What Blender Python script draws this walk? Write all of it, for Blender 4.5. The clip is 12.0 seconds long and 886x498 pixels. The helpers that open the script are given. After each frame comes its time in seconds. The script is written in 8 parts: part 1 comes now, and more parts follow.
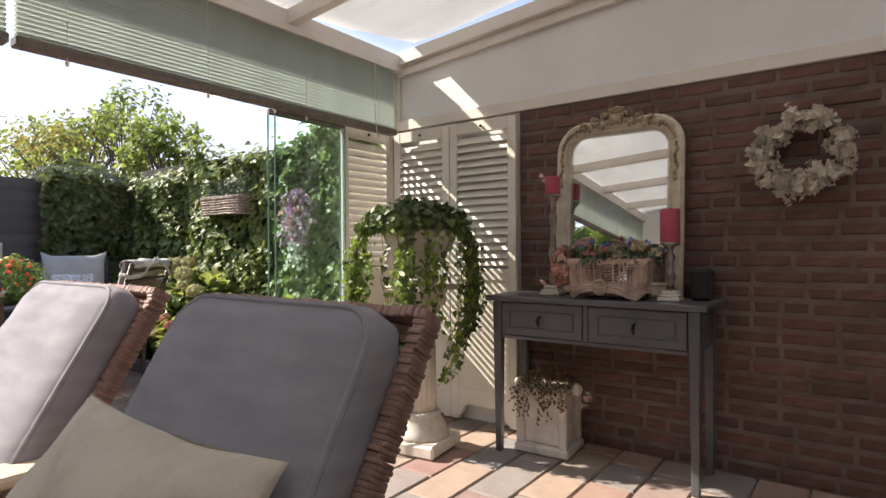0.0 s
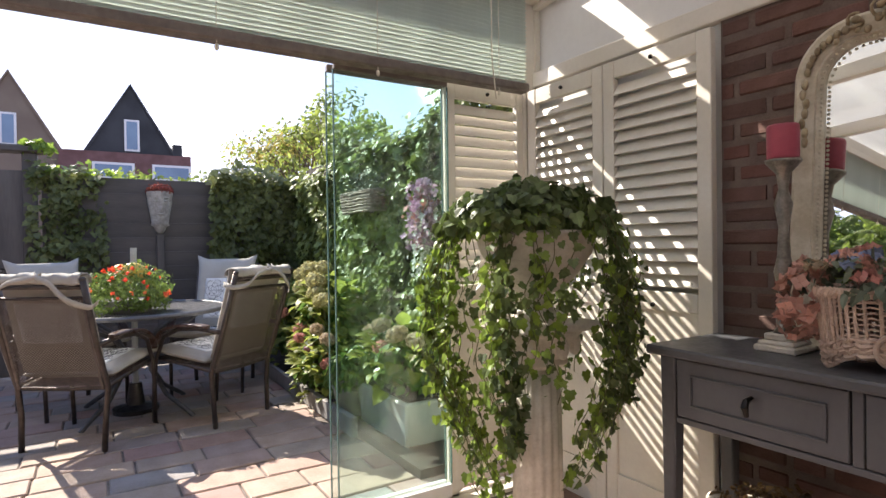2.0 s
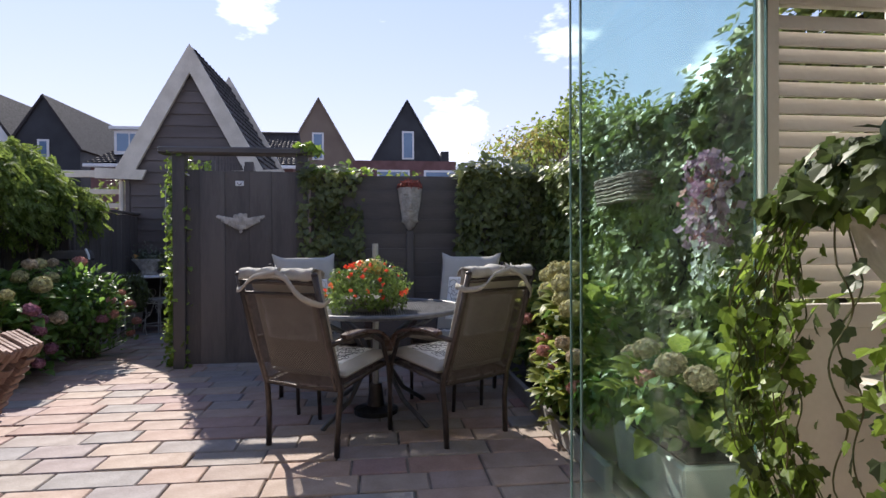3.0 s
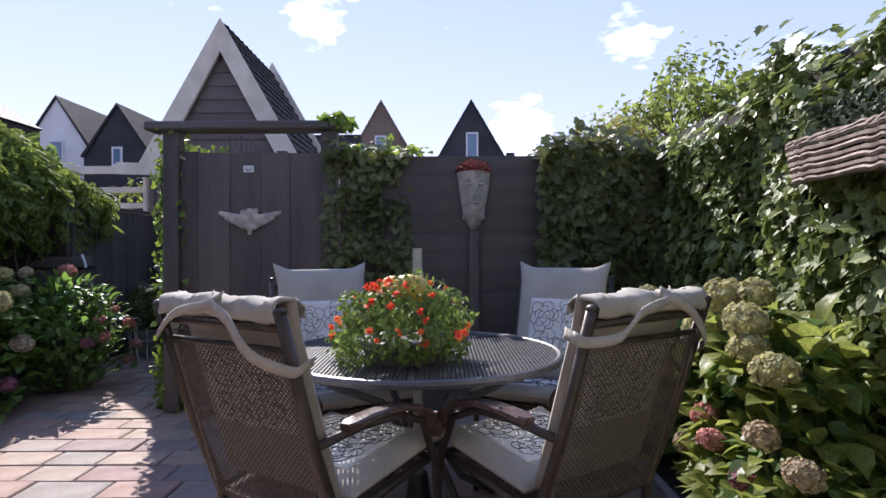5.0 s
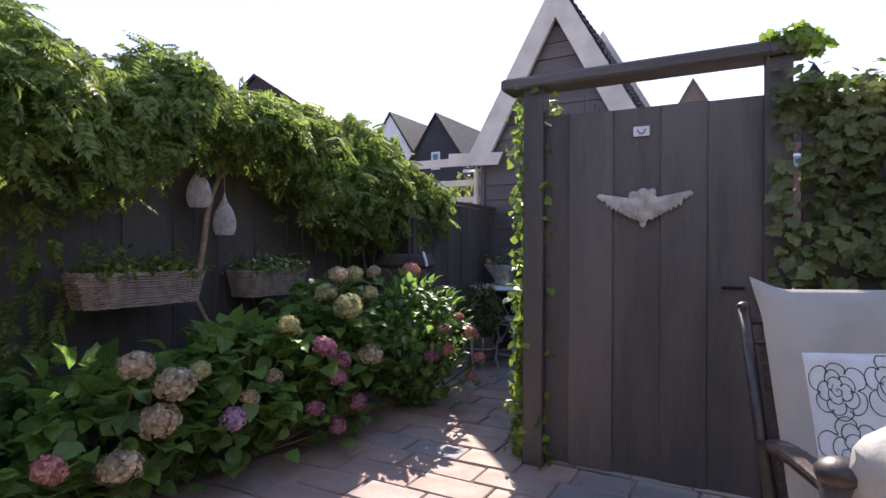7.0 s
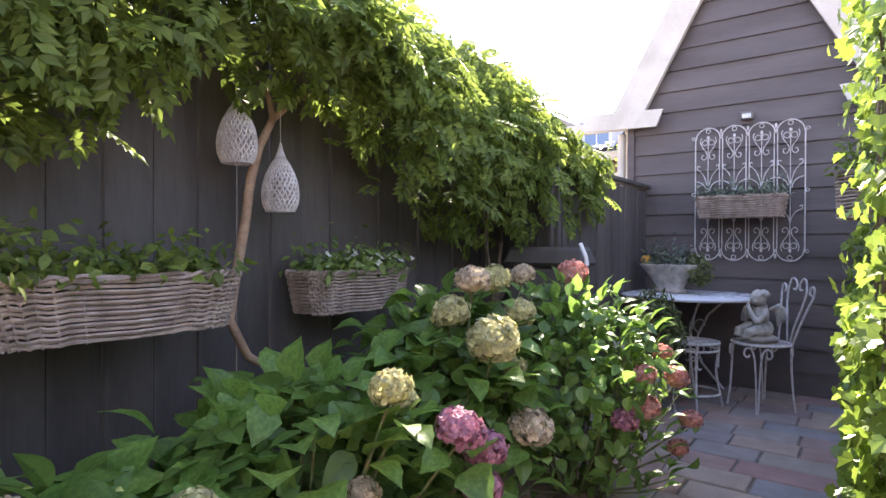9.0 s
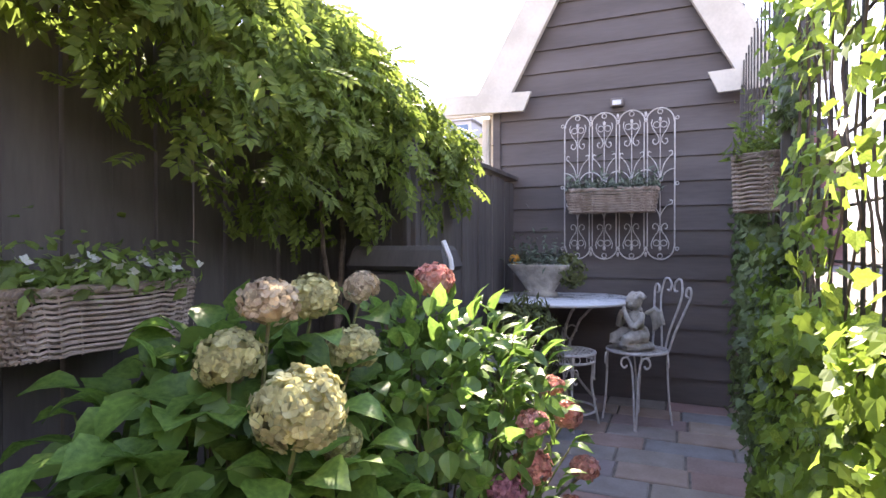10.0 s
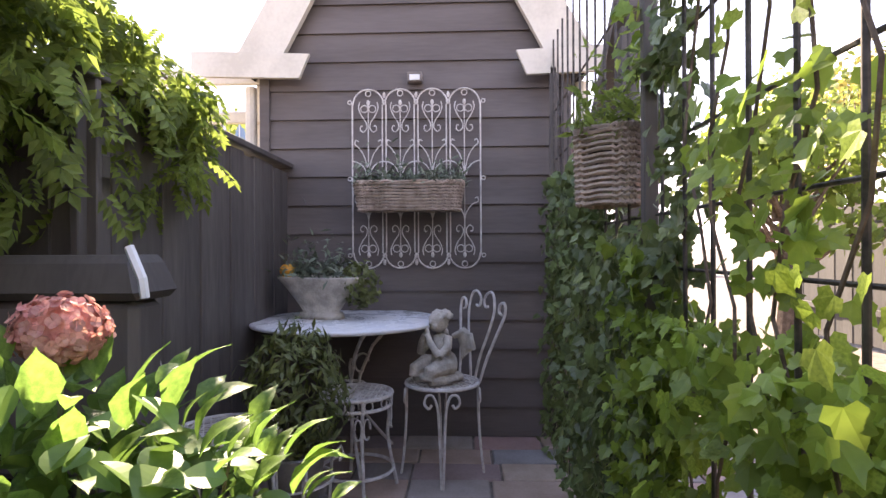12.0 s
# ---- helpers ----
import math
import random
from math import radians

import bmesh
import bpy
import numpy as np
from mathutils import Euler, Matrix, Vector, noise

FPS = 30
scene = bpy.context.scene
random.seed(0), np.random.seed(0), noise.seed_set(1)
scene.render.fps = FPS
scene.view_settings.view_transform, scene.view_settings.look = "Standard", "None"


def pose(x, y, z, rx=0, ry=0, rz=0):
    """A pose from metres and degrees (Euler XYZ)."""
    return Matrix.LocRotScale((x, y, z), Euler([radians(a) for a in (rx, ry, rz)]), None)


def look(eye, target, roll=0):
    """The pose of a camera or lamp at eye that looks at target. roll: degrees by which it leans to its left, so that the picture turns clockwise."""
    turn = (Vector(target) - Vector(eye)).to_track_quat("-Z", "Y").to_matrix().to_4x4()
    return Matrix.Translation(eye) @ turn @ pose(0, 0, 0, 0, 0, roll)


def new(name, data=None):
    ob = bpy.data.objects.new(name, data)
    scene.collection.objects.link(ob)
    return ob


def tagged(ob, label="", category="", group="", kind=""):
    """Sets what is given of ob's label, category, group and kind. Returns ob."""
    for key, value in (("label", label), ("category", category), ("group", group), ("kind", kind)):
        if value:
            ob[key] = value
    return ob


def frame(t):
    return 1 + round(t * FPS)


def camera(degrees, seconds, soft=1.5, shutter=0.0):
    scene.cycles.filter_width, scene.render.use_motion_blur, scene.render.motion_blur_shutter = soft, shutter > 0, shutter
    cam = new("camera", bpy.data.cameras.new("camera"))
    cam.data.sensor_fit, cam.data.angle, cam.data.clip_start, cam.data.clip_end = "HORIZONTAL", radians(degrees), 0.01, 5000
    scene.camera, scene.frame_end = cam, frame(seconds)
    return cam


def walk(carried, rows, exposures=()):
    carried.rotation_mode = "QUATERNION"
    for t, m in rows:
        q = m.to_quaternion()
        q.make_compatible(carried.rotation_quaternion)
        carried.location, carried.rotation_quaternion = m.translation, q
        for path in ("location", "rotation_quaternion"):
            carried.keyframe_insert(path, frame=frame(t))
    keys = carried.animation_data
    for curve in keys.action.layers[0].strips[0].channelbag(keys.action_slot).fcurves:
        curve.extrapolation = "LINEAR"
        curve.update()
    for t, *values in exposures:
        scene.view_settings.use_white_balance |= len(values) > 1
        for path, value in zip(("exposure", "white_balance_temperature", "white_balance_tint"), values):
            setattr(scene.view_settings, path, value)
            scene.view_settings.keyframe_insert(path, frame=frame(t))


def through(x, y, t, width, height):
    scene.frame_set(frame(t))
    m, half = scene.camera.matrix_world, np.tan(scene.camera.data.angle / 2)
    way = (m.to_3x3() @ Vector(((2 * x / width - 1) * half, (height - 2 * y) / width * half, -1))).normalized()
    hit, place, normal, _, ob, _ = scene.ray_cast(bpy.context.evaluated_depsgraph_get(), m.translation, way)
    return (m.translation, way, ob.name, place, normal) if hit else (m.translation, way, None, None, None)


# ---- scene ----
cam = camera(76.01, 12.0)
# seconds, x, y, z, yaw, pitch, roll
PATH = [
    (0.0, 1.623, 1.960, 1.090, 36.18, -0.10, -0.38),
    (0.5, 1.576, 2.299, 1.105, 33.94, -0.14, -0.44),
    (1.0, 1.479, 2.633, 1.100, 34.40, -0.13, -0.42),
    (1.5, 1.337, 2.901, 1.131, 41.72, -0.68, -0.67),
    (2.0, 1.148, 3.116, 1.149, 58.09, -0.51, -0.75),
    (2.5, 0.851, 3.303, 1.145, 73.78, -0.45, -0.43),
    (3.0, 0.489, 3.400, 1.132, 83.55, -0.32, -0.28),
    (3.5, 0.115, 3.461, 1.143, 88.22, -0.23, -0.18),
    (3.7, -0.038, 3.477, 1.149, 89.22, -0.35, -0.18),
    (5.3, -1.214, 3.485, 1.137, 90.22, 0.24, -0.22),
    (5.5, -1.357, 3.446, 1.143, 90.65, 0.10, -0.14),
    (6.0, -1.669, 3.230, 1.162, 93.87, 0.12, -0.00),
    (6.5, -1.926, 2.936, 1.142, 104.70, 0.36, 0.15),
    (7.0, -2.143, 2.586, 1.160, 118.79, -0.19, 0.20),
    (7.5, -2.380, 2.262, 1.140, 128.53, -0.18, 0.34),
    (9.3, -3.491, 1.304, 1.100, 125.39, -0.47, 0.17),
    (9.5, -3.636, 1.244, 1.097, 121.93, -0.55, 0.12),
    (10.0, -3.981, 1.109, 1.105, 112.95, -0.45, -0.04),
    (10.5, -4.279, 1.021, 1.117, 105.23, -0.43, -0.04),
    (11.0, -4.541, 0.986, 1.111, 98.93, -0.40, -0.20),
    (11.5, -4.760, 0.974, 1.109, 94.74, -0.08, -0.25),
    (12.0, -4.886, 0.965, 1.110, 92.30, 0.02, -0.30),
]
EXPOSURES = [(0.0, 2.2, 6700, 12), (0.5, 2.5, 6600, 12), (1.0, 2.5, 6600, 12), (1.5, 2.75, 6700, 12), (2.5, 1.95, 6450, 13), (3.5, 1.65, 6200, 13), (5.5, 1.8, 6050, 18), (6.5, 1.9, 6150, 18), (7.5, 2.75, 6750, 17), (9.5, 3.65, 7000, 17), (12.0, 3.5, 7900, 19)]
walk(cam, [(t, pose(x, y, z, 90 + p, 0, a) @ pose(0, 0, 0, 0, 0, r)) for t, x, y, z, a, p, r in PATH], EXPOSURES)

# ---- sky, sun ----
SUN = Vector((-0.711, -0.313, 0.629)).normalized()
world = bpy.data.worlds.new("world")
scene.world = world
world.use_nodes = True
wn, wl = world.node_tree.nodes, world.node_tree.links
wn.clear()
w_out = wn.new("ShaderNodeOutputWorld")
w_bg = wn.new("ShaderNodeBackground")
w_sky = wn.new("ShaderNodeTexSky")
w_sky.sky_type = "NISHITA"
w_sky.sun_disc = False
w_sky.sun_elevation = math.asin(SUN.z)
w_sky.sun_rotation = math.atan2(SUN.x, SUN.y)
w_sky.air_density, w_sky.dust_density, w_sky.ozone_density = 0.8, 0.0, 2.0
w_bg.inputs["Strength"].default_value = 0.15
w_co = wn.new("ShaderNodeTexCoord")
w_noise = wn.new("ShaderNodeTexNoise")
w_noise.inputs["Scale"].default_value = 9.0
w_noise.inputs["Detail"].default_value = 7
w_noise.inputs["Roughness"].default_value = 0.58
w_map = wn.new("ShaderNodeMapping")
w_map.inputs["Scale"].default_value = (1.0, 1.0, 2.6)
wl.new(w_co.outputs["Generated"], w_map.inputs["Vector"])
wl.new(w_map.outputs["Vector"], w_noise.inputs["Vector"])
w_ramp = wn.new("ShaderNodeValToRGB")
w_ramp.color_ramp.elements[0].position, w_ramp.color_ramp.elements[1].position = 0.69, 0.92
# a few fair-weather clouds: noise thickened round their middles
w_last = w_noise.outputs["Fac"]
for way, wide in (((-0.893, 0.300, 0.335), 0.075), ((-0.970, 0.130, 0.195), 0.10), ((-0.820, 0.505, 0.262), 0.09), ((-0.903, -0.200, 0.385), 0.08), ((-0.75, 0.64, 0.18), 0.10), ((-0.2, -0.8, 0.5), 0.25), ((0.6, 0.5, 0.6), 0.3)):
    w_dist = wn.new("ShaderNodeVectorMath")
    w_dist.operation = "DISTANCE"
    w_dist.inputs[1].default_value = way
    wl.new(w_co.outputs["Generated"], w_dist.inputs[0])
    w_near = wn.new("ShaderNodeMapRange")
    w_near.inputs["From Min"].default_value, w_near.inputs["From Max"].default_value = wide, 0.0
    w_near.inputs["To Max"].default_value = 0.42
    wl.new(w_dist.outputs["Value"], w_near.inputs["Value"])
    w_sum = wn.new("ShaderNodeMath")
    w_sum.operation = "ADD"
    wl.new(w_last, w_sum.inputs[0])
    wl.new(w_near.outputs["Result"], w_sum.inputs[1])
    w_last = w_sum.outputs[0]
wl.new(w_last, w_ramp.inputs["Fac"])
w_mix = wn.new("ShaderNodeMixRGB")
w_mix.inputs["Color2"].default_value = (4.4, 4.45, 4.5, 1)
wl.new(w_ramp.outputs["Color"], w_mix.inputs["Fac"])
# sky brightness compressed: the bright rim of the sky is held back, the blue deepened
w_over = wn.new("ShaderNodeVectorMath")
w_over.operation = "MULTIPLY_ADD"
w_over.inputs[1].default_value, w_over.inputs[2].default_value = (0.40, 0.40, 0.40), (1, 1, 1)
wl.new(w_sky.outputs["Color"], w_over.inputs[0])
w_held = wn.new("ShaderNodeVectorMath")
w_held.operation = "DIVIDE"
wl.new(w_sky.outputs["Color"], w_held.inputs[0])
wl.new(w_over.outputs["Vector"], w_held.inputs[1])
w_blue = wn.new("ShaderNodeHueSaturation")
w_blue.inputs["Saturation"].default_value = 1.05
w_blue.inputs["Value"].default_value = 1.2
wl.new(w_held.outputs["Vector"], w_blue.inputs["Color"])
w_tint = wn.new("ShaderNodeVectorMath")
w_tint.operation = "MULTIPLY"
w_tint.inputs[1].default_value = (1.08, 0.97, 1.12)
wl.new(w_blue.outputs["Color"], w_tint.inputs[0])
wl.new(w_tint.outputs["Vector"], w_mix.inputs["Color1"])
wl.new(w_mix.outputs["Color"], w_bg.inputs["Color"])
wl.new(w_bg.outputs["Background"], w_out.inputs["Surface"])

sun_lamp = new("sun", bpy.data.lights.new("sun", "SUN"))
sun_lamp.data.energy, sun_lamp.data.angle, sun_lamp.data.color = 2.35, radians(0.55), (1.0, 0.93, 0.82)
sun_lamp.matrix_world = look(SUN * 30, (0, 0, 0))

# ---- materials ----
def mat(name, a, b=None, scale=8.0, fine=90.0, rough=0.6, metal=0.0, bump=0.15, spec=0.5, stretch=(1, 1, 1), island=0.0, each=0.0,
        through=0.0, contrast=(0.35, 0.65), fresh=None):
    """Two-scale noise between colours a and b, with fine relief. island / each: brightness spread by loose piece / by object."""
    m = bpy.data.materials.new(name)
    m.use_nodes = True
    n, l = m.node_tree.nodes, m.node_tree.links
    bs = n["Principled BSDF"]
    b = b or tuple(c * 0.72 for c in a)
    co = n.new("ShaderNodeTexCoord")
    mp = n.new("ShaderNodeMapping")
    mp.inputs["Scale"].default_value = stretch
    l.new(co.outputs["Object"], mp.inputs["Vector"])
    n1, n2 = n.new("ShaderNodeTexNoise"), n.new("ShaderNodeTexNoise")
    n1.inputs["Scale"].default_value, n2.inputs["Scale"].default_value = scale, fine
    n1.inputs["Detail"].default_value, n2.inputs["Detail"].default_value = 5, 3
    for q in (n1, n2):
        l.new(mp.outputs["Vector"], q.inputs["Vector"])
    add = n.new("ShaderNodeMath")
    add.operation = "MULTIPLY_ADD"
    l.new(n2.outputs["Fac"], add.inputs[0])
    add.inputs[1].default_value = 0.35
    l.new(n1.outputs["Fac"], add.inputs[2])
    rng = n.new("ShaderNodeMapRange")
    rng.inputs["From Min"].default_value, rng.inputs["From Max"].default_value = contrast[0] + 0.17, contrast[1] + 0.17
    l.new(add.outputs[0], rng.inputs["Value"])
    mix = n.new("ShaderNodeMixRGB")
    mix.inputs["Color1"].default_value, mix.inputs["Color2"].default_value = (*b, 1), (*a, 1)
    l.new(rng.outputs["Result"], mix.inputs["Fac"])
    last = mix.outputs["Color"]
    for amount, kind in ((island, "g"), (each, "o")):
        if not amount:
            continue
        src = n.new("ShaderNodeNewGeometry").outputs["Random Per Island"] if kind == "g" else n.new("ShaderNodeObjectInfo").outputs["Random"]
        if fresh:
            ramp = n.new("ShaderNodeValToRGB")
            els = ramp.color_ramp.elements
            els[0].color, els[1].color = (*fresh[0], 1), (*fresh[-1], 1)
            for k, col in enumerate(fresh[1:-1]):
                els.new((k + 1) / (len(fresh) - 1)).color = (*col, 1)
            l.new(src, ramp.inputs["Fac"])
            mx = n.new("ShaderNodeMixRGB")
            mx.blend_type = "MULTIPLY"
            mx.inputs["Fac"].default_value = 1
            l.new(ramp.outputs["Color"], mx.inputs["Color1"])
            l.new(last, mx.inputs["Color2"])
            last = mx.outputs["Color"]
        else:
            mr = n.new("ShaderNodeMapRange")
            mr.inputs["To Min"].default_value, mr.inputs["To Max"].default_value = 1 - amount, 1 + amount
            l.new(src, mr.inputs["Value"])
            hs = n.new("ShaderNodeHueSaturation")
            l.new(mr.outputs["Result"], hs.inputs["Value"])
            l.new(last, hs.inputs["Color"])
            last = hs.outputs["Color"]
    l.new(last, bs.inputs["Base Color"])
    rr = n.new("ShaderNodeMapRange")
    rr.inputs["To Min"].default_value, rr.inputs["To Max"].default_value = min(1, rough + 0.1), max(0.03, rough - 0.1)
    l.new(rng.outputs["Result"], rr.inputs["Value"])
    l.new(rr.outputs["Result"], bs.inputs["Roughness"])
    bs.inputs["Metallic"].default_value = metal
    bs.inputs["Specular IOR Level"].default_value = spec
    if bump:
        bp = n.new("ShaderNodeBump")
        bp.inputs["Strength"].default_value, bp.inputs["Distance"].default_value = bump, 0.01
        l.new(add.outputs[0], bp.inputs["Height"])
        l.new(bp.outputs["Normal"], bs.inputs["Normal"])
    if through:
        tr = n.new("ShaderNodeBsdfTranslucent")
        l.new(last, tr.inputs["Color"])
        sh = n.new("ShaderNodeMixShader")
        sh.inputs["Fac"].default_value = through
        l.new(bs.outputs["BSDF"], sh.inputs[1])
        l.new(tr.outputs["BSDF"], sh.inputs[2])
        l.new(sh.outputs["Shader"], n["Material Output"].inputs["Surface"])
    return m


def glass_mat(name, tint=(0.93, 0.98, 0.96), gloss=0.12, haze=0.0):
    """Thin clear pane: straight-through tinted light with a mirror film and a little dirt."""
    m = bpy.data.materials.new(name)
    m.use_nodes = True
    n, l = m.node_tree.nodes, m.node_tree.links
    n.remove(n["Principled BSDF"])
    tr, gl, df = n.new("ShaderNodeBsdfTransparent"), n.new("ShaderNodeBsdfGlossy"), n.new("ShaderNodeBsdfDiffuse")
    tr.inputs["Color"].default_value = (*tint, 1)
    gl.inputs["Roughness"].default_value = 0.02
    df.inputs["Color"].default_value = (0.75, 0.8, 0.78, 1)
    fr = n.new("ShaderNodeLayerWeight")
    fr.inputs["Blend"].default_value = 0.5
    steep = n.new("ShaderNodeMath")
    steep.operation = "POWER"
    steep.inputs[1].default_value = 4.5
    l.new(fr.outputs["Facing"], steep.inputs[0])
    mu = n.new("ShaderNodeMath")
    mu.operation = "MULTIPLY_ADD"
    mu.inputs[1].default_value, mu.inputs[2].default_value = 0.5, gloss * 0.3
    l.new(steep.outputs[0], mu.inputs[0])
    s1, s2 = n.new("ShaderNodeMixShader"), n.new("ShaderNodeMixShader")
    l.new(mu.outputs[0], s1.inputs["Fac"])
    l.new(tr.outputs["BSDF"], s1.inputs[1])
    l.new(gl.outputs["BSDF"], s1.inputs[2])
    co, nz, mr = n.new("ShaderNodeTexCoord"), n.new("ShaderNodeTexNoise"), n.new("ShaderNodeMapRange")
    mp = n.new("ShaderNodeMapping")
    mp.inputs["Scale"].default_value = (1, 9, 1.2)
    nz.inputs["Scale"].default_value = 1.6
    l.new(co.outputs["Object"], mp.inputs["Vector"])
    l.new(mp.outputs["Vector"], nz.inputs["Vector"])
    l.new(nz.outputs["Fac"], mr.inputs["Value"])
    mr.inputs["From Min"].default_value, mr.inputs["From Max"].default_value, mr.inputs["To Max"].default_value = 0.4, 0.75, haze
    l.new(mr.outputs["Result"], s2.inputs["Fac"])
    l.new(s1.outputs["Shader"], s2.inputs[1])
    l.new(df.outputs["BSDF"], s2.inputs[2])
    l.new(s2.outputs["Shader"], n["Material Output"].inputs["Surface"])
    return m


M_WHITE = mat("cream_paint", (0.78, 0.73, 0.65), (0.70, 0.65, 0.57), scale=3, fine=60, rough=0.45, bump=0.04)
M_PANEL = mat("white_panel", (0.80, 0.79, 0.77), (0.74, 0.73, 0.71), scale=2, fine=40, rough=0.5, bump=0.03)
M_BLIND = mat("blind_slat", (0.74, 0.78, 0.74), (0.68, 0.72, 0.68), scale=5, rough=0.4, bump=0.02, through=0.5)
M_RAIL = mat("dark_rail", (0.17, 0.14, 0.125), scale=20, rough=0.5, bump=0.05)
M_BRICK = mat("brick", (1.1, 1.08, 1.08), (0.76, 0.74, 0.75), scale=14, fine=120, rough=0.85, bump=0.5, each=1, contrast=(0.3, 0.7),
              fresh=((0.125, 0.066, 0.053), (0.15, 0.077, 0.061), (0.10, 0.06, 0.05), (0.18, 0.09, 0.072), (0.13, 0.076, 0.063), (0.165, 0.072, 0.058)))
M_BRICK_I = mat("brick_far", (1.1, 1.08, 1.08), (0.76, 0.74, 0.75), scale=14, fine=120, rough=0.85, bump=0.5, island=1, contrast=(0.3, 0.7),
                fresh=((0.125, 0.066, 0.053), (0.15, 0.077, 0.061), (0.10, 0.06, 0.05), (0.19, 0.092, 0.074), (0.13, 0.076, 0.063)))
M_MORTAR = mat("mortar", (0.19, 0.142, 0.12), (0.135, 0.098, 0.082), scale=9, fine=160, rough=0.95, bump=0.6)
STONES = ((0.385, 0.275, 0.225), (0.43, 0.33, 0.26), (0.37, 0.235, 0.195), (0.30, 0.265, 0.25), (0.44, 0.32, 0.25), (0.39, 0.25, 0.21), (0.36, 0.295, 0.245), (0.27, 0.255, 0.255), (0.38, 0.21, 0.18))
M_PAVER = mat("paver", (1, 1, 1), (0.72, 0.7, 0.68), scale=6, fine=70, rough=0.8, bump=0.5, each=1, contrast=(0.25, 0.7), fresh=STONES)
M_PAVER_I = mat("paver_far", (1, 1, 1), (0.72, 0.7, 0.68), scale=6, fine=70, rough=0.8, bump=0.5, island=1, contrast=(0.25, 0.7), fresh=STONES)
M_SAND = mat("joint_sand", (0.22, 0.18, 0.15), (0.12, 0.10, 0.085), scale=12, fine=140, rough=0.95, bump=0.5)
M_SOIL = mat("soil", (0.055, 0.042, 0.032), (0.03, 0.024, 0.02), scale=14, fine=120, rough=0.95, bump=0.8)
M_BLACKWOOD = mat("stained_wood", (0.105, 0.09, 0.08), (0.07, 0.06, 0.055), scale=5, fine=60, rough=0.62, bump=0.3, stretch=(1, 1, 0.15), each=0.18)
M_BLACKWOOD_H = mat("stained_wood_level", (0.10, 0.085, 0.077), (0.066, 0.057, 0.052), scale=5, fine=60, rough=0.62, bump=0.3, stretch=(1, 0.15, 1), each=0.18)
M_SHED = mat("shed_board", (0.112, 0.09, 0.082), (0.084, 0.068, 0.063), scale=5, fine=70, rough=0.6, bump=0.25, stretch=(1, 0.12, 1), each=0.1)
M_BARGE = mat("barge_board", (0.62, 0.57, 0.48), (0.5, 0.455, 0.38), scale=4, fine=50, rough=0.55, bump=0.05)
M_METAL = mat("brown_metal", (0.085, 0.068, 0.06), (0.06, 0.048, 0.042), scale=30, fine=200, rough=0.42, metal=0.55, bump=0.06)
M_TABLE = mat("table_lacquer", (0.115, 0.115, 0.12), (0.08, 0.08, 0.085), scale=30, fine=200, rough=0.42, metal=0.4, bump=0.06)
M_ARM = mat("brown_lacquer", (0.10, 0.062, 0.05), (0.07, 0.045, 0.038), scale=20, fine=160, rough=0.32, bump=0.05)
M_GLASSEDGE = mat("glass_edge", (0.10, 0.17, 0.155), (0.07, 0.12, 0.11), rough=0.15, bump=0.0)
M_DARKMETAL = mat("dark_metal", (0.05, 0.047, 0.048), (0.035, 0.033, 0.033), scale=30, fine=200, rough=0.4, metal=0.6, bump=0.06)
M_RUSTY = mat("mesh_rod", (0.10, 0.085, 0.075), (0.05, 0.045, 0.043), scale=30, fine=150, rough=0.6, metal=0.5, bump=0.1)
M_WIRE = mat("white_iron", (0.62, 0.59, 0.56), (0.42, 0.37, 0.34), scale=25, fine=160, rough=0.5, bump=0.12)
M_MESH = mat("sling", (0.15, 0.12, 0.10), (0.10, 0.08, 0.068), scale=40, fine=300, rough=0.8, bump=0.1)
M_CUSH = mat("beige_cushion", (0.44, 0.41, 0.36), (0.37, 0.345, 0.30), scale=6, fine=260, rough=0.9, bump=0.12, spec=0.2)
M_CUSH_W = mat("white_print", (0.78, 0.77, 0.74), (0.68, 0.67, 0.65), scale=6, fine=260, rough=0.9, bump=0.12, spec=0.2)
M_LINE = mat("print_line", (0.10, 0.095, 0.09), rough=0.9, bump=0.0)
M_TIE = mat("cushion_tie", (0.45, 0.42, 0.37), (0.36, 0.335, 0.29), scale=20, fine=260, rough=0.9, bump=0.1, spec=0.2)
M_GREY = mat("grey_cushion", (0.285, 0.278, 0.308), (0.24, 0.234, 0.262), scale=7, fine=300, rough=0.9, bump=0.2, spec=0.2, stretch=(1, 1, 4))
M_PILLOW = mat("linen_pillow", (0.54, 0.50, 0.42), (0.43, 0.39, 0.31), scale=8, fine=300, rough=0.95, bump=0.25, spec=0.2)
M_WICKERB = mat("brown_wicker", (0.33, 0.21, 0.175), (0.21, 0.13, 0.108), scale=25, fine=180, rough=0.7, bump=0.3, island=0.12)
M_WICKER = mat("pale_wicker", (0.60, 0.46, 0.37), (0.38, 0.27, 0.21), scale=18, fine=160, rough=0.7, bump=0.3, island=0.25)
M_WICKERG = mat("grey_wicker", (0.38, 0.295, 0.235), (0.21, 0.155, 0.118), scale=18, fine=160, rough=0.75, bump=0.3, island=0.3)
M_TEAK = mat("bleached_wood", (0.62, 0.53, 0.42), (0.5, 0.41, 0.31), scale=6, fine=80, rough=0.6, bump=0.15, stretch=(0.15, 1, 1))
M_STONE = mat("white_stone", (0.70, 0.65, 0.57), (0.52, 0.47, 0.40), scale=9, fine=90, rough=0.8, bump=0.3)
M_STATUE = mat("weathered_stone", (0.50, 0.455, 0.39), (0.29, 0.265, 0.23), scale=16, fine=110, rough=0.85, bump=0.35)
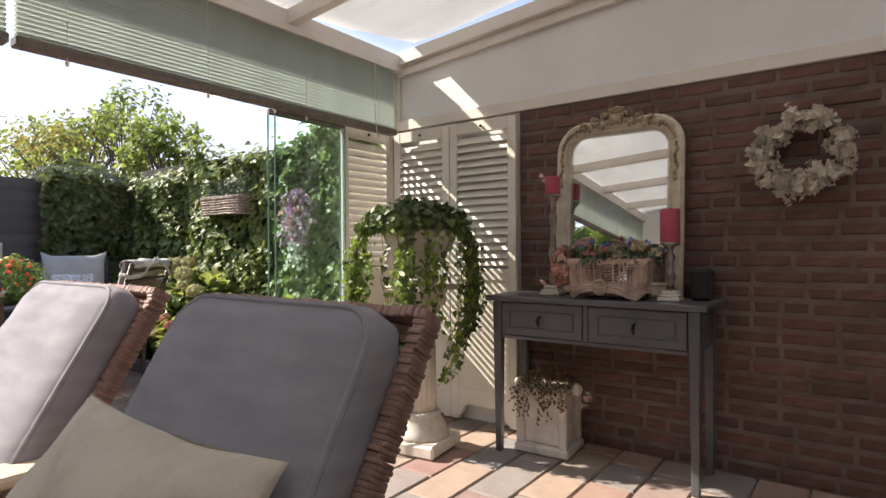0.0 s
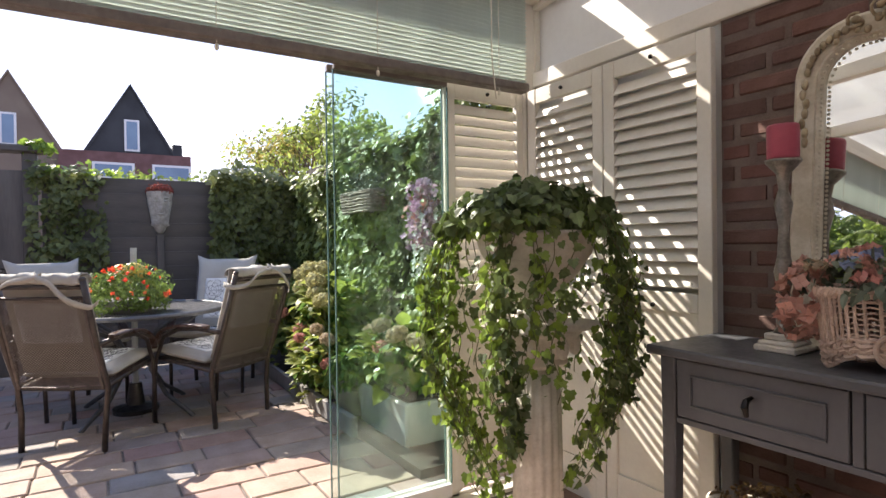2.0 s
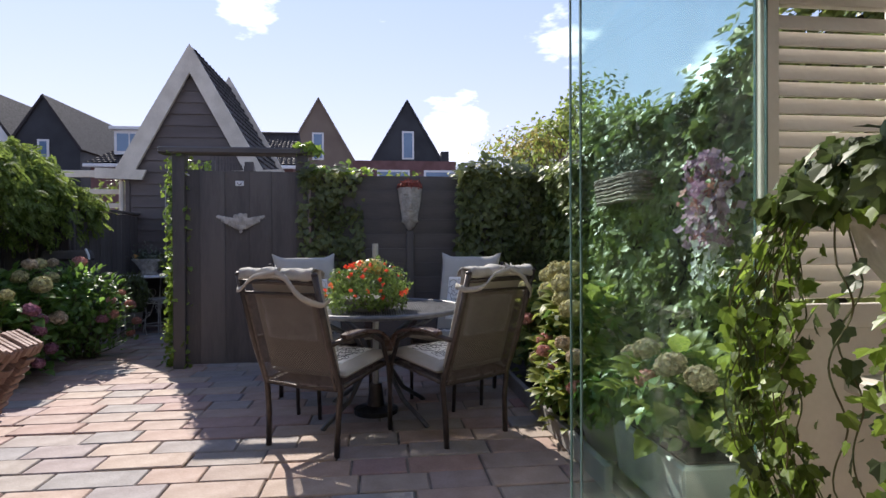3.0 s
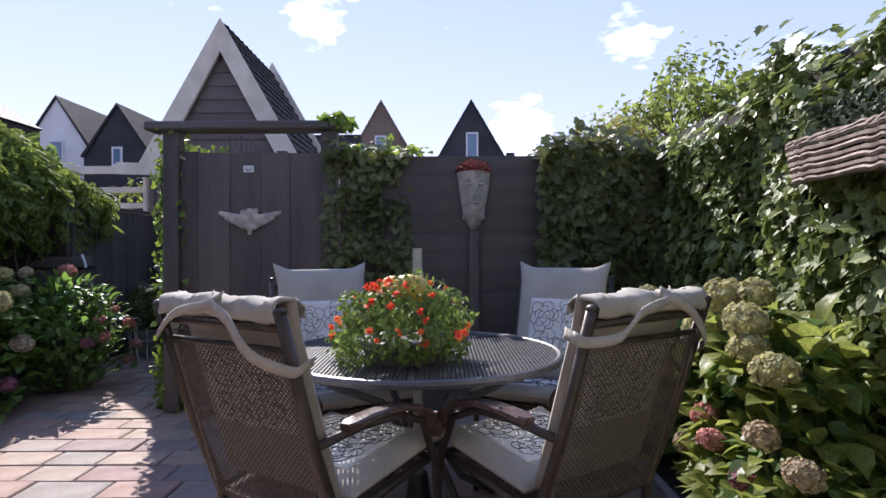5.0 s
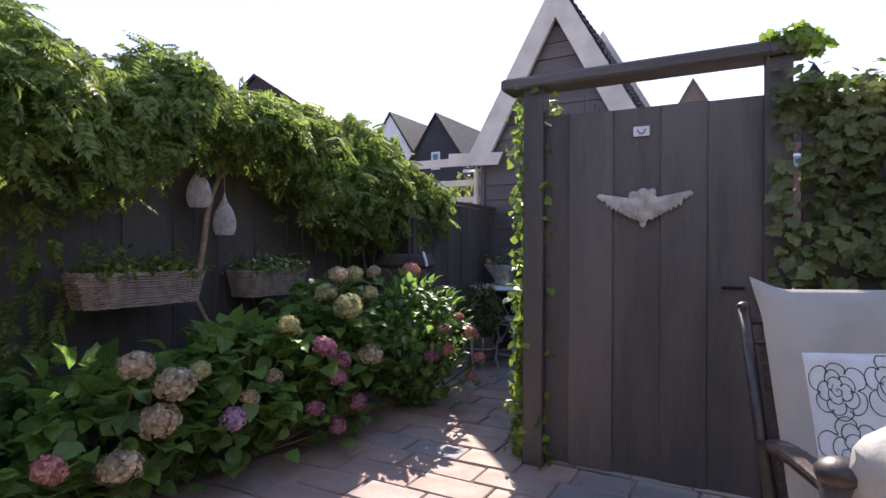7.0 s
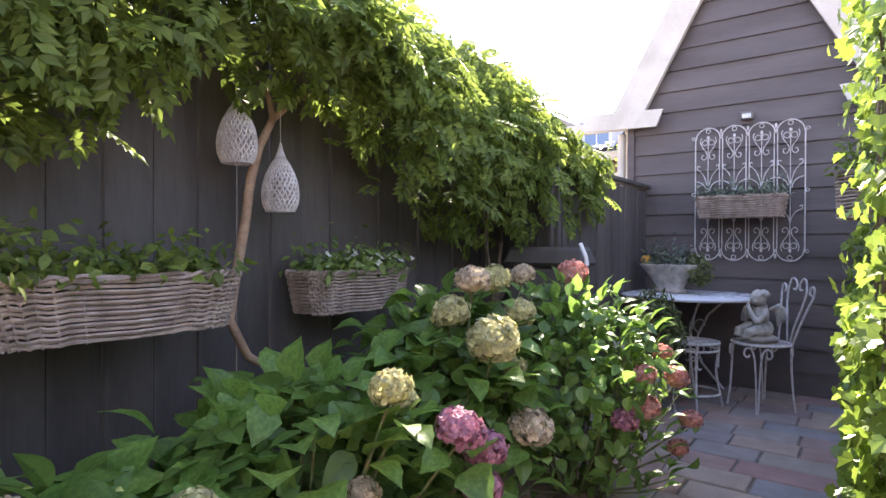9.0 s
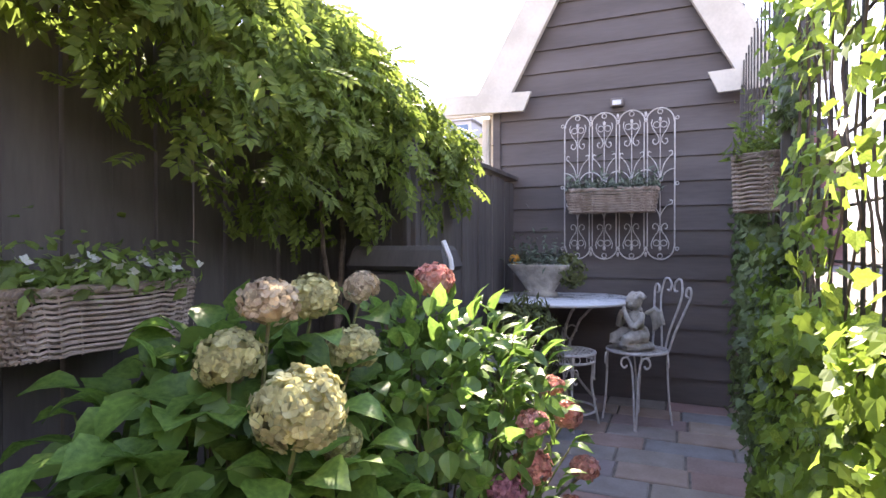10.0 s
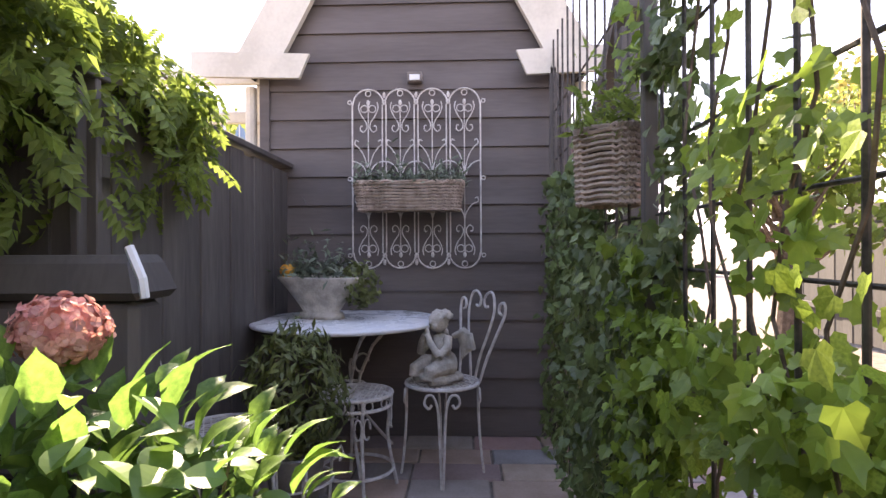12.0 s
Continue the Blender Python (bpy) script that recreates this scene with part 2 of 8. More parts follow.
M_GREYPAINT = mat("anthracite_paint", (0.10, 0.102, 0.11), (0.08, 0.081, 0.087), scale=4, fine=60, rough=0.42, bump=0.05)
M_KNOB = mat("iron_knob", (0.03, 0.028, 0.027), rough=0.35, metal=0.7, bump=0.05)
M_FRAME = mat("antique_gilt", (0.72, 0.66, 0.54), (0.54, 0.47, 0.35), scale=16, fine=120, rough=0.45, bump=0.2, metal=0.1)
M_CREST = mat("bronze_gilt", (0.46, 0.37, 0.24), (0.22, 0.165, 0.10), scale=30, fine=150, rough=0.45, metal=0.3, bump=0.2)
M_CANDLE = mat("red_wax", (0.40, 0.065, 0.10), (0.34, 0.05, 0.085), scale=9, fine=60, rough=0.5, bump=0.05)
M_PEWTER = mat("pewter", (0.36, 0.33, 0.29), (0.18, 0.16, 0.14), scale=25, fine=150, rough=0.4, metal=0.75, bump=0.12)
M_IVORY = mat("ivory_petal", (0.74, 0.69, 0.58), (0.62, 0.56, 0.44), scale=20, rough=0.8, bump=0.05, island=0.12, through=0.2)
M_BARK = mat("bark", (0.16, 0.115, 0.085), (0.085, 0.06, 0.045), scale=22, fine=120, rough=0.9, bump=0.6)
M_DRIFT = mat("driftwood", (0.40, 0.26, 0.16), (0.25, 0.155, 0.095), scale=16, fine=90, rough=0.8, bump=0.35)
M_STEM = mat("green_stem", (0.11, 0.15, 0.045), (0.12, 0.09, 0.04), scale=20, rough=0.7, bump=0.1)
M_FABRIC = mat("roof_fabric", (0.66, 0.63, 0.59), (0.56, 0.53, 0.50), scale=1.2, fine=200, rough=0.95, bump=0.05, through=0.36)
M_BLACK = mat("matt_black", (0.018, 0.017, 0.017), rough=0.6, bump=0.05)
M_SLATE = mat("roof_tile", (0.052, 0.046, 0.047), (0.03, 0.027, 0.028), scale=10, rough=0.75, bump=0.2, island=0.2, spec=0.2)
M_TABLETOP = mat("white_enamel", (0.74, 0.74, 0.75), (0.6, 0.59, 0.58), scale=8, fine=70, rough=0.3, bump=0.03)
M_ORANGE = mat("orange_gourd", (0.80, 0.33, 0.03), (0.7, 0.42, 0.06), scale=9, rough=0.45, bump=0.1)
M_YELLOW = mat("yellow_gourd", (0.72, 0.52, 0.10), (0.6, 0.46, 0.14), scale=9, rough=0.45, bump=0.15)
M_TERRA = mat("grey_pot", (0.30, 0.28, 0.26), (0.2, 0.19, 0.18), scale=9, rough=0.8, bump=0.2)
M_ZINC = mat("zinc_pot", (0.48, 0.49, 0.48), (0.36, 0.37, 0.37), scale=6, rough=0.5, metal=0.3, bump=0.1)
M_SHEDWIN = mat("window_glass", (0.16, 0.25, 0.36), (0.11, 0.18, 0.28), scale=0.4, rough=0.1, bump=0.0)
M_HOUSEWHITE = mat("house_white", (0.72, 0.72, 0.72), (0.64, 0.64, 0.64), scale=1, rough=0.6, bump=0.05)
M_ALLEY = mat("alley_boards", (0.105, 0.098, 0.092), (0.07, 0.066, 0.062), scale=4, rough=0.85, bump=0.2, stretch=(1, 1, 0.15), each=0.15)
M_GREYFENCE = mat("grey_boards", (0.30, 0.28, 0.27), (0.2, 0.19, 0.18), scale=4, rough=0.8, bump=0.2, stretch=(1, 1, 0.15), each=0.15)


def leaf_mat(name, dark, light, rough=0.4, trans=0.4):
    return mat(name, light, dark, scale=3.5, fine=60, rough=rough, bump=0.08, island=0.35, through=trans, contrast=(0.3, 0.7))


def leaf_mat_o(name, dark, light, rough=0.4, trans=0.35):
    return mat(name, light, dark, scale=9, fine=60, rough=rough, bump=0.15, each=0.3, through=trans, contrast=(0.3, 0.7))


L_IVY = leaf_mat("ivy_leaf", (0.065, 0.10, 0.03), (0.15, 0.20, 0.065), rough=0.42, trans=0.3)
# paler copies of the ivy leaf: sun and backlight put into the colour
L_IVYLIGHT = leaf_mat("sunlit_ivy_leaf", (0.13, 0.21, 0.03), (0.27, 0.37, 0.06), rough=0.4, trans=0.5)
L_IVYLIGHT_O = leaf_mat_o("sunlit_ivy_leaf_big", (0.16, 0.24, 0.032), (0.32, 0.42, 0.07), rough=0.4, trans=0.58)
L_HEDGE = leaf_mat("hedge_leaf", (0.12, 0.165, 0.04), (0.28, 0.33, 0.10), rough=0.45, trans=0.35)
# darker hedge leaf: shade on the back fence put into colour; dark shrubs share it
L_DARK = leaf_mat("dark_shaded_leaf", (0.085, 0.105, 0.03), (0.17, 0.19, 0.062), rough=0.5, trans=0.35)
L_VINE = leaf_mat("vine_leaf", (0.11, 0.16, 0.03), (0.24, 0.31, 0.065), rough=0.6, trans=0.6)
L_TREE = leaf_mat("tree_leaf", (0.15, 0.20, 0.04), (0.31, 0.37, 0.09), rough=0.5, trans=0.6)
L_TREEY = leaf_mat("yellowing_leaf", (0.20, 0.18, 0.04), (0.34, 0.28, 0.08), rough=0.5, trans=0.55)
L_HYD = leaf_mat_o("hydrangea_leaf", (0.095, 0.18, 0.035), (0.20, 0.33, 0.065), rough=0.45, trans=0.56)
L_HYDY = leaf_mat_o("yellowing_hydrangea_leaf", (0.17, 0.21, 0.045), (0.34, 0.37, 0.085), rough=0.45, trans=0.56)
L_HYDR = leaf_mat("hydrangea_leaf_small", (0.08, 0.15, 0.03), (0.165, 0.27, 0.058), rough=0.42, trans=0.4)
L_PETUNIA = leaf_mat("planter_leaf", (0.11, 0.17, 0.035), (0.23, 0.32, 0.08), rough=0.5, trans=0.45)
L_GREYGREEN = leaf_mat("grey_green_leaf", (0.10, 0.13, 0.09), (0.2, 0.23, 0.16), rough=0.6, trans=0.2)
L_SEDUM = leaf_mat("brown_sedum", (0.10, 0.055, 0.02), (0.24, 0.15, 0.05), rough=0.5, trans=0.2)
P_GREEN = leaf_mat("green_floret", (0.40, 0.37, 0.18), (0.62, 0.59, 0.30), rough=0.7, trans=0.42)
P_CREAM = leaf_mat("faded_floret", (0.44, 0.33, 0.23), (0.65, 0.55, 0.37), rough=0.7, trans=0.38)
P_PINK = leaf_mat("pink_floret", (0.50, 0.19, 0.17), (0.74, 0.42, 0.34), rough=0.7, trans=0.35)
P_MAGENTA = leaf_mat("magenta_floret", (0.32, 0.11, 0.16), (0.50, 0.24, 0.29), rough=0.7, trans=0.3)
P_LILAC = leaf_mat("lilac_floret", (0.42, 0.23, 0.36), (0.66, 0.46, 0.56), rough=0.7, trans=0.35)
P_WHITE = leaf_mat("white_floret", (0.6, 0.6, 0.52), (0.8, 0.8, 0.74), rough=0.7, trans=0.3)
P_RED = leaf_mat("red_petal", (0.62, 0.06, 0.03), (0.8, 0.14, 0.06), rough=0.6, trans=0.35)
P_ORANGE = leaf_mat("orange_petal", (0.72, 0.16, 0.05), (0.85, 0.30, 0.11), rough=0.6, trans=0.35)
P_CORAL = leaf_mat("coral_petal", (0.50, 0.24, 0.19), (0.66, 0.42, 0.34), rough=0.7, trans=0.2)
P_BLUE = leaf_mat("blue_petal", (0.16, 0.22, 0.42), (0.36, 0.44, 0.6), rough=0.7, trans=0.2)
P_SEDRED = leaf_mat("red_sedum", (0.22, 0.045, 0.03), (0.42, 0.10, 0.06), rough=0.6, trans=0.2)
G_PANE = glass_mat("clear_glass", haze=0.03, tint=(0.90, 0.97, 0.95))
G_ROOF = glass_mat("roof_glass", tint=(0.97, 0.98, 0.98), haze=0.04, gloss=0.05)
M_MIRROR = bpy.data.materials.new("mirror_silver")
M_MIRROR.use_nodes = True
M_MIRROR.node_tree.nodes["Principled BSDF"].inputs["Metallic"].default_value = 1
M_MIRROR.node_tree.nodes["Principled BSDF"].inputs["Roughness"].default_value = 0.015
M_MIRROR.node_tree.nodes["Principled BSDF"].inputs["Base Color"].default_value = (0.86, 0.87, 0.85, 1)


# ---- building tools ----
def finish(name, bm, material, smooth=False):
    me = bpy.data.meshes.new(name)
    bm.normal_update()
    bm.to_mesh(me)
    bm.free()
    me.materials.append(material)
    if smooth:
        me.shade_smooth()
    return me


def part(name, bm, material, parent, label="", smooth=False):
    ob = new(name, finish(name, bm, material, smooth))
    ob.parent = parent
    return tagged(ob, label)


def piece(name, me, parent, m):
    ob = new(name, me)
    ob.parent = parent
    ob.matrix_basis = m
    return ob


def thing(name, label, category, at=(0, 0, 0), rz=0.0, group="", kind=""):
    ob = new(name)
    ob.empty_display_size = 0.1
    ob.matrix_basis = pose(*at, 0, 0, rz)
    return tagged(ob, label, category, group, kind)


def solid(name, bm, material, kind="structure", label="", category="", smooth=False):
    return tagged(new(name, finish(name, bm, material, smooth)), label, category, "", kind)


def box(bm, x0, y0, z0, x1, y1, z1, bevel=0.0, m=None):
    r = bmesh.ops.create_cube(bm, size=1, matrix=Matrix.Translation(((x0 + x1) / 2, (y0 + y1) / 2, (z0 + z1) / 2)) @ Matrix.Diagonal((abs(x1 - x0), abs(y1 - y0), abs(z1 - z0), 1)))
    vs = r["verts"]
    if bevel:
        es = list({e for v in vs for e in v.link_edges})
        r2 = bmesh.ops.bevel(bm, geom=es, offset=bevel, segments=1, affect="EDGES", clamp_overlap=True)
        vs = list({v for f in r2["faces"] for v in f.verts} | {v for v in vs if v.is_valid})
    if m is not None:
        bmesh.ops.transform(bm, matrix=m, verts=vs)
    return vs


def boxed(x0, y0, z0, x1, y1, z1, bevel=0.0):
    bm = bmesh.new()
    box(bm, x0, y0, z0, x1, y1, z1, bevel)
    return bm


def tube(bm, pts, r, sides=6, closed=False):
    """A round bar along pts; r: one radius or one a point."""
    pts = [Vector(p) for p in pts]
    k = len(pts)
    rad = r if isinstance(r, (list, tuple)) else [r] * k
    rings, side = [], None
    for i, p in enumerate(pts):
        a = pts[(i - 1) % k] if closed or i else p
        b = pts[(i + 1) % k] if closed or i < k - 1 else p
        d = (b - a).normalized() if (b - a).length > 1e-9 else Vector((0, 0, 1))
        if side is None:
            side = d.orthogonal().normalized()
        side = (side - d * side.dot(d))
        side = side.normalized() if side.length > 1e-6 else d.orthogonal().normalized()
        other = d.cross(side)
        rings.append([bm.verts.new(p + (side * math.cos(q) + other * math.sin(q)) * rad[i]) for q in (2 * math.pi * j / sides for j in range(sides))])
    for i in range(k if closed else k - 1):
        u, v = rings[i], rings[(i + 1) % k]
        for j in range(sides):
            bm.faces.new((u[j], u[(j + 1) % sides], v[(j + 1) % sides], v[j]))
    if not closed:
        bm.faces.new(rings[0][::-1])
        bm.faces.new(rings[-1])


def curve(pts, k=5):
    """A rounded line through pts."""
    p = [Vector(q) for q in pts]
    p = [p[0] * 2 - p[1]] + p + [p[-1] * 2 - p[-2]]
    out = []
    for i in range(1, len(p) - 2):
        a, b, c, d = p[i - 1:i + 3]
        for j in range(k):
            t = j / k
            out.append(0.5 * (2 * b + (c - a) * t + (2 * a - 5 * b + 4 * c - d) * t * t + (3 * b - a - 3 * c + d) * t ** 3))
    return out + [p[-2]]


def lathe(bm, profile, segs=24, flute=0.0, flutes=0, m=None):
    rings = []
    for r, z in profile:
        ring = []
        for j in range(segs):
            q = 2 * math.pi * j / segs
            rr = r * (1 - flute * (0.5 + 0.5 * math.cos(q * flutes))) if flutes else r
            v = Vector((rr * math.cos(q), rr * math.sin(q), z))
            ring.append(bm.verts.new(m @ v if m else v))
        rings.append(ring)
    for u, v in zip(rings, rings[1:]):
        for j in range(segs):
            bm.faces.new((u[j], u[(j + 1) % segs], v[(j + 1) % segs], v[j]))
    bm.faces.new(rings[0][::-1])
    bm.faces.new(rings[-1])


def ball(bm, at, r, squash=(1, 1, 1), u=10, v=7):
    bmesh.ops.create_uvsphere(bm, u_segments=u, v_segments=v, radius=1, matrix=Matrix.Translation(at) @ Matrix.Diagonal((r * squash[0], r * squash[1], r * squash[2], 1)))


def arc(cx, cz, r, a0, a1, n=10, y=0.0):
    """Points of an arc in an upright plane at depth y, degrees."""
    return [(cx + r * math.cos(radians(a0 + (a1 - a0) * i / n)), y, cz + r * math.sin(radians(a0 + (a1 - a0) * i / n))) for i in range(n + 1)]


def scroll(cx, cz, r0, r1, a0, a1, n=14, y=0.0):
    return [(cx + (r0 + (r1 - r0) * i / n) * math.cos(radians(a0 + (a1 - a0) * i / n)), y, cz + (r0 + (r1 - r0) * i / n) * math.sin(radians(a0 + (a1 - a0) * i / n))) for i in range(n + 1)]


# outlines of leaves: (verts along the leaf's length y, width x, lift z), faces
def blade(n=4, width=0.5, fold=0.18, droop=0.2, point=1.0):
    v, f = [], []
    for i in range(n + 1):
        t = i / n
        w = width * 0.5 * (math.sin(math.pi * t ** 0.75) ** point)
        z = -droop * t * t
        v += [(-w, t, z + fold * w), (0, t, z), (w, t, z + fold * w)]
    for i in range(n):
        a = 3 * i
        f += [(a, a + 1, a + 4, a + 3), (a + 1, a + 2, a + 5, a + 4)]
    return np.array(v, float), f


def lobed():
    v = [(0, 0, 0), (0.30, -0.12, 0.03), (0.52, 0.18, 0.06), (0.37, 0.34, 0.03), (0.40, 0.60, 0.05), (0.21, 0.68, 0.0), (0, 1.0, -0.08),
         (-0.21, 0.68, 0.0), (-0.40, 0.60, 0.05), (-0.37, 0.34, 0.03), (-0.52, 0.18, 0.06), (-0.30, -0.12, 0.03)]
    f = [(0, 1, 2, 3), (0, 3, 4, 5), (0, 5, 6, 7), (0, 7, 8, 9), (0, 9, 10, 11)]
    return np.array(v, float), f


def floret():
    v, f = [(0, 0, 0)], []
    for k in range(4):
        a = k * math.pi / 2
        c, s = math.cos(a), math.sin(a)
        for x, y, z in ((0.28, 0.30, 0.06), (0.0, 0.62, 0.16), (-0.28, 0.30, 0.06)):
            v.append((c * x - s * y, s * x + c * y, z))
        f.append((0, 3 * k + 1, 3 * k + 2, 3 * k + 3))
    return np.array(v, float), f


def hydrangea_floret():
    """Four broad rounded petals, cupped and overlapping."""
    v, f = [(0, 0, 0)], []
    for k in range(4):
        a = k * math.pi / 2
        c, s = math.cos(a), math.sin(a)
        for x, y, z in ((0.30, 0.16, 0.10), (0.40, 0.38, 0.05), (0.24, 0.60, 0.10), (-0.06, 0.66, 0.16), (-0.32, 0.52, 0.12), (-0.36, 0.28, 0.03)):
            v.append((c * x - s * y, s * x + c * y, z + 0.03 * (k % 2)))
        o = 6 * k
        f += [(0, o + 1, o + 2, o + 3), (0, o + 3, o + 4), (0, o + 4, o + 5, o + 6)]
    return np.array(v, float), f


def pinnate(pairs=5):
    """A feathered leaf: pairs of pointed leaflets along a drooping stalk, and one at the tip."""
    v, f = [], []
    def leaflet(x, y, z, dx, dy, dz, w):
        o = len(v)
        px, py = -dy, dx
        v.extend([(x, y, z), (x + dx * 0.45 + px * w, y + dy * 0.45 + py * w, z + dz * 0.3 + 0.02), (x + dx, y + dy, z + dz), (x + dx * 0.45 - px * w, y + dy * 0.45 - py * w, z + dz * 0.3 + 0.02)])
        f.extend([(o, o + 1, o + 2), (o, o + 2, o + 3)])
    for k in range(pairs):
        t = 0.12 + 0.68 * k / (pairs - 1)
        size = 0.40 * (0.8 + 0.5 * t - 0.55 * t * t)
        for side in (-1, 1):
            leaflet(side * 0.01, t, -0.22 * t * t, side * size * 0.86, size * 0.5, -0.12, 0.28)
    leaflet(0, 0.82, -0.15, 0, 0.36, -0.12, 0.27)
    return np.array(v, float), f


PINNATE = pinnate()
IVY, BLADE, SLIM, FLORET = lobed(), blade(3, 0.55), blade(2, 0.3, 0.1, 0.3), floret()
RNG = np.random.default_rng(7)


def leaves(name, pts, nrm, size, shape, material, parent=None, label="", spread=0.6, hang=0.3, kind="stuff", category=""):
    """One mesh of many leaves at pts, facing nrm within a spread, tips leaning down by hang."""
    v0, f0 = shape
    pts, nrm = np.asarray(pts, float), np.asarray(nrm, float)
    k = len(pts)
    nz = nrm + RNG.normal(0, spread, (k, 3))
    nz /= np.linalg.norm(nz, axis=1, keepdims=True) + 1e-9
    ty = RNG.normal(0, 1, (k, 3)) + np.array([0, 0, -hang * 3])
    ty -= nz * (ty * nz).sum(1, keepdims=True)
    ty /= np.linalg.norm(ty, axis=1, keepdims=True) + 1e-9
    tx = np.cross(ty, nz)
    sz = size * RNG.uniform(0.6, 1.3, k) if np.isscalar(size) else np.asarray(size)
    vv = (v0[None, :, 0, None] * tx[:, None] + v0[None, :, 1, None] * ty[:, None] + v0[None, :, 2, None] * nz[:, None]) * sz[:, None, None] + pts[:, None]
    me = bpy.data.meshes.new(name)
    nv = len(v0)
    faces = [tuple(i * nv + j for j in q) for i in range(k) for q in f0]
    me.from_pydata(vv.reshape(-1, 3).tolist(), [], faces)
    me.materials.append(material)
    ob = new(name, me)
    if parent:
        ob.parent = parent
    return tagged(ob, label, category, "", kind)


def shell(n, centre, radii, low=-1.0, seed=0, uneven=0.2, inner=0.25):
    """Points and outward directions on an uneven ellipsoid."""
    d = RNG.normal(0, 1, (int(n * 2.2), 3))
    d /= np.linalg.norm(d, axis=1, keepdims=True)
    d = d[d[:, 2] > low][:n]
    c, r = np.array(centre, float), np.array(radii, float)
    k = np.array([1 + uneven * 2 * noise.noise(Vector(q) * 2.3 + Vector((seed, 0, seed * 2))) for q in d]) * (1 - inner * RNG.random(len(d)) ** 2)
    return c + d * r * k[:, None], d


# ---- ground and veranda shell ----
EAVE_X, WALL_Y, RISE = -0.97, 4.96, 0.085


def roof_z(x):
    return 2.37 + (x - EAVE_X) * RISE


bm = bmesh.new()
bmesh.ops.create_grid(bm, x_segments=2, y_segments=2, size=600)
solid("ground", bm, M_SAND, label="sandy earth under the paving", category="ground").location = (0, 0, -0.05)

floor = tagged(thing("pavement", "mottled sandstone pavers in staggered rows", "pavement"), kind="structure")

wall_north = tagged(thing("wall_north", "dark red-brown brick wall with pale mortar", "wall"), kind="structure")
part("mortar_bed", boxed(0.0, WALL_Y + 0.006, -0.05, 3.6, WALL_Y + 0.22, 1.9), M_MORTAR, wall_north)

solid("wall_corner", boxed(-1.04, WALL_Y + 0.02, -0.05, -0.002, WALL_Y + 0.2, 1.898), M_PANEL, label="white boarding behind the shutters", category="wall")
bm = bmesh.new()
box(bm, -1.02, WALL_Y - 0.01, 1.90, 3.6, WALL_Y + 0.22, 1.97, 0.004)
solid("trim_1", bm, M_WHITE, label="cream painted beam over the brick", category="trim")
bm = bmesh.new()
vs = [(-1.0, 1.97), (3.6, 1.97), (3.6, roof_z(3.6) + 0.05), (-1.0, roof_z(-1.0) + 0.05)]
a = [bm.verts.new((x, WALL_Y + 0.03, z)) for x, z in vs]
b = [bm.verts.new((x, WALL_Y + 0.2, z)) for x, z in vs]
bm.faces.new(a)
bm.faces.new(b[::-1])
for i in range(4):
    bm.faces.new((a[i], b[i], b[(i + 1) % 4], a[(i + 1) % 4]))
bmesh.ops.recalc_face_normals(bm, faces=bm.faces)
solid("wall_gable_panel", bm, M_PANEL, label="smooth white panel under the sloping roof", category="wall")
# sloping trims along the panel
for name, lo, hi, y0, y1 in (("trim_2", -0.10, -0.035, -0.004, 0.028), ("trim_3", -0.035, 0.05, -0.045, 0.028)):
    bm = bmesh.new()
    box(bm, -1.0, WALL_Y + y0, lo, 3.6, WALL_Y + y1, hi, 0.003)
    for v in bm.verts:
        v.co.z += roof_z(v.co.x)
    solid(name, bm, M_WHITE, label="cream painted sloping trim", category="trim")
bm = bmesh.new()
box(bm, -1.0, WALL_Y - 0.002, 1.972, -0.94, WALL_Y + 0.028, 2.27, 0.003)
solid("trim_4", bm, M_WHITE, label="cream corner strip", category="trim")
# corner post, eave beam, gutter
for name, d in (("trim_post", (-1.05, 4.9, 0, -0.955, WALL_Y + 0.2, 2.3)), ("trim_eave", (-1.06, -0.6, 2.30, -0.90, WALL_Y + 0.2, 2.41)), ("trim_gutter", (-1.17, -0.6, 2.28, -1.065, WALL_Y + 0.2, 2.40)),
                ("trim_post_far", (-1.05, -0.6, 0, -0.955, -0.5, 2.3)), ("trim_house", (3.35, -0.6, 2.60, 3.55, WALL_Y, 2.78))):
    solid(name, boxed(*d, 0.006), M_WHITE, label="cream painted veranda frame", category="trim")
# closing walls behind the walk
solid("wall_east", boxed(3.6, -0.8, -0.05, 3.85, WALL_Y + 0.2, 3.2), M_PANEL, label="pale rendered house wall", category="wall")
solid("wall_south", boxed(-1.0, -0.8, -0.05, 3.6, -0.62, 2.7), M_PANEL, label="white veranda end wall", category="wall")
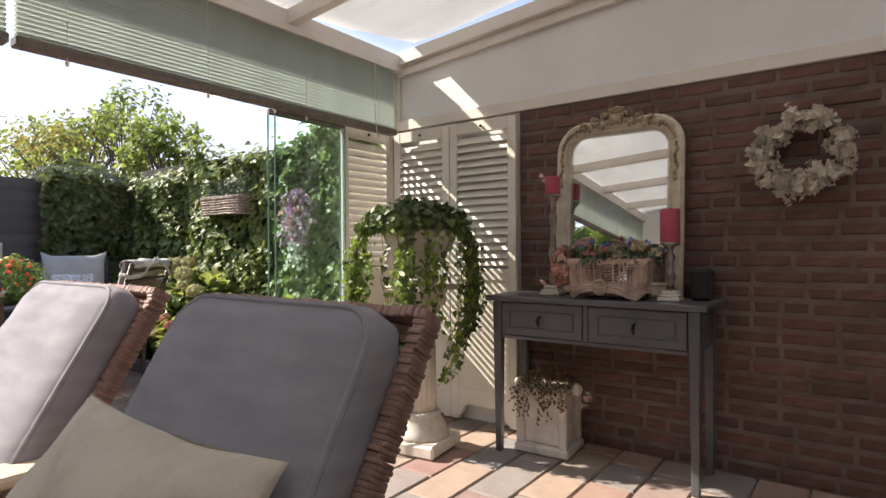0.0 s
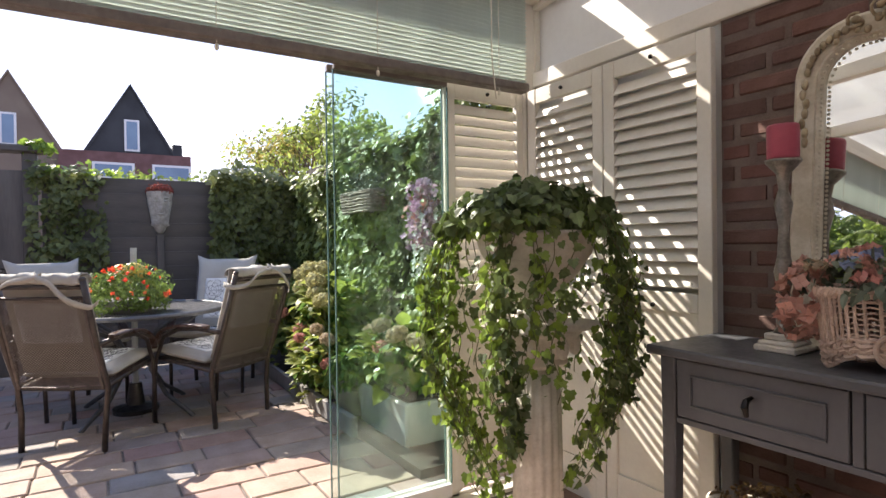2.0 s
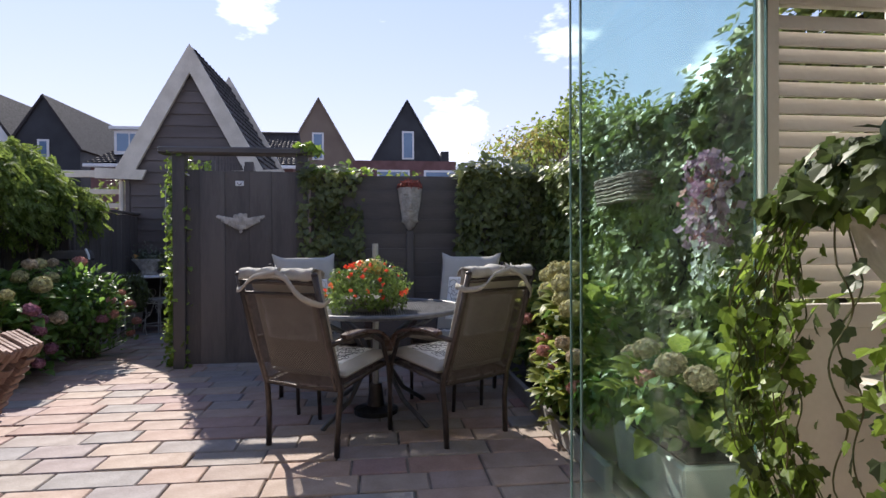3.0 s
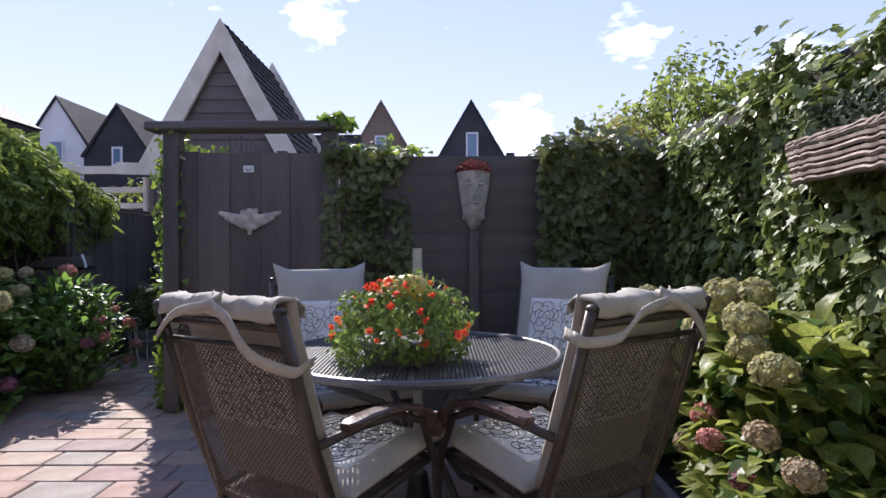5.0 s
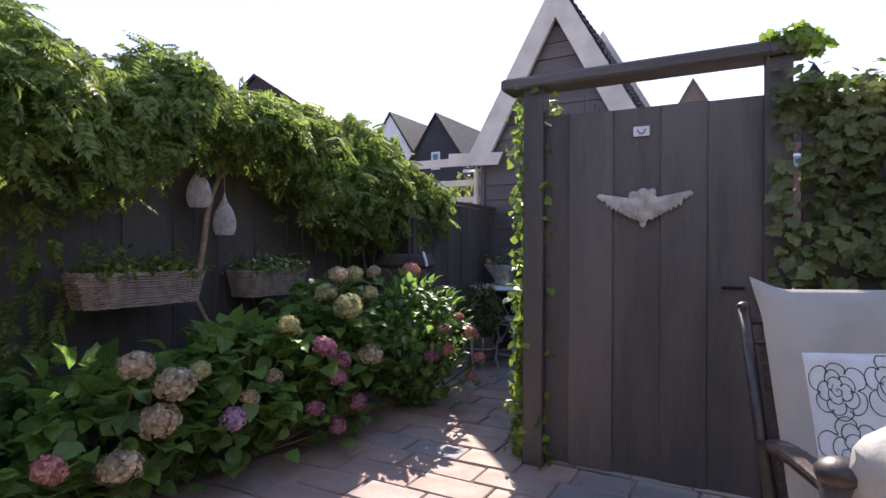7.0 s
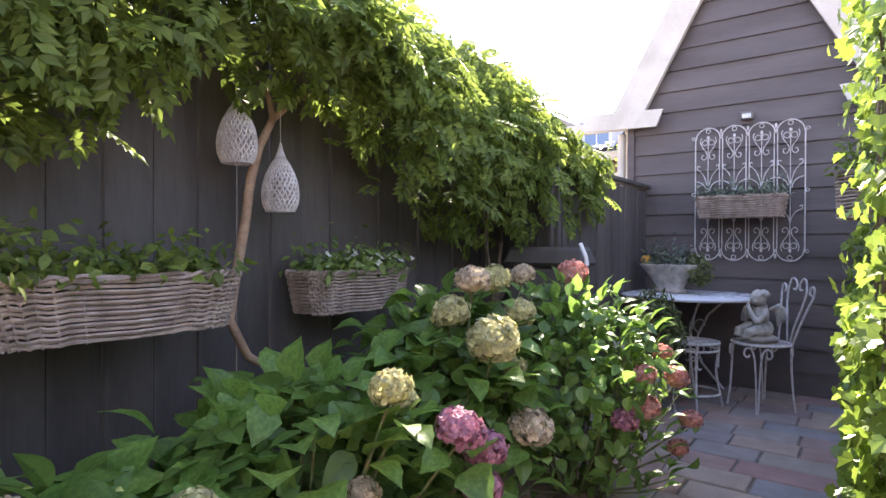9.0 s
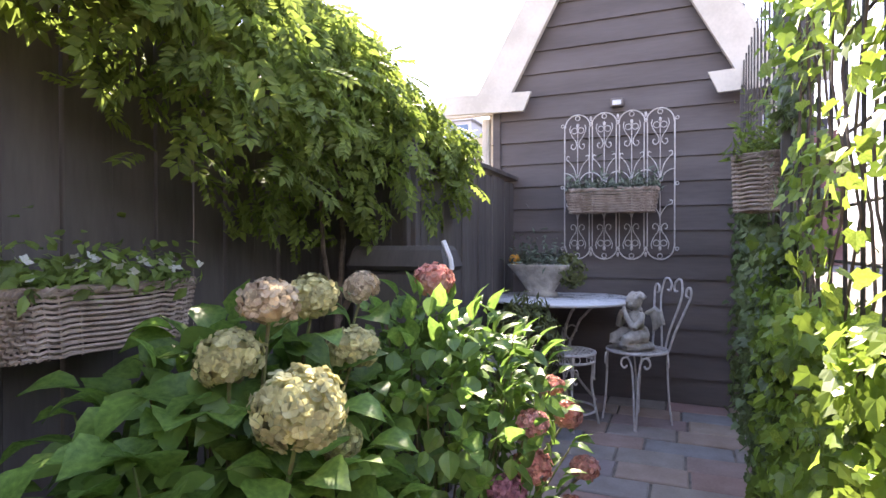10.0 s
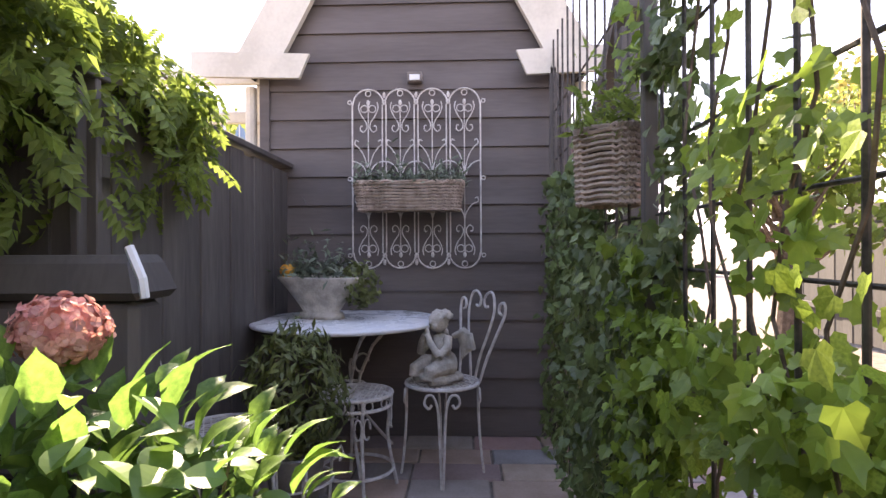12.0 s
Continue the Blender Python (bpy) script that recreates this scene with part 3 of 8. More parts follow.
# rafters, roof panes, fabric
for i, y in enumerate((4.96 - 0.95 * k for k in range(1, 6))):
    bm = bmesh.new()
    box(bm, -0.95, y - 0.03, -0.085, 3.5, y + 0.03, 0.0, 0.004)
    for v in bm.verts:
        v.co.z += roof_z(v.co.x) + 0.04
    solid("rafter_%d" % (i + 1), bm, M_WHITE, label="cream roof rafter", category="rafter")
roof = tagged(thing("roof", "clear glass veranda roof with a fabric shade", "roof"), kind="structure")
for k in range(6):
    y0 = 4.96 - 0.95 * (k + 1)
    bm = boxed(-1.1, y0 + 0.01, 0.045, 3.5, y0 + 0.94, 0.055)
    for v in bm.verts:
        v.co.z += roof_z(v.co.x)
    pane = part("pane", bm, G_ROOF, roof)
    pane.visible_shadow = False
    bm = bmesh.new()
    nx, fronts = 24, ((-1.04, -0.93, -0.80) if k == 0 else (-1.04, -1.04, -1.04))
    rows = [[bm.verts.new((fronts[j] + (3.45 - fronts[j]) * i / nx, y, roof_z(fronts[j] + (3.45 - fronts[j]) * i / nx) + 0.10 - 0.012 * math.sin(i * 1.1) - (0.012 if j == 1 else 0))) for j, y in enumerate((y0 + 0.001, y0 + 0.475, y0 + 0.949))] for i in range(nx + 1)]
    for i in range(nx):
        for j in range(2):
            bm.faces.new((rows[i][j], rows[i + 1][j], rows[i + 1][j + 1], rows[i][j + 1]))
    part("shade", bm, M_FABRIC, roof, "beige sun cloth stretched over the glass", smooth=True)
# track along the front
for name, x0, x1, z1 in (("trim_track", -1.03, -0.91, 0.018), ("trim_track_rib", -0.985, -0.975, 0.032)):
    solid(name, boxed(x0, -0.5, 0.0, x1, 4.9, z1, 0.003), M_WHITE, label="white floor track of the glass doors", category="trim")


def blind(y0, y1, n=22):
    ob = thing("venetian_blind", "pale green-white venetian blind, half lowered", "blind", (-0.9, y0, 1.86))
    w, drop = y1 - y0, 0.42
    part("head_rail", boxed(-0.03, 0, drop, 0.025, w, drop + 0.04, 0.004), M_WHITE, ob)
    part("bottom_rail", boxed(-0.035, 0, -0.012, 0.03, w, 0.028, 0.006), M_RAIL, ob, "dark taupe bottom rail")
    bm = bmesh.new()
    for s in (-1, 0, 1):
        v = [bm.verts.new((0.014 * s, y, 0.004 * s * s + 0.0055 * s)) for y in (0.004, w - 0.004)]
    bm.verts.ensure_lookup_table()
    for k in (0, 2):
        bm.faces.new([bm.verts[i] for i in (k, k + 1, k + 3, k + 2)])
    r = bmesh.ops.extrude_face_region(bm, geom=bm.faces[:])
    bmesh.ops.translate(bm, vec=(0, 0, -0.0012), verts=[g for g in r["geom"] if isinstance(g, bmesh.types.BMVert)])
    bmesh.ops.recalc_face_normals(bm, faces=bm.faces)
    me = finish("slat", bm, M_BLIND)
    for k in range(n):
        piece("slat", me, ob, pose(0, 0, 0.035 + (drop - 0.04) * k / (n - 1), 0, RNG.uniform(-2, 2), 0))
    for f in (0.08, 0.36, 0.64, 0.92):
        bm = bmesh.new()
        tube(bm, [(0.018, w * f, -0.02), (0.018, w * f, drop)], 0.0016, 5)
        ball(bm, (0.018, w * f, -0.035), 0.008, (1, 1, 1.6), 8, 6)
        part("cord", bm, M_WHITE, ob, "white lift cord")
    bm = bmesh.new()
    tube(bm, [(0.03, w - 0.22, drop), (0.032, w - 0.22, 0.1), (0.034, w - 0.2, -0.07)], 0.0035, 5)
    part("wand", bm, M_WHITE, ob)
    return ob


blind(2.72, 4.86)
blind(0.55, 2.70)
blind(-0.45, 0.53)


def shutter(at, rz, w, h=1.86):
    """Louvred upper half, plain lower panel, arched foot. Local x across, y the thickness."""
    ob = thing("louvred_shutter", "cream painted louvred wooden shutter, shut", "shutter", at, rz, "veranda shutters")
    for x0, x1 in ((0, 0.055), (w - 0.055, w)):
        part("stile", boxed(x0, 0, 0, x1, 0.032, h, 0.003), M_WHITE, ob)
    part("top_rail", boxed(0.0555, 0.002, h - 0.07, w - 0.0555, 0.03, h, 0.003), M_WHITE, ob)
    part("mid_rail", boxed(0.0555, 0.002, 0.88, w - 0.0555, 0.03, 0.95, 0.003), M_WHITE, ob)
    part("panel", boxed(0.0555, 0.012, 0.20, w - 0.0555, 0.022, 0.8795, 0.0), M_WHITE, ob)
    bm = bmesh.new()
    q = [(0.0555, 0.02), (0.075, 0.03), (0.10, 0.085), (0.13, 0.10), (w - 0.13, 0.10), (w - 0.10, 0.085), (w - 0.075, 0.03), (w - 0.0555, 0.02), (w - 0.0555, 0.2), (0.0555, 0.2)]
    f = bm.faces.new([bm.verts.new((x, 0.003, z)) for x, z in q])
    r = bmesh.ops.extrude_face_region(bm, geom=[f])
    bmesh.ops.translate(bm, vec=(0, 0.027, 0), verts=[g for g in r["geom"] if isinstance(g, bmesh.types.BMVert)])
    bmesh.ops.recalc_face_normals(bm, faces=bm.faces)
    part("foot_rail", bm, M_WHITE, ob)
    me = finish("slat", boxed(0.0555, -0.027, -0.0032, w - 0.0555, 0.027, 0.0032, 0.001), M_WHITE)
    n = 17
    for k in range(n):
        piece("slat", me, ob, pose(0, 0.016, 0.975 + (h - 0.07 - 0.99) * (k + 0.35) / n, 60 + RNG.uniform(-2, 2), 0, 0))
    for z in (h - 0.035, 0.9):
        bm = bmesh.new()
        ball(bm, (w * 0.5, -0.006, z), 0.009, (1, 1, 1), 8, 6)
        part("knob", bm, M_KNOB, ob, "small dark knob")
    return ob


shutter((-0.945, 4.905, 0.012), 0, 0.465)
shutter((-0.475, 4.905, 0.012), 0, 0.475)
shutter((-0.975, 4.455, 0.012), 90, 0.465)


def glass_door(at, y1, x):
    ob = thing("glass_door", "frameless sliding glass pane, pushed open", "door", (x, at, 0.035), group="sliding glass panes")
    pane = part("pane", boxed(-0.004, 0, 0.06, 0.004, y1 - at, 1.80), G_PANE, ob)
    pane.visible_shadow = False
    for y in (-0.0045, y1 - at + 0.0005):
        part("edge", boxed(-0.005, y, 0.06, 0.005, y + 0.004, 1.80), M_GLASSEDGE, ob, "green ground glass edge")
    part("shoe", boxed(-0.012, 0, 0.0, 0.012, y1 - at, 0.059, 0.003), M_PANEL, ob, "white bottom rail")
    part("top_rail", boxed(-0.012, 0, 1.801, 0.012, y1 - at, 1.83, 0.003), M_RAIL, ob, "dark top rail")
    return ob


glass_door(3.92, 4.452, -1.0)
glass_door(3.932, 4.452, -0.955)


# ---- fences, gate, shed ----
def plank_fence(name, label, x, y0, y1, z1, n):
    """Level planks on an upright plane x."""
    ob = tagged(thing(name, label, "fence", (x, y0, 0)), kind="structure")
    h = z1 / n
    me = finish("plank", boxed(-0.018, 0, -0.012, 0.018, y1 - y0, h - 0.002, 0.004), M_BLACKWOOD_H)
    for k in range(n):
        piece("plank", me, ob, pose(0.006 * (k % 2) + RNG.uniform(-0.003, 0.003), 0, max(0.02, k * h), 0, 4 + RNG.uniform(-1, 1), 0))
    for y in (0.06, (y1 - y0) * 0.5, y1 - y0 - 0.06):
        part("post", boxed(-0.1, y - 0.045, 0, -0.03, y + 0.045, z1, 0.005), M_BLACKWOOD, ob)
    return ob


plank_fence("fence_back", "black-stained level plank fence", -5.02, 2.76, 5.6, 1.81, 13)


def board_fence(name, label, p0, p1, z1, w=0.145, low=0.0, gap=-0.006, material=None, loose=()):
    """Upright boards from p0 to p1."""
    p0, p1 = Vector((*p0, 0)), Vector((*p1, 0))
    d = p1 - p0
    ob = tagged(thing(name, label, "fence", p0, math.degrees(math.atan2(d.y, d.x))), kind="structure")
    n = int(d.length / w)
    me = finish("board", boxed(gap / 2, -0.012, low, w - gap / 2, 0.012, z1, 0.003), material or M_BLACKWOOD)
    shrunk = finish("board", boxed(gap / 2, -0.006, low, w - 0.011, 0.006, z1, 0.003), material or M_BLACKWOOD)
    for k in range(n):
        piece("board", shrunk if k in loose else me, ob, pose(k * w, 0.007 * (k % 2) + RNG.uniform(-0.002, 0.002), RNG.uniform(-0.008, 0.008)))
    for z in (0.35, z1 - 0.3):
        part("rail", boxed(0, -0.06, z, d.length, -0.0175, z + 0.07, 0.004), material or M_BLACKWOOD, ob)
    return ob


board_fence("fence_left", "tall black-stained board fence behind the flower bed", (-6.75, -0.62), (-1.2, -0.62), 2.02, 0.165, gap=0.003, loose=(4, 6, 12, 20))
fence = board_fence("fence_shed", "low black-stained boarded fence beside the shed", (-8.3, -0.12), (-6.4, -0.12), 1.58)
part("cap", boxed(0, -0.07, 1.60, 1.9, 0.05, 1.63, 0.004), M_BLACKWOOD, fence)
board_fence("fence_link", "short black-stained boarded return", (-6.46, -0.08), (-6.46, -0.62), 1.62, 0.134)
board_fence("fence_alley", "weathered grey board fence across the alley", (-13.0, 5.4), (-5.2, 5.7), 1.6, 0.15, material=M_ALLEY)

gate = thing("garden_gate", "black-stained boarded garden gate, shut", "gate", (-5.06, 1.615, 0.0))
for k, (y0, y1) in enumerate(((0.0, 0.125), (0.13, 0.343), (0.348, 0.573), (0.578, 0.773), (0.778, 1.0))):
    part("board", boxed(-0.014 + 0.013 * (k % 2), y0 - 0.006, 0.035, 0.013 + 0.013 * (k % 2), y1 + 0.006, 1.85 + RNG.uniform(-0.008, 0.008), 0.004), M_BLACKWOOD, gate)
for z in (0.3, 1.55):
    part("ledge", boxed(-0.05, 0.03, z, -0.0165, 0.97, z + 0.09, 0.004), M_BLACKWOOD, gate)
bm = bmesh.new()
tube(bm, [(0.02, 0.93, 0.98), (0.05, 0.93, 0.98), (0.05, 0.84, 0.98)], 0.008, 8)
part("handle", bm, M_KNOB, gate, "black lever handle")
bm = bmesh.new()
tube(bm, [(0.02, 0.03, 1.80), (0.03, -0.02, 1.83), (0.02, -0.05, 1.88)], 0.007, 6)
part("hinge", bm, M_ZINC, gate, "galvanised hinge")
arch = thing("gate_arch", "black-stained timber gate arch with a capping board", "gate arch", (-5.06, 1.38, 0))
for y in (0.12, 1.24):
    part("post", boxed(-0.055, y, 0, 0.055, y + 0.11, 2.0, 0.006), M_BLACKWOOD, arch)
part("cap", boxed(-0.09, 0, 2.0, 0.09, 1.4, 2.062, 0.012), M_BLACKWOOD_H, arch)

# winged relief and number plate on the gate
bm = bmesh.new()
for s in (-1, 1):
    for k in range(7):
        t = k / 6
        ball(bm, (0.01, s * (0.04 + 0.155 * t), 0.0 + 0.04 * t * t + 0.01 * math.sin(t * 3)), 0.036 - 0.018 * t, (0.4, 0.7, 1.0), 8, 6)
        ball(bm, (0.012, s * (0.04 + 0.13 * t), -0.036 + 0.05 * t), 0.028 - 0.011 * t, (0.4, 0.55, 1.3), 8, 6)
        ball(bm, (0.006, s * (0.06 + 0.145 * t), 0.024 + 0.026 * t), 0.017, (0.6, 1.3, 0.9), 8, 6)
for y, z, r in ((0, 0.055, 0.032), (0.04, 0.02, 0.033), (-0.04, 0.012, 0.034), (0, 0.0, 0.036), (0, -0.052, 0.032), (0, -0.09, 0.018), (0.036, -0.036, 0.025), (-0.045, 0.05, 0.024), (0.042, 0.062, 0.022), (-0.034, -0.045, 0.024)):
    ball(bm, (0.012, y, z), r, (0.5, 1, 1), 9, 7)
ornament = tagged(new("winged_ornament", finish("winged_ornament", bm, M_STATUE, True)), "weathered stone winged relief hung on the gate", "ornament")
ornament.location = (-5.035, 2.11, 1.365)
carve = ornament.modifiers.new("carve", "REMESH")
carve.mode, carve.voxel_size, carve.use_smooth_shade = "VOXEL", 0.0035, True
plate = thing("number_plate", "small white plate with a dark mark on the gate", "sign", (-5.035, 2.10, 1.705))
part("plate", boxed(-0.004, -0.038, 0, 0.004, 0.038, 0.048, 0.003), M_HOUSEWHITE, plate)
bm = bmesh.new()
tube(bm, [(0.005, 0.018 * math.cos(q), 0.032 - 0.02 * math.sin(q)) for q in (math.pi * i / 8 for i in range(9))], 0.003, 5)
part("mark", bm, M_BLACK, plate)

# ---- shed ----
SX = -8.28
shed = thing("shed", "dark brown weatherboarded shed with pale bargeboards and tiled gable roof", "shed", (SX, 0.66, 0))
EAVE, APEX = 2.25, 3.98
bm = bmesh.new()
q = [(-0.9, 0), (0.9, 0), (0.9, EAVE), (0, APEX - 0.08), (-0.9, EAVE)]
for x in (-0.03, -2.05):
    [bm.verts.new((x, y, z)) for y, z in q]
bm.verts.ensure_lookup_table()
bm.faces.new(bm.verts[0:5])
bm.faces.new(bm.verts[5:10][::-1])
for i in range(5):
    bm.faces.new([bm.verts[k] for k in (i, i + 5, (i + 1) % 5 + 5, (i + 1) % 5)])
bmesh.ops.recalc_face_normals(bm, faces=bm.faces)
part("body", bm, M_SHED, shed)
z = 0.0
while z < APEX - 0.35:
    w0 = 0.9 if z < EAVE else 0.9 * (APEX - 0.12 - z) / (APEX - EAVE)
    w1 = 0.9 if z + 0.175 < EAVE else 0.9 * (APEX - 0.12 - z - 0.175) / (APEX - EAVE)
    if w1 > 0.05:
        bm = bmesh.new()
        a = [bm.verts.new(p) for p in ((0.022, -w0, z), (0.022, w0, z), (0.006, w1, z + 0.175), (0.006, -w1, z + 0.175))]
        b = [bm.verts.new(p) for p in ((-0.028, -w0, z), (-0.028, w0, z), (-0.028, w1, z + 0.175), (-0.028, -w1, z + 0.175))]
        bm.faces.new(a)
        bm.faces.new(b[::-1])
        for i in range(4):
            bm.faces.new((a[i], b[i], b[(i + 1) % 4], a[(i + 1) % 4]))
        bmesh.ops.recalc_face_normals(bm, faces=bm.faces)
        part("weatherboard", bm, M_SHED, shed)
    z += 0.172
for s in (-1, 1):
    part("corner_board", boxed(-0.02, s * 0.9 - 0.03, 0, 0.035, s * 0.9 + 0.03, EAVE - 0.05, 0.004), M_SHED, shed)
    # bargeboard and its return
    bm = bmesh.new()
    q = [(0, APEX + 0.13), (s * 1.06, EAVE - 0.02), (s * 0.78, EAVE - 0.02), (0, APEX - 0.29)]
    a = [bm.verts.new((0.10, y, z)) for y, z in q]
    b = [bm.verts.new((0.05, y, z)) for y, z in q]
    bm.faces.new(a)
    bm.faces.new(b[::-1])
    for i in range(4):
        bm.faces.new((a[i], b[i], b[(i + 1) % 4], a[(i + 1) % 4]))
    bmesh.ops.recalc_face_normals(bm, faces=bm.faces)
    part("bargeboard", bm, M_BARGE, shed, "pale cream bargeboard")
    bm = bmesh.new()
    q = [(s * 0.60, EAVE + 0.0), (s * 1.30, EAVE + 0.03), (s * 1.30, EAVE - 0.12), (s * 0.66, EAVE - 0.14)]
    a = [bm.verts.new((0.135, y, z)) for y, z in q]
    b = [bm.verts.new((0.103, y, z)) for y, z in q]
    bm.faces.new(a)
    bm.faces.new(b[::-1])
    for i in range(4):
        bm.faces.new((a[i], b[i], b[(i + 1) % 4], a[(i + 1) % 4]))
    bmesh.ops.recalc_face_normals(bm, faces=bm.faces)
    part("fascia_return", bm, M_BARGE, shed, "pale cream fascia end")
    bm = bmesh.new()
    q = [(0, APEX + 0.12), (s * 1.08, EAVE - 0.03), (s * 1.04, EAVE - 0.06), (0, APEX + 0.05)]
    a = [bm.verts.new((0.048, y, z)) for y, z in q]
    b = [bm.verts.new((-2.1, y, z)) for y, z in q]
    bm.faces.new(a)
    bm.faces.new(b[::-1])
    for i in range(4):
        bm.faces.new((a[i], b[i], b[(i + 1) % 4], a[(i + 1) % 4]))
    bmesh.ops.recalc_face_normals(bm, faces=bm.faces)
    roof_side = part("roof", bm, M_SLATE, shed, "dark tiled roof slope")
    for k in range(14):
        t = (k + 0.5) / 14
        bm = bmesh.new()
        y, z = s * 1.08 * t, APEX + 0.12 + (EAVE - 0.15 - APEX) * t
        tube(bm, [(-2.1 + 2.14 * i / 24, y + s * 0.006 * (i % 2), z + 0.006 + 0.012 * (i % 2)) for i in range(25)], 0.017, 5)
        part("tile_course", bm, M_SLATE, roof_side)
    bm = bmesh.new()
    tube(bm, [(-0.02, s * 1.0, 0), (-0.02, s * 1.0, EAVE - 0.15)], 0.035, 10)
    part("downpipe", bm, M_BARGE, shed, "pale round downpipe")
for s in (-1, 1):
    bm = bmesh.new()
    q = [(0, APEX + 0.30), (s * 1.13, EAVE + 0.04), (s * 1.03, EAVE - 0.06), (0, APEX + 0.06)]
    a = [bm.verts.new((-2.105, y, z)) for y, z in q]
    b = [bm.verts.new((-2.16, y, z)) for y, z in q]
    bm.faces.new(a)
    bm.faces.new(b[::-1])
    for i in range(4):
        bm.faces.new((a[i], b[i], b[(i + 1) % 4], a[(i + 1) % 4]))
    bmesh.ops.recalc_face_normals(bm, faces=bm.faces)
    part("rear_bargeboard", bm, M_BARGE, shed)
lamp = thing("wall_lamp", "small dark outdoor light box with pale lens", "lamp", (SX + 0.03, 0.67, 2.125))
part("housing", boxed(0, -0.045, -0.03, 0.045, 0.045, 0.03, 0.004), M_RAIL, lamp)
part("lens", boxed(0.0455, -0.03, -0.022, 0.052, 0.03, 0.012, 0.002), M_HOUSEWHITE, lamp)
# white rails beside the shed
rails = thing("white_railing", "white painted wooden railing beyond the fence", "railing", (-8.5, -0.3, 0))
for z in (2.18, 1.93, 1.72):
    part("rail", boxed(-0.02, -2.2, z, 0.02, 0.0, z + (0.10 if z > 2 else 0.07), 0.004), M_BARGE, rails)
for y in (-2.1, -1.1, -0.05):
    part("post", boxed(-0.06, y - 0.04, 0, -0.021, y + 0.04, 2.3, 0.004), M_BARGE, rails)


# ---- veranda furniture ----
def console_table():
    ob = thing("console_table", "anthracite painted console table with two drawers", "table", (0.02, 4.575, 0))
    w, d, h = 1.07, 0.36, 0.835
    part("tabletop", boxed(-0.02, -0.02, h - 0.028, w + 0.02, d, h, 0.006), M_GREYPAINT, ob)
    for x in (0.015, w - 0.065):
        for y in (0.005, d - 0.06):
            bm = bmesh.new()
            box(bm, x, y, 0, x + 0.05, y + 0.05, h - 0.03, 0.004)
            for v in bm.verts:
                if v.co.z < 0.4:
                    v.co.x += 0.008 * (1 if v.co.x < x + 0.025 else -1)
                    v.co.y += 0.008 * (1 if v.co.y < y + 0.025 else -1)
            part("leg", bm, M_GREYPAINT, ob)
    part("apron", boxed(0.066, d - 0.035, 0.615, w - 0.066, d - 0.015, h - 0.03, 0.002), M_GREYPAINT, ob)
    for x in (0.02, w - 0.05):
        part("side_apron", boxed(x, 0.056, 0.615, x + 0.02, d - 0.061, h - 0.03, 0.002), M_GREYPAINT, ob)
    part("rail", boxed(0.066, 0.012, 0.610, w - 0.066, 0.04, 0.628, 0.002), M_GREYPAINT, ob)
    part("divider", boxed(w / 2 - 0.012, 0.012, 0.629, w / 2 + 0.012, 0.04, h - 0.03, 0.002), M_GREYPAINT, ob)
    for x0, x1 in ((0.07, w / 2 - 0.016), (w / 2 + 0.016, w - 0.07)):
        dr = part("drawer", boxed(x0, 0.008, 0.632, x1, 0.045, h - 0.034, 0.003), M_GREYPAINT, ob)
        bm = bmesh.new()
        for a in ((x0 + 0.045, 0.668, x1 - 0.045, 0.674), (x0 + 0.045, 0.755, x1 - 0.045, 0.761), (x0 + 0.045, 0.6745, x0 + 0.051, 0.7545), (x1 - 0.051, 0.6745, x1 - 0.045, 0.7545)):
            box(bm, a[0], 0.002, a[1], a[2], 0.0078, a[3], 0.0015)
        part("moulding", bm, M_GREYPAINT, dr)
        bm = bmesh.new()
        xm = (x0 + x1) / 2
        tube(bm, [(xm, 0.006, 0.735), (xm, -0.02, 0.73), (xm, -0.028, 0.715), (xm, -0.018, 0.69)], [0.006, 0.008, 0.01, 0.006], 8)
        part("knob", bm, M_KNOB, dr, "dark iron knob")
    return ob


console_table()
TOP = 0.8355


def rounded_arch(w, h, r, n=9):
    """Outline of a door-like shape: straight foot, rounded shoulders. From lower left round to lower right."""
    pts = [(-w / 2, 0)]
    pts += [(-w / 2 + r - r * math.cos(q), h - r + r * math.sin(q)) for q in (math.pi / 2 * i / n for i in range(n + 1))]
    pts += [(w / 2 - r + r * math.sin(q), h - r + r * math.cos(q)) for q in (math.pi / 2 * i / n for i in range(n + 1))]
    return pts + [(w / 2, 0)]


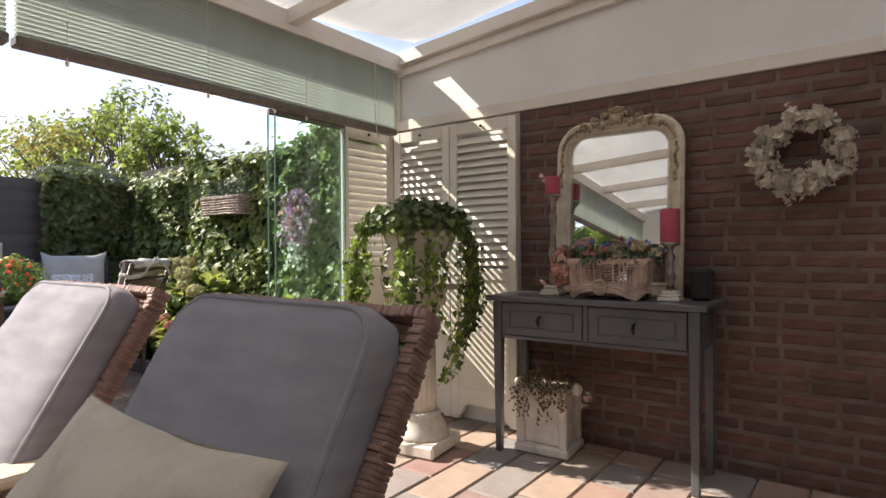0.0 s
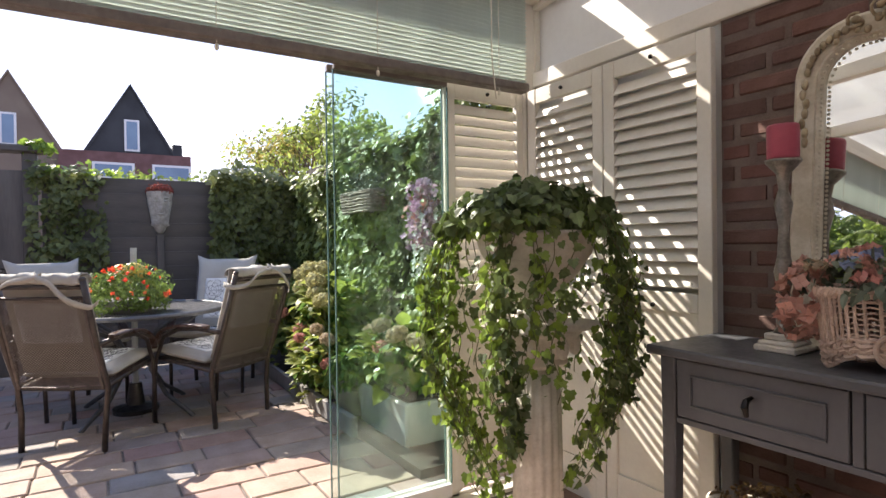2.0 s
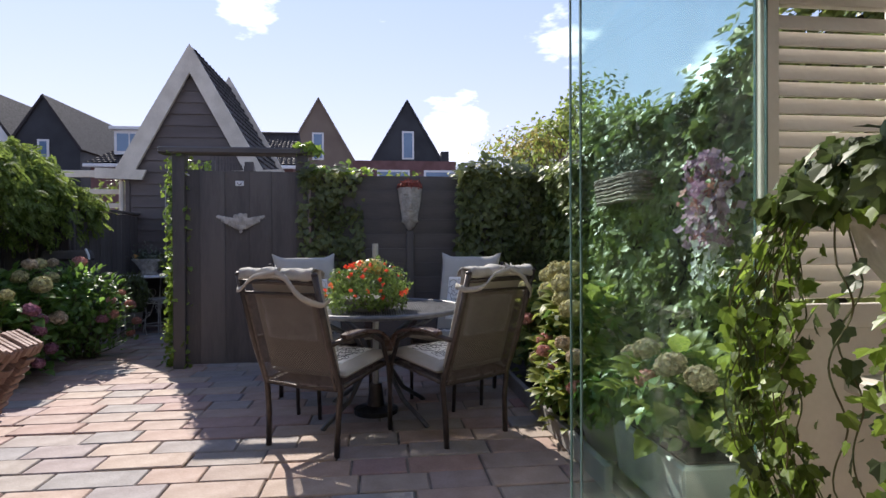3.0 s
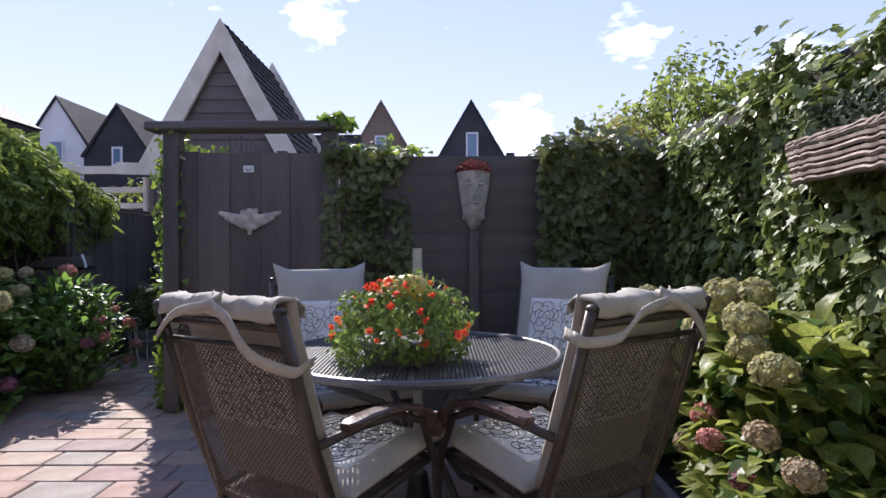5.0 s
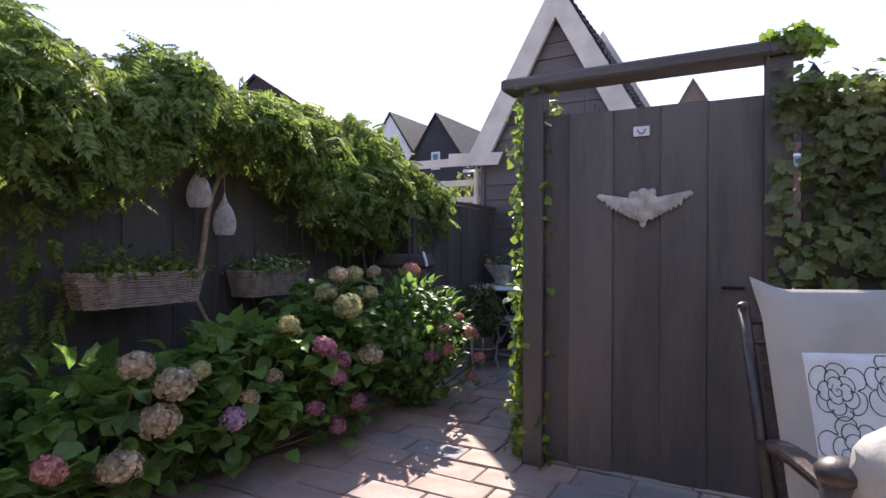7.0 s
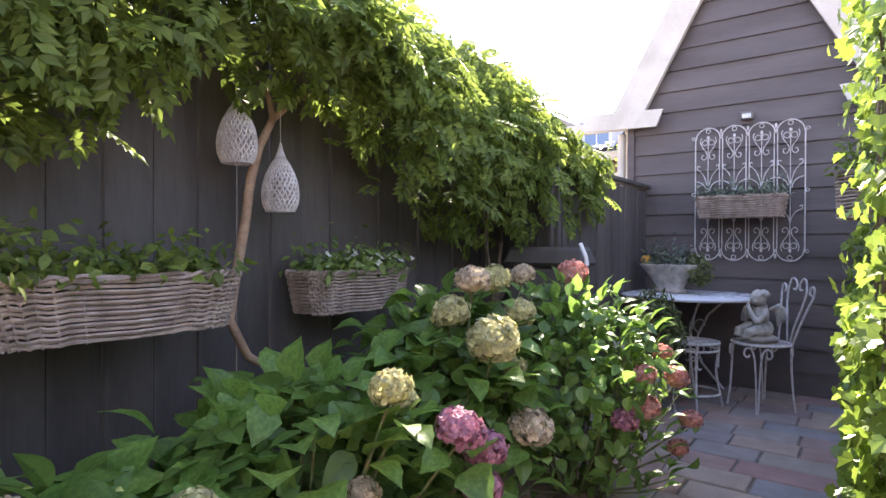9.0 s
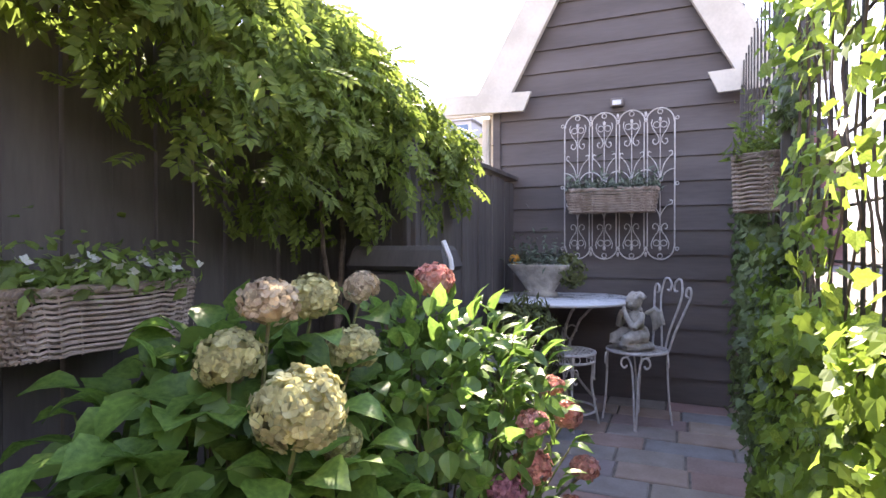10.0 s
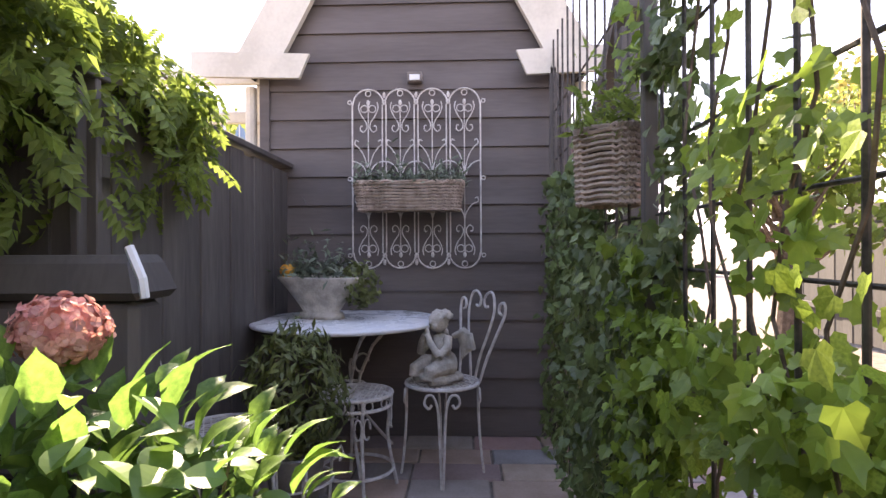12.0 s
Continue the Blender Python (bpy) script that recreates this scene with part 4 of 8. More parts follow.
def mirror():
    ob = thing("mirror", "antique cream and gilt wall mirror with a carved crest", "mirror", (0.605, 4.895, TOP))
    ob.matrix_basis = pose(0.605, 4.872, TOP, -4.4, 0, 0)
    W, H = 0.67, 0.93
    # moulded frame: profile swept round the outline
    outer, inner = rounded_arch(W, H, 0.155), [(x, z + 0.075) for x, z in rounded_arch(W - 0.15, H - 0.15, 0.10)]
    prof = [(0.0, 0.0), (0.0, -0.028), (0.18, -0.042), (0.45, -0.036), (0.72, -0.026), (0.85, -0.034), (1.0, -0.016), (1.0, 0.0)]
    bm = bmesh.new()
    k = len(outer)
    rings = []
    for i in range(k):
        (xo, zo), (xi, zi) = outer[i], inner[i]
        rings.append([bm.verts.new((xo + (xi - xo) * s, y, zo + (zi - zo) * s)) for s, y in prof])
    for i in range(k):
        a, b = rings[i], rings[(i + 1) % k]
        for j in range(len(prof) - 1):
            bm.faces.new((a[j], a[j + 1], b[j + 1], b[j]))
    bmesh.ops.recalc_face_normals(bm, faces=bm.faces)
    part("frame", bm, M_FRAME, ob)
    bm = bmesh.new()
    bm.faces.new([bm.verts.new((x, -0.008, z)) for x, z in [(a * 1.0, b) for a, b in inner]])
    bmesh.ops.recalc_face_normals(bm, faces=bm.faces)
    if bm.faces[:][0].normal.y > 0:
        bmesh.ops.reverse_faces(bm, faces=bm.faces)
    part("glass", bm, M_MIRROR, ob, "slightly tarnished mirror glass")
    part("backing", boxed(-W / 2 + 0.02, -0.0015, 0.01, W / 2 - 0.02, 0.012, H - 0.16), M_BLACKWOOD, ob)
    bm = bmesh.new()
    per = []
    for i in range(k - 1):
        a, b = Vector(inner[i]), Vector(inner[i + 1])
        m = max(1, int((b - a).length / 0.013))
        per += [a.lerp(b, j / m) for j in range(m)]
    for q in per:
        ball(bm, (q.x, -0.030, q.y), 0.0048, (1, 1, 1), 6, 4)
    part("beading", bm, M_FRAME, ob, "row of small gilt beads")
    bm = bmesh.new()
    for s in (-1, 1):
        for cx, cz, r0, r1, a0, a1 in ((0.05, H + 0.012, 0.010, 0.034, 0, 420), (0.11, H - 0.008, 0.008, 0.030, 40, 430), (0.175, H - 0.028, 0.006, 0.026, 90, 470), (0.025, H + 0.04, 0.006, 0.018, 180, 560)):
            tube(bm, [(s * x, -0.045 - 0.008 * math.sin(i), z) for i, (x, y, z) in enumerate(scroll(cx, cz, r0, r1, a0, a1, 16))], [0.011 - 0.0005 * i for i in range(17)], 6)
        for i in range(9):
            ball(bm, (s * (0.02 + 0.025 * i), -0.045, H - 0.025 + 0.012 * math.sin(i * 2.1) - 0.004 * i), 0.013 - 0.0006 * i, (1, 0.8, 1.2), 8, 6)
        for i in range(7):
            ball(bm, (s * (W / 2 - 0.035 + 0.006 * math.sin(i * 2)), -0.042, H - 0.17 - i * 0.028), 0.011, (0.9, 0.7, 1.5), 7, 5)
        for i in range(8):
            q = radians(10 + 10 * i)
            ball(bm, (s * (W / 2 - 0.155 + 0.115 * math.cos(q)), -0.044, H - 0.155 + 0.115 * math.sin(q)), 0.010, (1, 0.8, 1.3), 7, 5)
    for z, r in ((H + 0.03, 0.026), (H + 0.052, 0.016), (H + 0.0, 0.034)):
        ball(bm, (0, -0.04, z), r, (1.1, 0.6, 0.9), 10, 7)
    part("crest", bm, M_CREST, ob, "bronzed carved scroll and flower crest", smooth=True)["kind"] = "stuff"
    return ob


mirror()


def candlestick(at, foot, tall, candle, label):
    ob = thing("candlestick", label, "candlestick", at, group="candles by the mirror")
    bm = bmesh.new()
    for z0, z1, s in ((0, 0.018, foot), (0.018, 0.03, foot * 0.86), (0.03, 0.05, foot * 0.66)):
        box(bm, -s, -s, z0, s, s, z1, 0.004)
    part("base", bm, M_STONE, ob, "stepped pale foot")
    bm = bmesh.new()
    t = tall
    lathe(bm, [(foot * 0.5, 0.05), (foot * 0.34, 0.065), (0.022, t * 0.2), (0.014, t * 0.3), (0.026, t * 0.42), (0.017, t * 0.5), (0.013, t * 0.66), (0.024, t * 0.78), (0.012, t * 0.86), (0.018, t * 0.94), (0.046, t), (0.046, t + 0.008), (0.01, t + 0.008)], 16)
    part("stem", bm, M_PEWTER, ob, smooth=True)
    bm = bmesh.new()
    r, h = candle
    lathe(bm, [(r * 0.97, t + 0.009), (r, t + 0.015), (r, t + h - 0.006), (r * 0.94, t + h), (r * 0.6, t + h - 0.004)], 22)
    part("candle", bm, M_CANDLE, ob, "dark red pillar candle", smooth=True)
    bm = bmesh.new()
    tube(bm, [(0, 0, t + h - 0.006), (0.002, 0, t + h + 0.008)], 0.0016, 5)
    part("wick", bm, M_BLACK, ob)
    return ob


candlestick((0.30, 4.775, TOP), 0.058, 0.53, (0.041, 0.105), "tall pewter candlestick with a red pillar candle")
candlestick((0.915, 4.73, TOP), 0.05, 0.265, (0.045, 0.165), "short pewter candlestick with a red pillar candle")


def wicker_box(ob, L, W, h, material, flare=1.12, n=46, rows=10, round_=0.35, wavy=0.0, lacy=False):
    """Woven sides: uprights with weavers passing before and behind, rim and floor, as parts of ob. Round-cornered plan."""
    def plan(q, s):
        c, d = math.cos(q), math.sin(q)
        e = 2 / (2 + 4 * (1 - round_))
        return (L / 2 * s * math.copysign(abs(c) ** e, c), W / 2 * s * math.copysign(abs(d) ** e, d))
    bm = bmesh.new()
    for i in range(n):
        q = 2 * math.pi * i / n
        low = wavy * (0.5 + 0.5 * math.cos(4 * q + 0.6))
        a, b = plan(q, 1.0), plan(q, flare)
        tube(bm, [(a[0], a[1], low), ((a[0] + b[0]) / 2, (a[1] + b[1]) / 2, h / 2), (b[0], b[1], h)], 0.0042, 5)
    part("upright", bm, material, ob)["kind"] = "stuff"
    for r in range(rows):
        t = (r + 0.5) / rows
        bm = bmesh.new()
        s0 = 1 + (flare - 1) * t
        pts = []
        for i in range(n * 2):
            q = math.pi * i / n
            p = plan(q, s0)
            off = 1 + 0.022 * (1 if (i // 2 + r) % 2 else -1) * (1 if i % 2 else 0)
            low = wavy * (0.5 + 0.5 * math.cos(4 * q + 0.6)) * (1 - t)
            pts.append((p[0] * off, p[1] * off, h * t + low + 0.003 * math.sin(i * 1.7)))
        tube(bm, pts, 0.0022 if lacy and 0.3 < t < 0.9 else h / rows * 0.42, 5, True)
        part("weaver", bm, material, ob)
    bm = bmesh.new()
    for sgn in (0, math.pi):
        pts = []
        for i in range(n * 3):
            q = 2 * math.pi * i / (n * 3)
            p = plan(q, flare)
            pts.append((p[0] * (1 + 0.012 * math.cos(i * 1.1 + sgn)), p[1] * (1 + 0.02 * math.cos(i * 1.1 + sgn)), h + 0.008 * math.sin(i * 1.1 + sgn)))
        tube(bm, pts, 0.0075, 5, True)
    part("rim", bm, material, ob, "plaited rim")
    bm = bmesh.new()
    f = bm.faces.new([bm.verts.new((*plan(2 * math.pi * i / 40, 0.985), 0.012 + wavy)) for i in range(40)])
    r = bmesh.ops.extrude_face_region(bm, geom=[f])
    bmesh.ops.translate(bm, vec=(0, 0, 0.008), verts=[g for g in r["geom"] if isinstance(g, bmesh.types.BMVert)])
    part("bottom", bm, material, ob)
    bm = bmesh.new()
    f = bm.faces.new([bm.verts.new((*plan(2 * math.pi * i / 40, 1 + (flare - 1) * 0.8 - 0.03), h * 0.8)) for i in range(40)])
    return bm


def flower_basket():
    ob = thing("flower_basket", "pale wicker basket of faded silk flowers on the console", "basket", (0.635, 4.70, TOP))
    fill = wicker_box(ob, 0.365, 0.15, 0.185, M_WICKER, 1.1, 66, 12, 0.45, 0.035, True)
    part("moss", fill, M_SOIL, ob)
    bm = bmesh.new()
    tube(bm, [(-0.02 + 0.035 * math.cos(q), -0.086, 0.06 + 0.035 * math.sin(q)) for q in (2 * math.pi * i / 18 for i in range(18))], 0.006, 6, True)
    part("ring", bm, M_WICKER, ob, "woven ring on the front")
    p, d = shell(420, (0, 0, 0.19), (0.26, 0.12, 0.085), -0.1, 3, 0.3)
    leaves("foliage", p, d, 0.032, BLADE, L_GREYGREEN, ob, "muted green silk leaves")
    p2, d2 = shell(120, (-0.235, -0.02, 0.15), (0.055, 0.07, 0.11), -1, 5)
    leaves("side_spray", p2, d2, 0.032, FLORET, P_CORAL, ob, "drooping coral flowers")
    for m, n, s in ((P_CORAL, 11, 1), (P_BLUE, 10, 2), (P_PINK, 6, 3), (P_CREAM, 16, 4)):
        for k in range(n):
            a = RNG.uniform(0, 2 * math.pi)
            r = math.sqrt(RNG.random())
            c = (0.25 * r * math.cos(a), 0.10 * r * math.sin(a), 0.225 + 0.05 * (1 - r * r) + RNG.uniform(-0.02, 0.02))
            p, d = shell(16, c, (0.021, 0.021, 0.014), -0.2, k)
            leaves("flower_head", p, d, 0.024, FLORET, m, ob)
    return ob


flower_basket()


def wreath():
    ob = thing("wreath", "ivory silk flower wreath hung on the brick wall", "wreath", (1.415, 4.945, 1.5))
    bm = bmesh.new()
    tube(bm, [(0.14 * math.cos(q), -0.03, 0.14 * math.sin(q)) for q in (2 * math.pi * i / 28 for i in range(28))], 0.022, 7, True)
    part("ring", bm, M_BARK, ob, "twig ring")
    for k in range(30):
        q = 2 * math.pi * k / 30 + RNG.uniform(-0.1, 0.1)
        r = 0.14 + RNG.uniform(-0.045, 0.05)
        c = (r * math.cos(q), -0.06 - RNG.uniform(0, 0.03), r * math.sin(q))
        p, d = shell(26, c, (0.034, 0.026, 0.034), -1, k)
        leaves("flower_head", p, d * np.array([1, 1, 1]), 0.036, FLORET, M_IVORY, ob)
    for a in (100, -100, 15):
        c = (0.21 * math.cos(radians(a)), -0.04, 0.21 * math.sin(radians(a)))
        p, d = shell(8, c, (0.02, 0.01, 0.02), -1, a)
        leaves("bud", p, d, 0.022, FLORET, M_IVORY, ob)
    return ob


wreath()


def stone_planter():
    ob = thing("stone_planter", "square cream stone planter with trailing brown sedum", "planter", (0.27, 4.775, 0), 4)
    bm = bmesh.new()
    box(bm, -0.15, -0.13, 0, 0.15, 0.13, 0.05, 0.01)
    box(bm, -0.115, -0.1, 0.05, 0.115, 0.1, 0.30, 0.008)
    for s in (-1, 1):
        for t in (-1, 1):
            box(bm, s * 0.118 - 0.022, t * 0.103 - 0.022, 0.05, s * 0.118 + 0.022, t * 0.103 + 0.022, 0.34, 0.008)
    part("body", bm, M_STONE, ob)
    bm = bmesh.new()
    box(bm, -0.14, -0.125, 0.30, 0.14, 0.125, 0.345, 0.012)
    for s in (-1, 1):
        ball(bm, (s * 0.16, -0.02, 0.345), 0.03, (1.1, 0.8, 1.1), 10, 7)
    part("rim", bm, M_STONE, ob)
    p, d = shell(700, (0, -0.02, 0.36), (0.16, 0.14, 0.07), -0.4, 2)
    leaves("sedum", p, d, 0.02, BLADE, L_SEDUM, ob, "brown trailing sedum")
    for k in range(14):
        x = RNG.uniform(-0.15, 0.15)
        z = np.linspace(0.36, 0.36 - RNG.uniform(0.08, 0.2), 14)
        p = np.c_[x + RNG.normal(0, 0.012, 14), -0.13 - RNG.uniform(0, 0.03, 14), z]
        leaves("trailing_stem", p, np.tile([0, -1, 0.2], (14, 1)), 0.022, BLADE, L_SEDUM, ob)
    return ob


stone_planter()
sp = thing("black_speaker", "small black box standing on the console", "speaker", (1.03, 4.84, TOP))
part("body", boxed(-0.045, -0.05, 0, 0.045, 0.05, 0.15, 0.012), M_BLACK, sp)
part("grille", boxed(-0.036, -0.056, 0.012, 0.036, -0.0505, 0.138, 0.003), M_BLACK, sp)


def ivy_column():
    cx, cy = -0.315, 4.395
    ob = thing("plant_column", "white stone fluted column used as a plant stand", "column", (cx, cy, 0))
    part("plinth", boxed(-0.165, -0.165, 0, 0.165, 0.165, 0.07, 0.012), M_STONE, ob).rotation_euler = (0, 0, radians(8))
    bm = bmesh.new()
    lathe(bm, [(0.155, 0.07), (0.158, 0.09), (0.14, 0.115), (0.137, 0.13), (0.108, 0.175), (0.113, 0.19), (0.102, 0.205), (0.092, 0.21)], 40, 0.05, 20)
    part("base", bm, M_STONE, ob, "ribbed round base", smooth=True)
    bm = bmesh.new()
    lathe(bm, [(0.087, 0.205), (0.084, 0.5), (0.079, 0.74)], 96, 0.075, 16)
    part("shaft", bm, M_STONE, ob, smooth=True)
    bm = bmesh.new()
    lathe(bm, [(0.088, 0.735), (0.105, 0.75), (0.1, 0.77), (0.12, 0.82), (0.15, 0.85), (0.15, 0.86)], 32)
    box(bm, -0.15, -0.15, 0.86, 0.15, 0.15, 0.89, 0.006)
    for k in range(8):
        q = k * math.pi / 4
        ball(bm, (0.125 * math.cos(q), 0.125 * math.sin(q), 0.81), 0.03, (0.7, 0.7, 1.3), 8, 6)
    part("capital", bm, M_STONE, ob, "carved capital")
    pot = thing("plant_pot", "white stone bowl full of trailing ivy on the column", "plant", (cx, cy, 0.892))
    bm = bmesh.new()
    lathe(bm, [(0.09, 0), (0.09, 0.02), (0.04, 0.05), (0.05, 0.08), (0.13, 0.14), (0.185, 0.22), (0.2, 0.27), (0.215, 0.28), (0.21, 0.295), (0.185, 0.29), (0.17, 0.25)], 36)
    part("bowl", bm, M_STONE, pot, smooth=True)
    p, d = shell(1150, (-0.03, -0.02, 0.31), (0.27, 0.26, 0.14), -0.05, 4, 0.2)
    leaves("crown", p, d, 0.041, IVY, L_IVY, pot, "dense dark ivy crown", 0.5, 0.5)
    # trailing bunches: way round the bowl and its width in degrees, number, lengths, reach
    for mid, wide, count, short, long, reach in ((227, 30, 20, 0.72, 1.0, 0.345), (298, 9, 9, 0.62, 0.86, 0.27), (328, 18, 5, 0.35, 0.6, 0.27), (38, 38, 20, 0.5, 0.88, 0.335), (140, 45, 13, 0.4, 0.75, 0.32), (268, 8, 2, 0.6, 0.75, 0.25)):
        for k in range(count):
            q = radians(mid + wide * RNG.uniform(-1, 1))
            drop = RNG.uniform(short, long)
            out = reach * RNG.uniform(0.85, 1.08)
            n = int(drop * 72)
            pts = []
            for i in range(n + 1):
                t = i / n
                r = 0.19 + (out - 0.19) * math.sin(min(1, t * 3.0) * math.pi / 2) - 0.42 * max(0.0, t * drop - 0.52) - 0.05 * max(0.0, t - 0.6)
                turn = q + 0.25 * max(0.0, t - 0.5) * (1 if k % 2 else -1)
                pts.append((-0.03 + r * math.cos(turn) + 0.012 * math.sin(i * 0.5 + k), r * math.sin(turn) + 0.012 * math.cos(i * 0.4 + k), 0.34 + 0.06 * math.sin(min(1, t * 4) * math.pi) - drop * t ** 1.1))
            bm = bmesh.new()
            tube(bm, pts, 0.0017, 4)
            st = part("trailing_stem", bm, M_STEM, pot)
            pa = np.array(pts)
            nr = np.c_[np.cos(np.full(n + 1, q)), np.sin(np.full(n + 1, q)), np.full(n + 1, 0.35)]
            keep = RNG.random(n + 1) < (0.5 if count == 2 else 0.88)
            # the sunward bunch gets more pale leaves, sunlight set by colour
            leaves("trailing_foliage", pa[keep] + RNG.normal(0, 0.015, (keep.sum(), 3)), nr[keep], 0.031, IVY, L_IVYLIGHT if k % 3 == 0 or (mid == 227 and k % 3 == 1) else L_IVY, st, "", 0.6, 0.6)
    return ob


ivy_column()


def lounge_chair(at, label):
    """Wicker armchair facing -y; origin below the middle of its back edge."""
    ob = thing("lounge_chair", label, "armchair", at, group="wicker lounge chairs")
    W, lean = 0.645, -31
    tilt = Matrix.Translation((0, -0.42, 0.30)) @ Matrix.Rotation(radians(lean), 4, "X")
    # woven back: rows of strands passing before and behind the canes
    rows = []
    for odd in (0, 1):
        bm = bmesh.new()
        tube(bm, [(x, 0.02 + 0.006 * math.sin(i * math.pi / 2 + odd * math.pi), 0) for i, x in enumerate(np.linspace(-W / 2 + 0.03, W / 2 - 0.03, 33))], 0.0095, 5)
        rows.append(finish("strand", bm, M_WICKERB))
    for k in range(36):
        piece("strand", rows[k % 2], ob, tilt @ Matrix.Translation((0, 0, 0.02 + 0.74 * k / 35)))
    side_row = finish("side_strand", boxed(-0.014, -0.016, -0.0046, 0.014, 0.032, 0.0046, 0.002), M_WICKERB)
    arm_row = finish("arm_strand", boxed(-0.028, -0.30, -0.0098, 0.028, 0.30, 0.0098, 0.006), M_WICKERB)
    for s in (-1, 1):
        for k in range(84):
            piece("side_strand", side_row, ob, tilt @ Matrix.Translation((s * (W / 2 - 0.005) + RNG.uniform(-0.002, 0.002), 0.003 * (k % 2) + RNG.uniform(-0.001, 0.001), 0.02 + 0.755 * k / 83)) @ Matrix.Rotation(RNG.uniform(-0.06, 0.06), 4, "X"))
        for k in range(24):
            piece("arm_strand", arm_row, ob, pose(s * (W / 2 - 0.01), -0.68 + 0.003 * (k % 2), 0.06 + 0.49 * k / 23))
        part("armrest", boxed(s * (W / 2 + 0.01) - 0.06, -1.0, 0.565, s * (W / 2 + 0.01) + 0.06, -0.27, 0.592, 0.008), M_TEAK, ob, "bleached wooden armrest top")
        for y in (-0.95, -0.4):
            part("leg", boxed(s * (W / 2 - 0.02) - 0.025, y - 0.025, 0, s * (W / 2 - 0.02) + 0.025, y + 0.025, 0.06, 0.004), M_BLACKWOOD, ob)
    cap = finish("top_strand", boxed(-0.0075, -0.018, -0.011, 0.0075, 0.036, 0.011, 0.0035), M_WICKERB)
    for x in np.linspace(-W / 2 + 0.0, W / 2 - 0.0, 46):
        piece("top_strand", cap, ob, tilt @ Matrix.Translation((x, RNG.uniform(-0.002, 0.002), 0.782 + RNG.uniform(-0.002, 0.002))))
    part("seat_base", boxed(-W / 2 + 0.05, -0.98, 0.1, W / 2 - 0.05, -0.4, 0.27, 0.01), M_WICKERB, ob)

    def puffed(x0, x1, y0, y1, z0, z1, m, n=12):
        bm = bmesh.new()
        r = bmesh.ops.create_cube(bm, size=2)
        bmesh.ops.subdivide_edges(bm, edges=bm.edges[:], cuts=n, use_grid_fill=True)
        for v in bm.verts:
            x, y, z = v.co
            e = (1 - abs(x) ** 6) * (1 - abs(z) ** 6)
            y2 = y * (0.68 + 0.42 * e ** 0.8)
            sh = 1 - 0.035 * abs(y) ** 3
            edge = max(abs(x), abs(z)) ** 5
            crease = 0.10 * edge * (math.sin(17 * z + 3 * x) * abs(x) + math.sin(15 * x + 2 * z) * abs(z)) * (1 - max(abs(x), abs(z)) ** 14) + 0.05 * math.sin(2.3 * x + 1.1) * math.sin(2.9 * z)
            cx, cz = math.copysign(abs(x) ** 1.0, x), z
            if abs(x) > 0.8 and abs(z) > 0.8:
                k = min(abs(x), abs(z)) - 0.8
                cx, cz = x * (1 - 0.28 * k), z * (1 - 0.28 * k)
            v.co = ((x0 + x1) / 2 + (x1 - x0) / 2 * cx * sh, (y0 + y1) / 2 + (y1 - y0) / 2 * (y2 + crease), (z0 + z1) / 2 + (z1 - z0) / 2 * cz * sh)
        if m is not None:
            bmesh.ops.transform(bm, matrix=m, verts=bm.verts)
        return bm
    back = part("back_cushion", puffed(-W / 2 + 0.03, W / 2 - 0.012, -0.112, 0.012, 0.06, 0.762, tilt, 20), M_GREY, ob, "charcoal back cushion", smooth=True)
    for y in (-0.09, -0.01):
        bm = bmesh.new()
        x0, x1, z0, z1, c = -W / 2 + 0.044, W / 2 - 0.026, 0.075, 0.748, 0.075
        pts = []
        for (px, pz, a) in ((x1 - c, z1 - c, 0), (x0 + c, z1 - c, 90), (x0 + c, z0 + c, 180), (x1 - c, z0 + c, 270)):
            pts += [tilt @ Vector((px + c * math.cos(radians(a + 15 * i)), y, pz + c * math.sin(radians(a + 15 * i)))) for i in range(7)]
        tube(bm, pts, 0.008, 7, True)
        part("piping", bm, M_GREY, back, "grey corded edge")
    part("seat_cushion", puffed(-W / 2 + 0.06, W / 2 - 0.06, -0.33, 0.33, -0.07, 0.07, Matrix.Translation((0, -0.66, 0.345))), M_GREY, ob, smooth=True)
    return ob


lounge_chair((0.69, 2.765, 0), "red-brown wicker armchair with charcoal cushions")
lounge_chair((-0.275, 2.785, 0), "red-brown wicker armchair with charcoal cushions")


def throw_pillow():
    bm = bmesh.new()
    bmesh.ops.create_grid(bm, x_segments=40, y_segments=40, size=1)
    top = bm.verts[:]
    bmesh.ops.duplicate(bm, geom=bm.faces[:])
    done = set(top)
    for v in bm.verts:
        x, y = v.co.x, v.co.y
        s = 1 if v in done else -1
        h = 0.08 * ((1 - x * x) * (1 - y * y)) ** 0.55 + 0.008 * math.sin(5 * x + 3 * y) * (1 - x * x)
        pull = 1 - 0.07 * (1 - x * x) * abs(y) ** 3
        pull2 = 1 - 0.07 * (1 - y * y) * abs(x) ** 3
        v.co = (0.315 * x * pull2, 0.27 * y * pull, s * h + 0.02 * x * y + (0.016 * noise.noise(Vector((x * 2.2, y * 2.2, 1))) + 0.012 * abs(noise.noise(Vector((x * 4 + y * 2, y * 3 - x, 6))))) * (1 - 0.6 * max(abs(x), abs(y)) ** 6))
    bmesh.ops.remove_doubles(bm, verts=bm.verts, dist=0.0005)
    bmesh.ops.recalc_face_normals(bm, faces=bm.faces)
    ob = tagged(new("throw_pillow", finish("throw_pillow", bm, M_PILLOW, True)), "crumpled beige linen pillow on the wicker armchair", "pillow")
    ob.matrix_basis = pose(0.66, 2.325, 0.568, 57, 2.5, 3)
    return ob


throw_pillow()


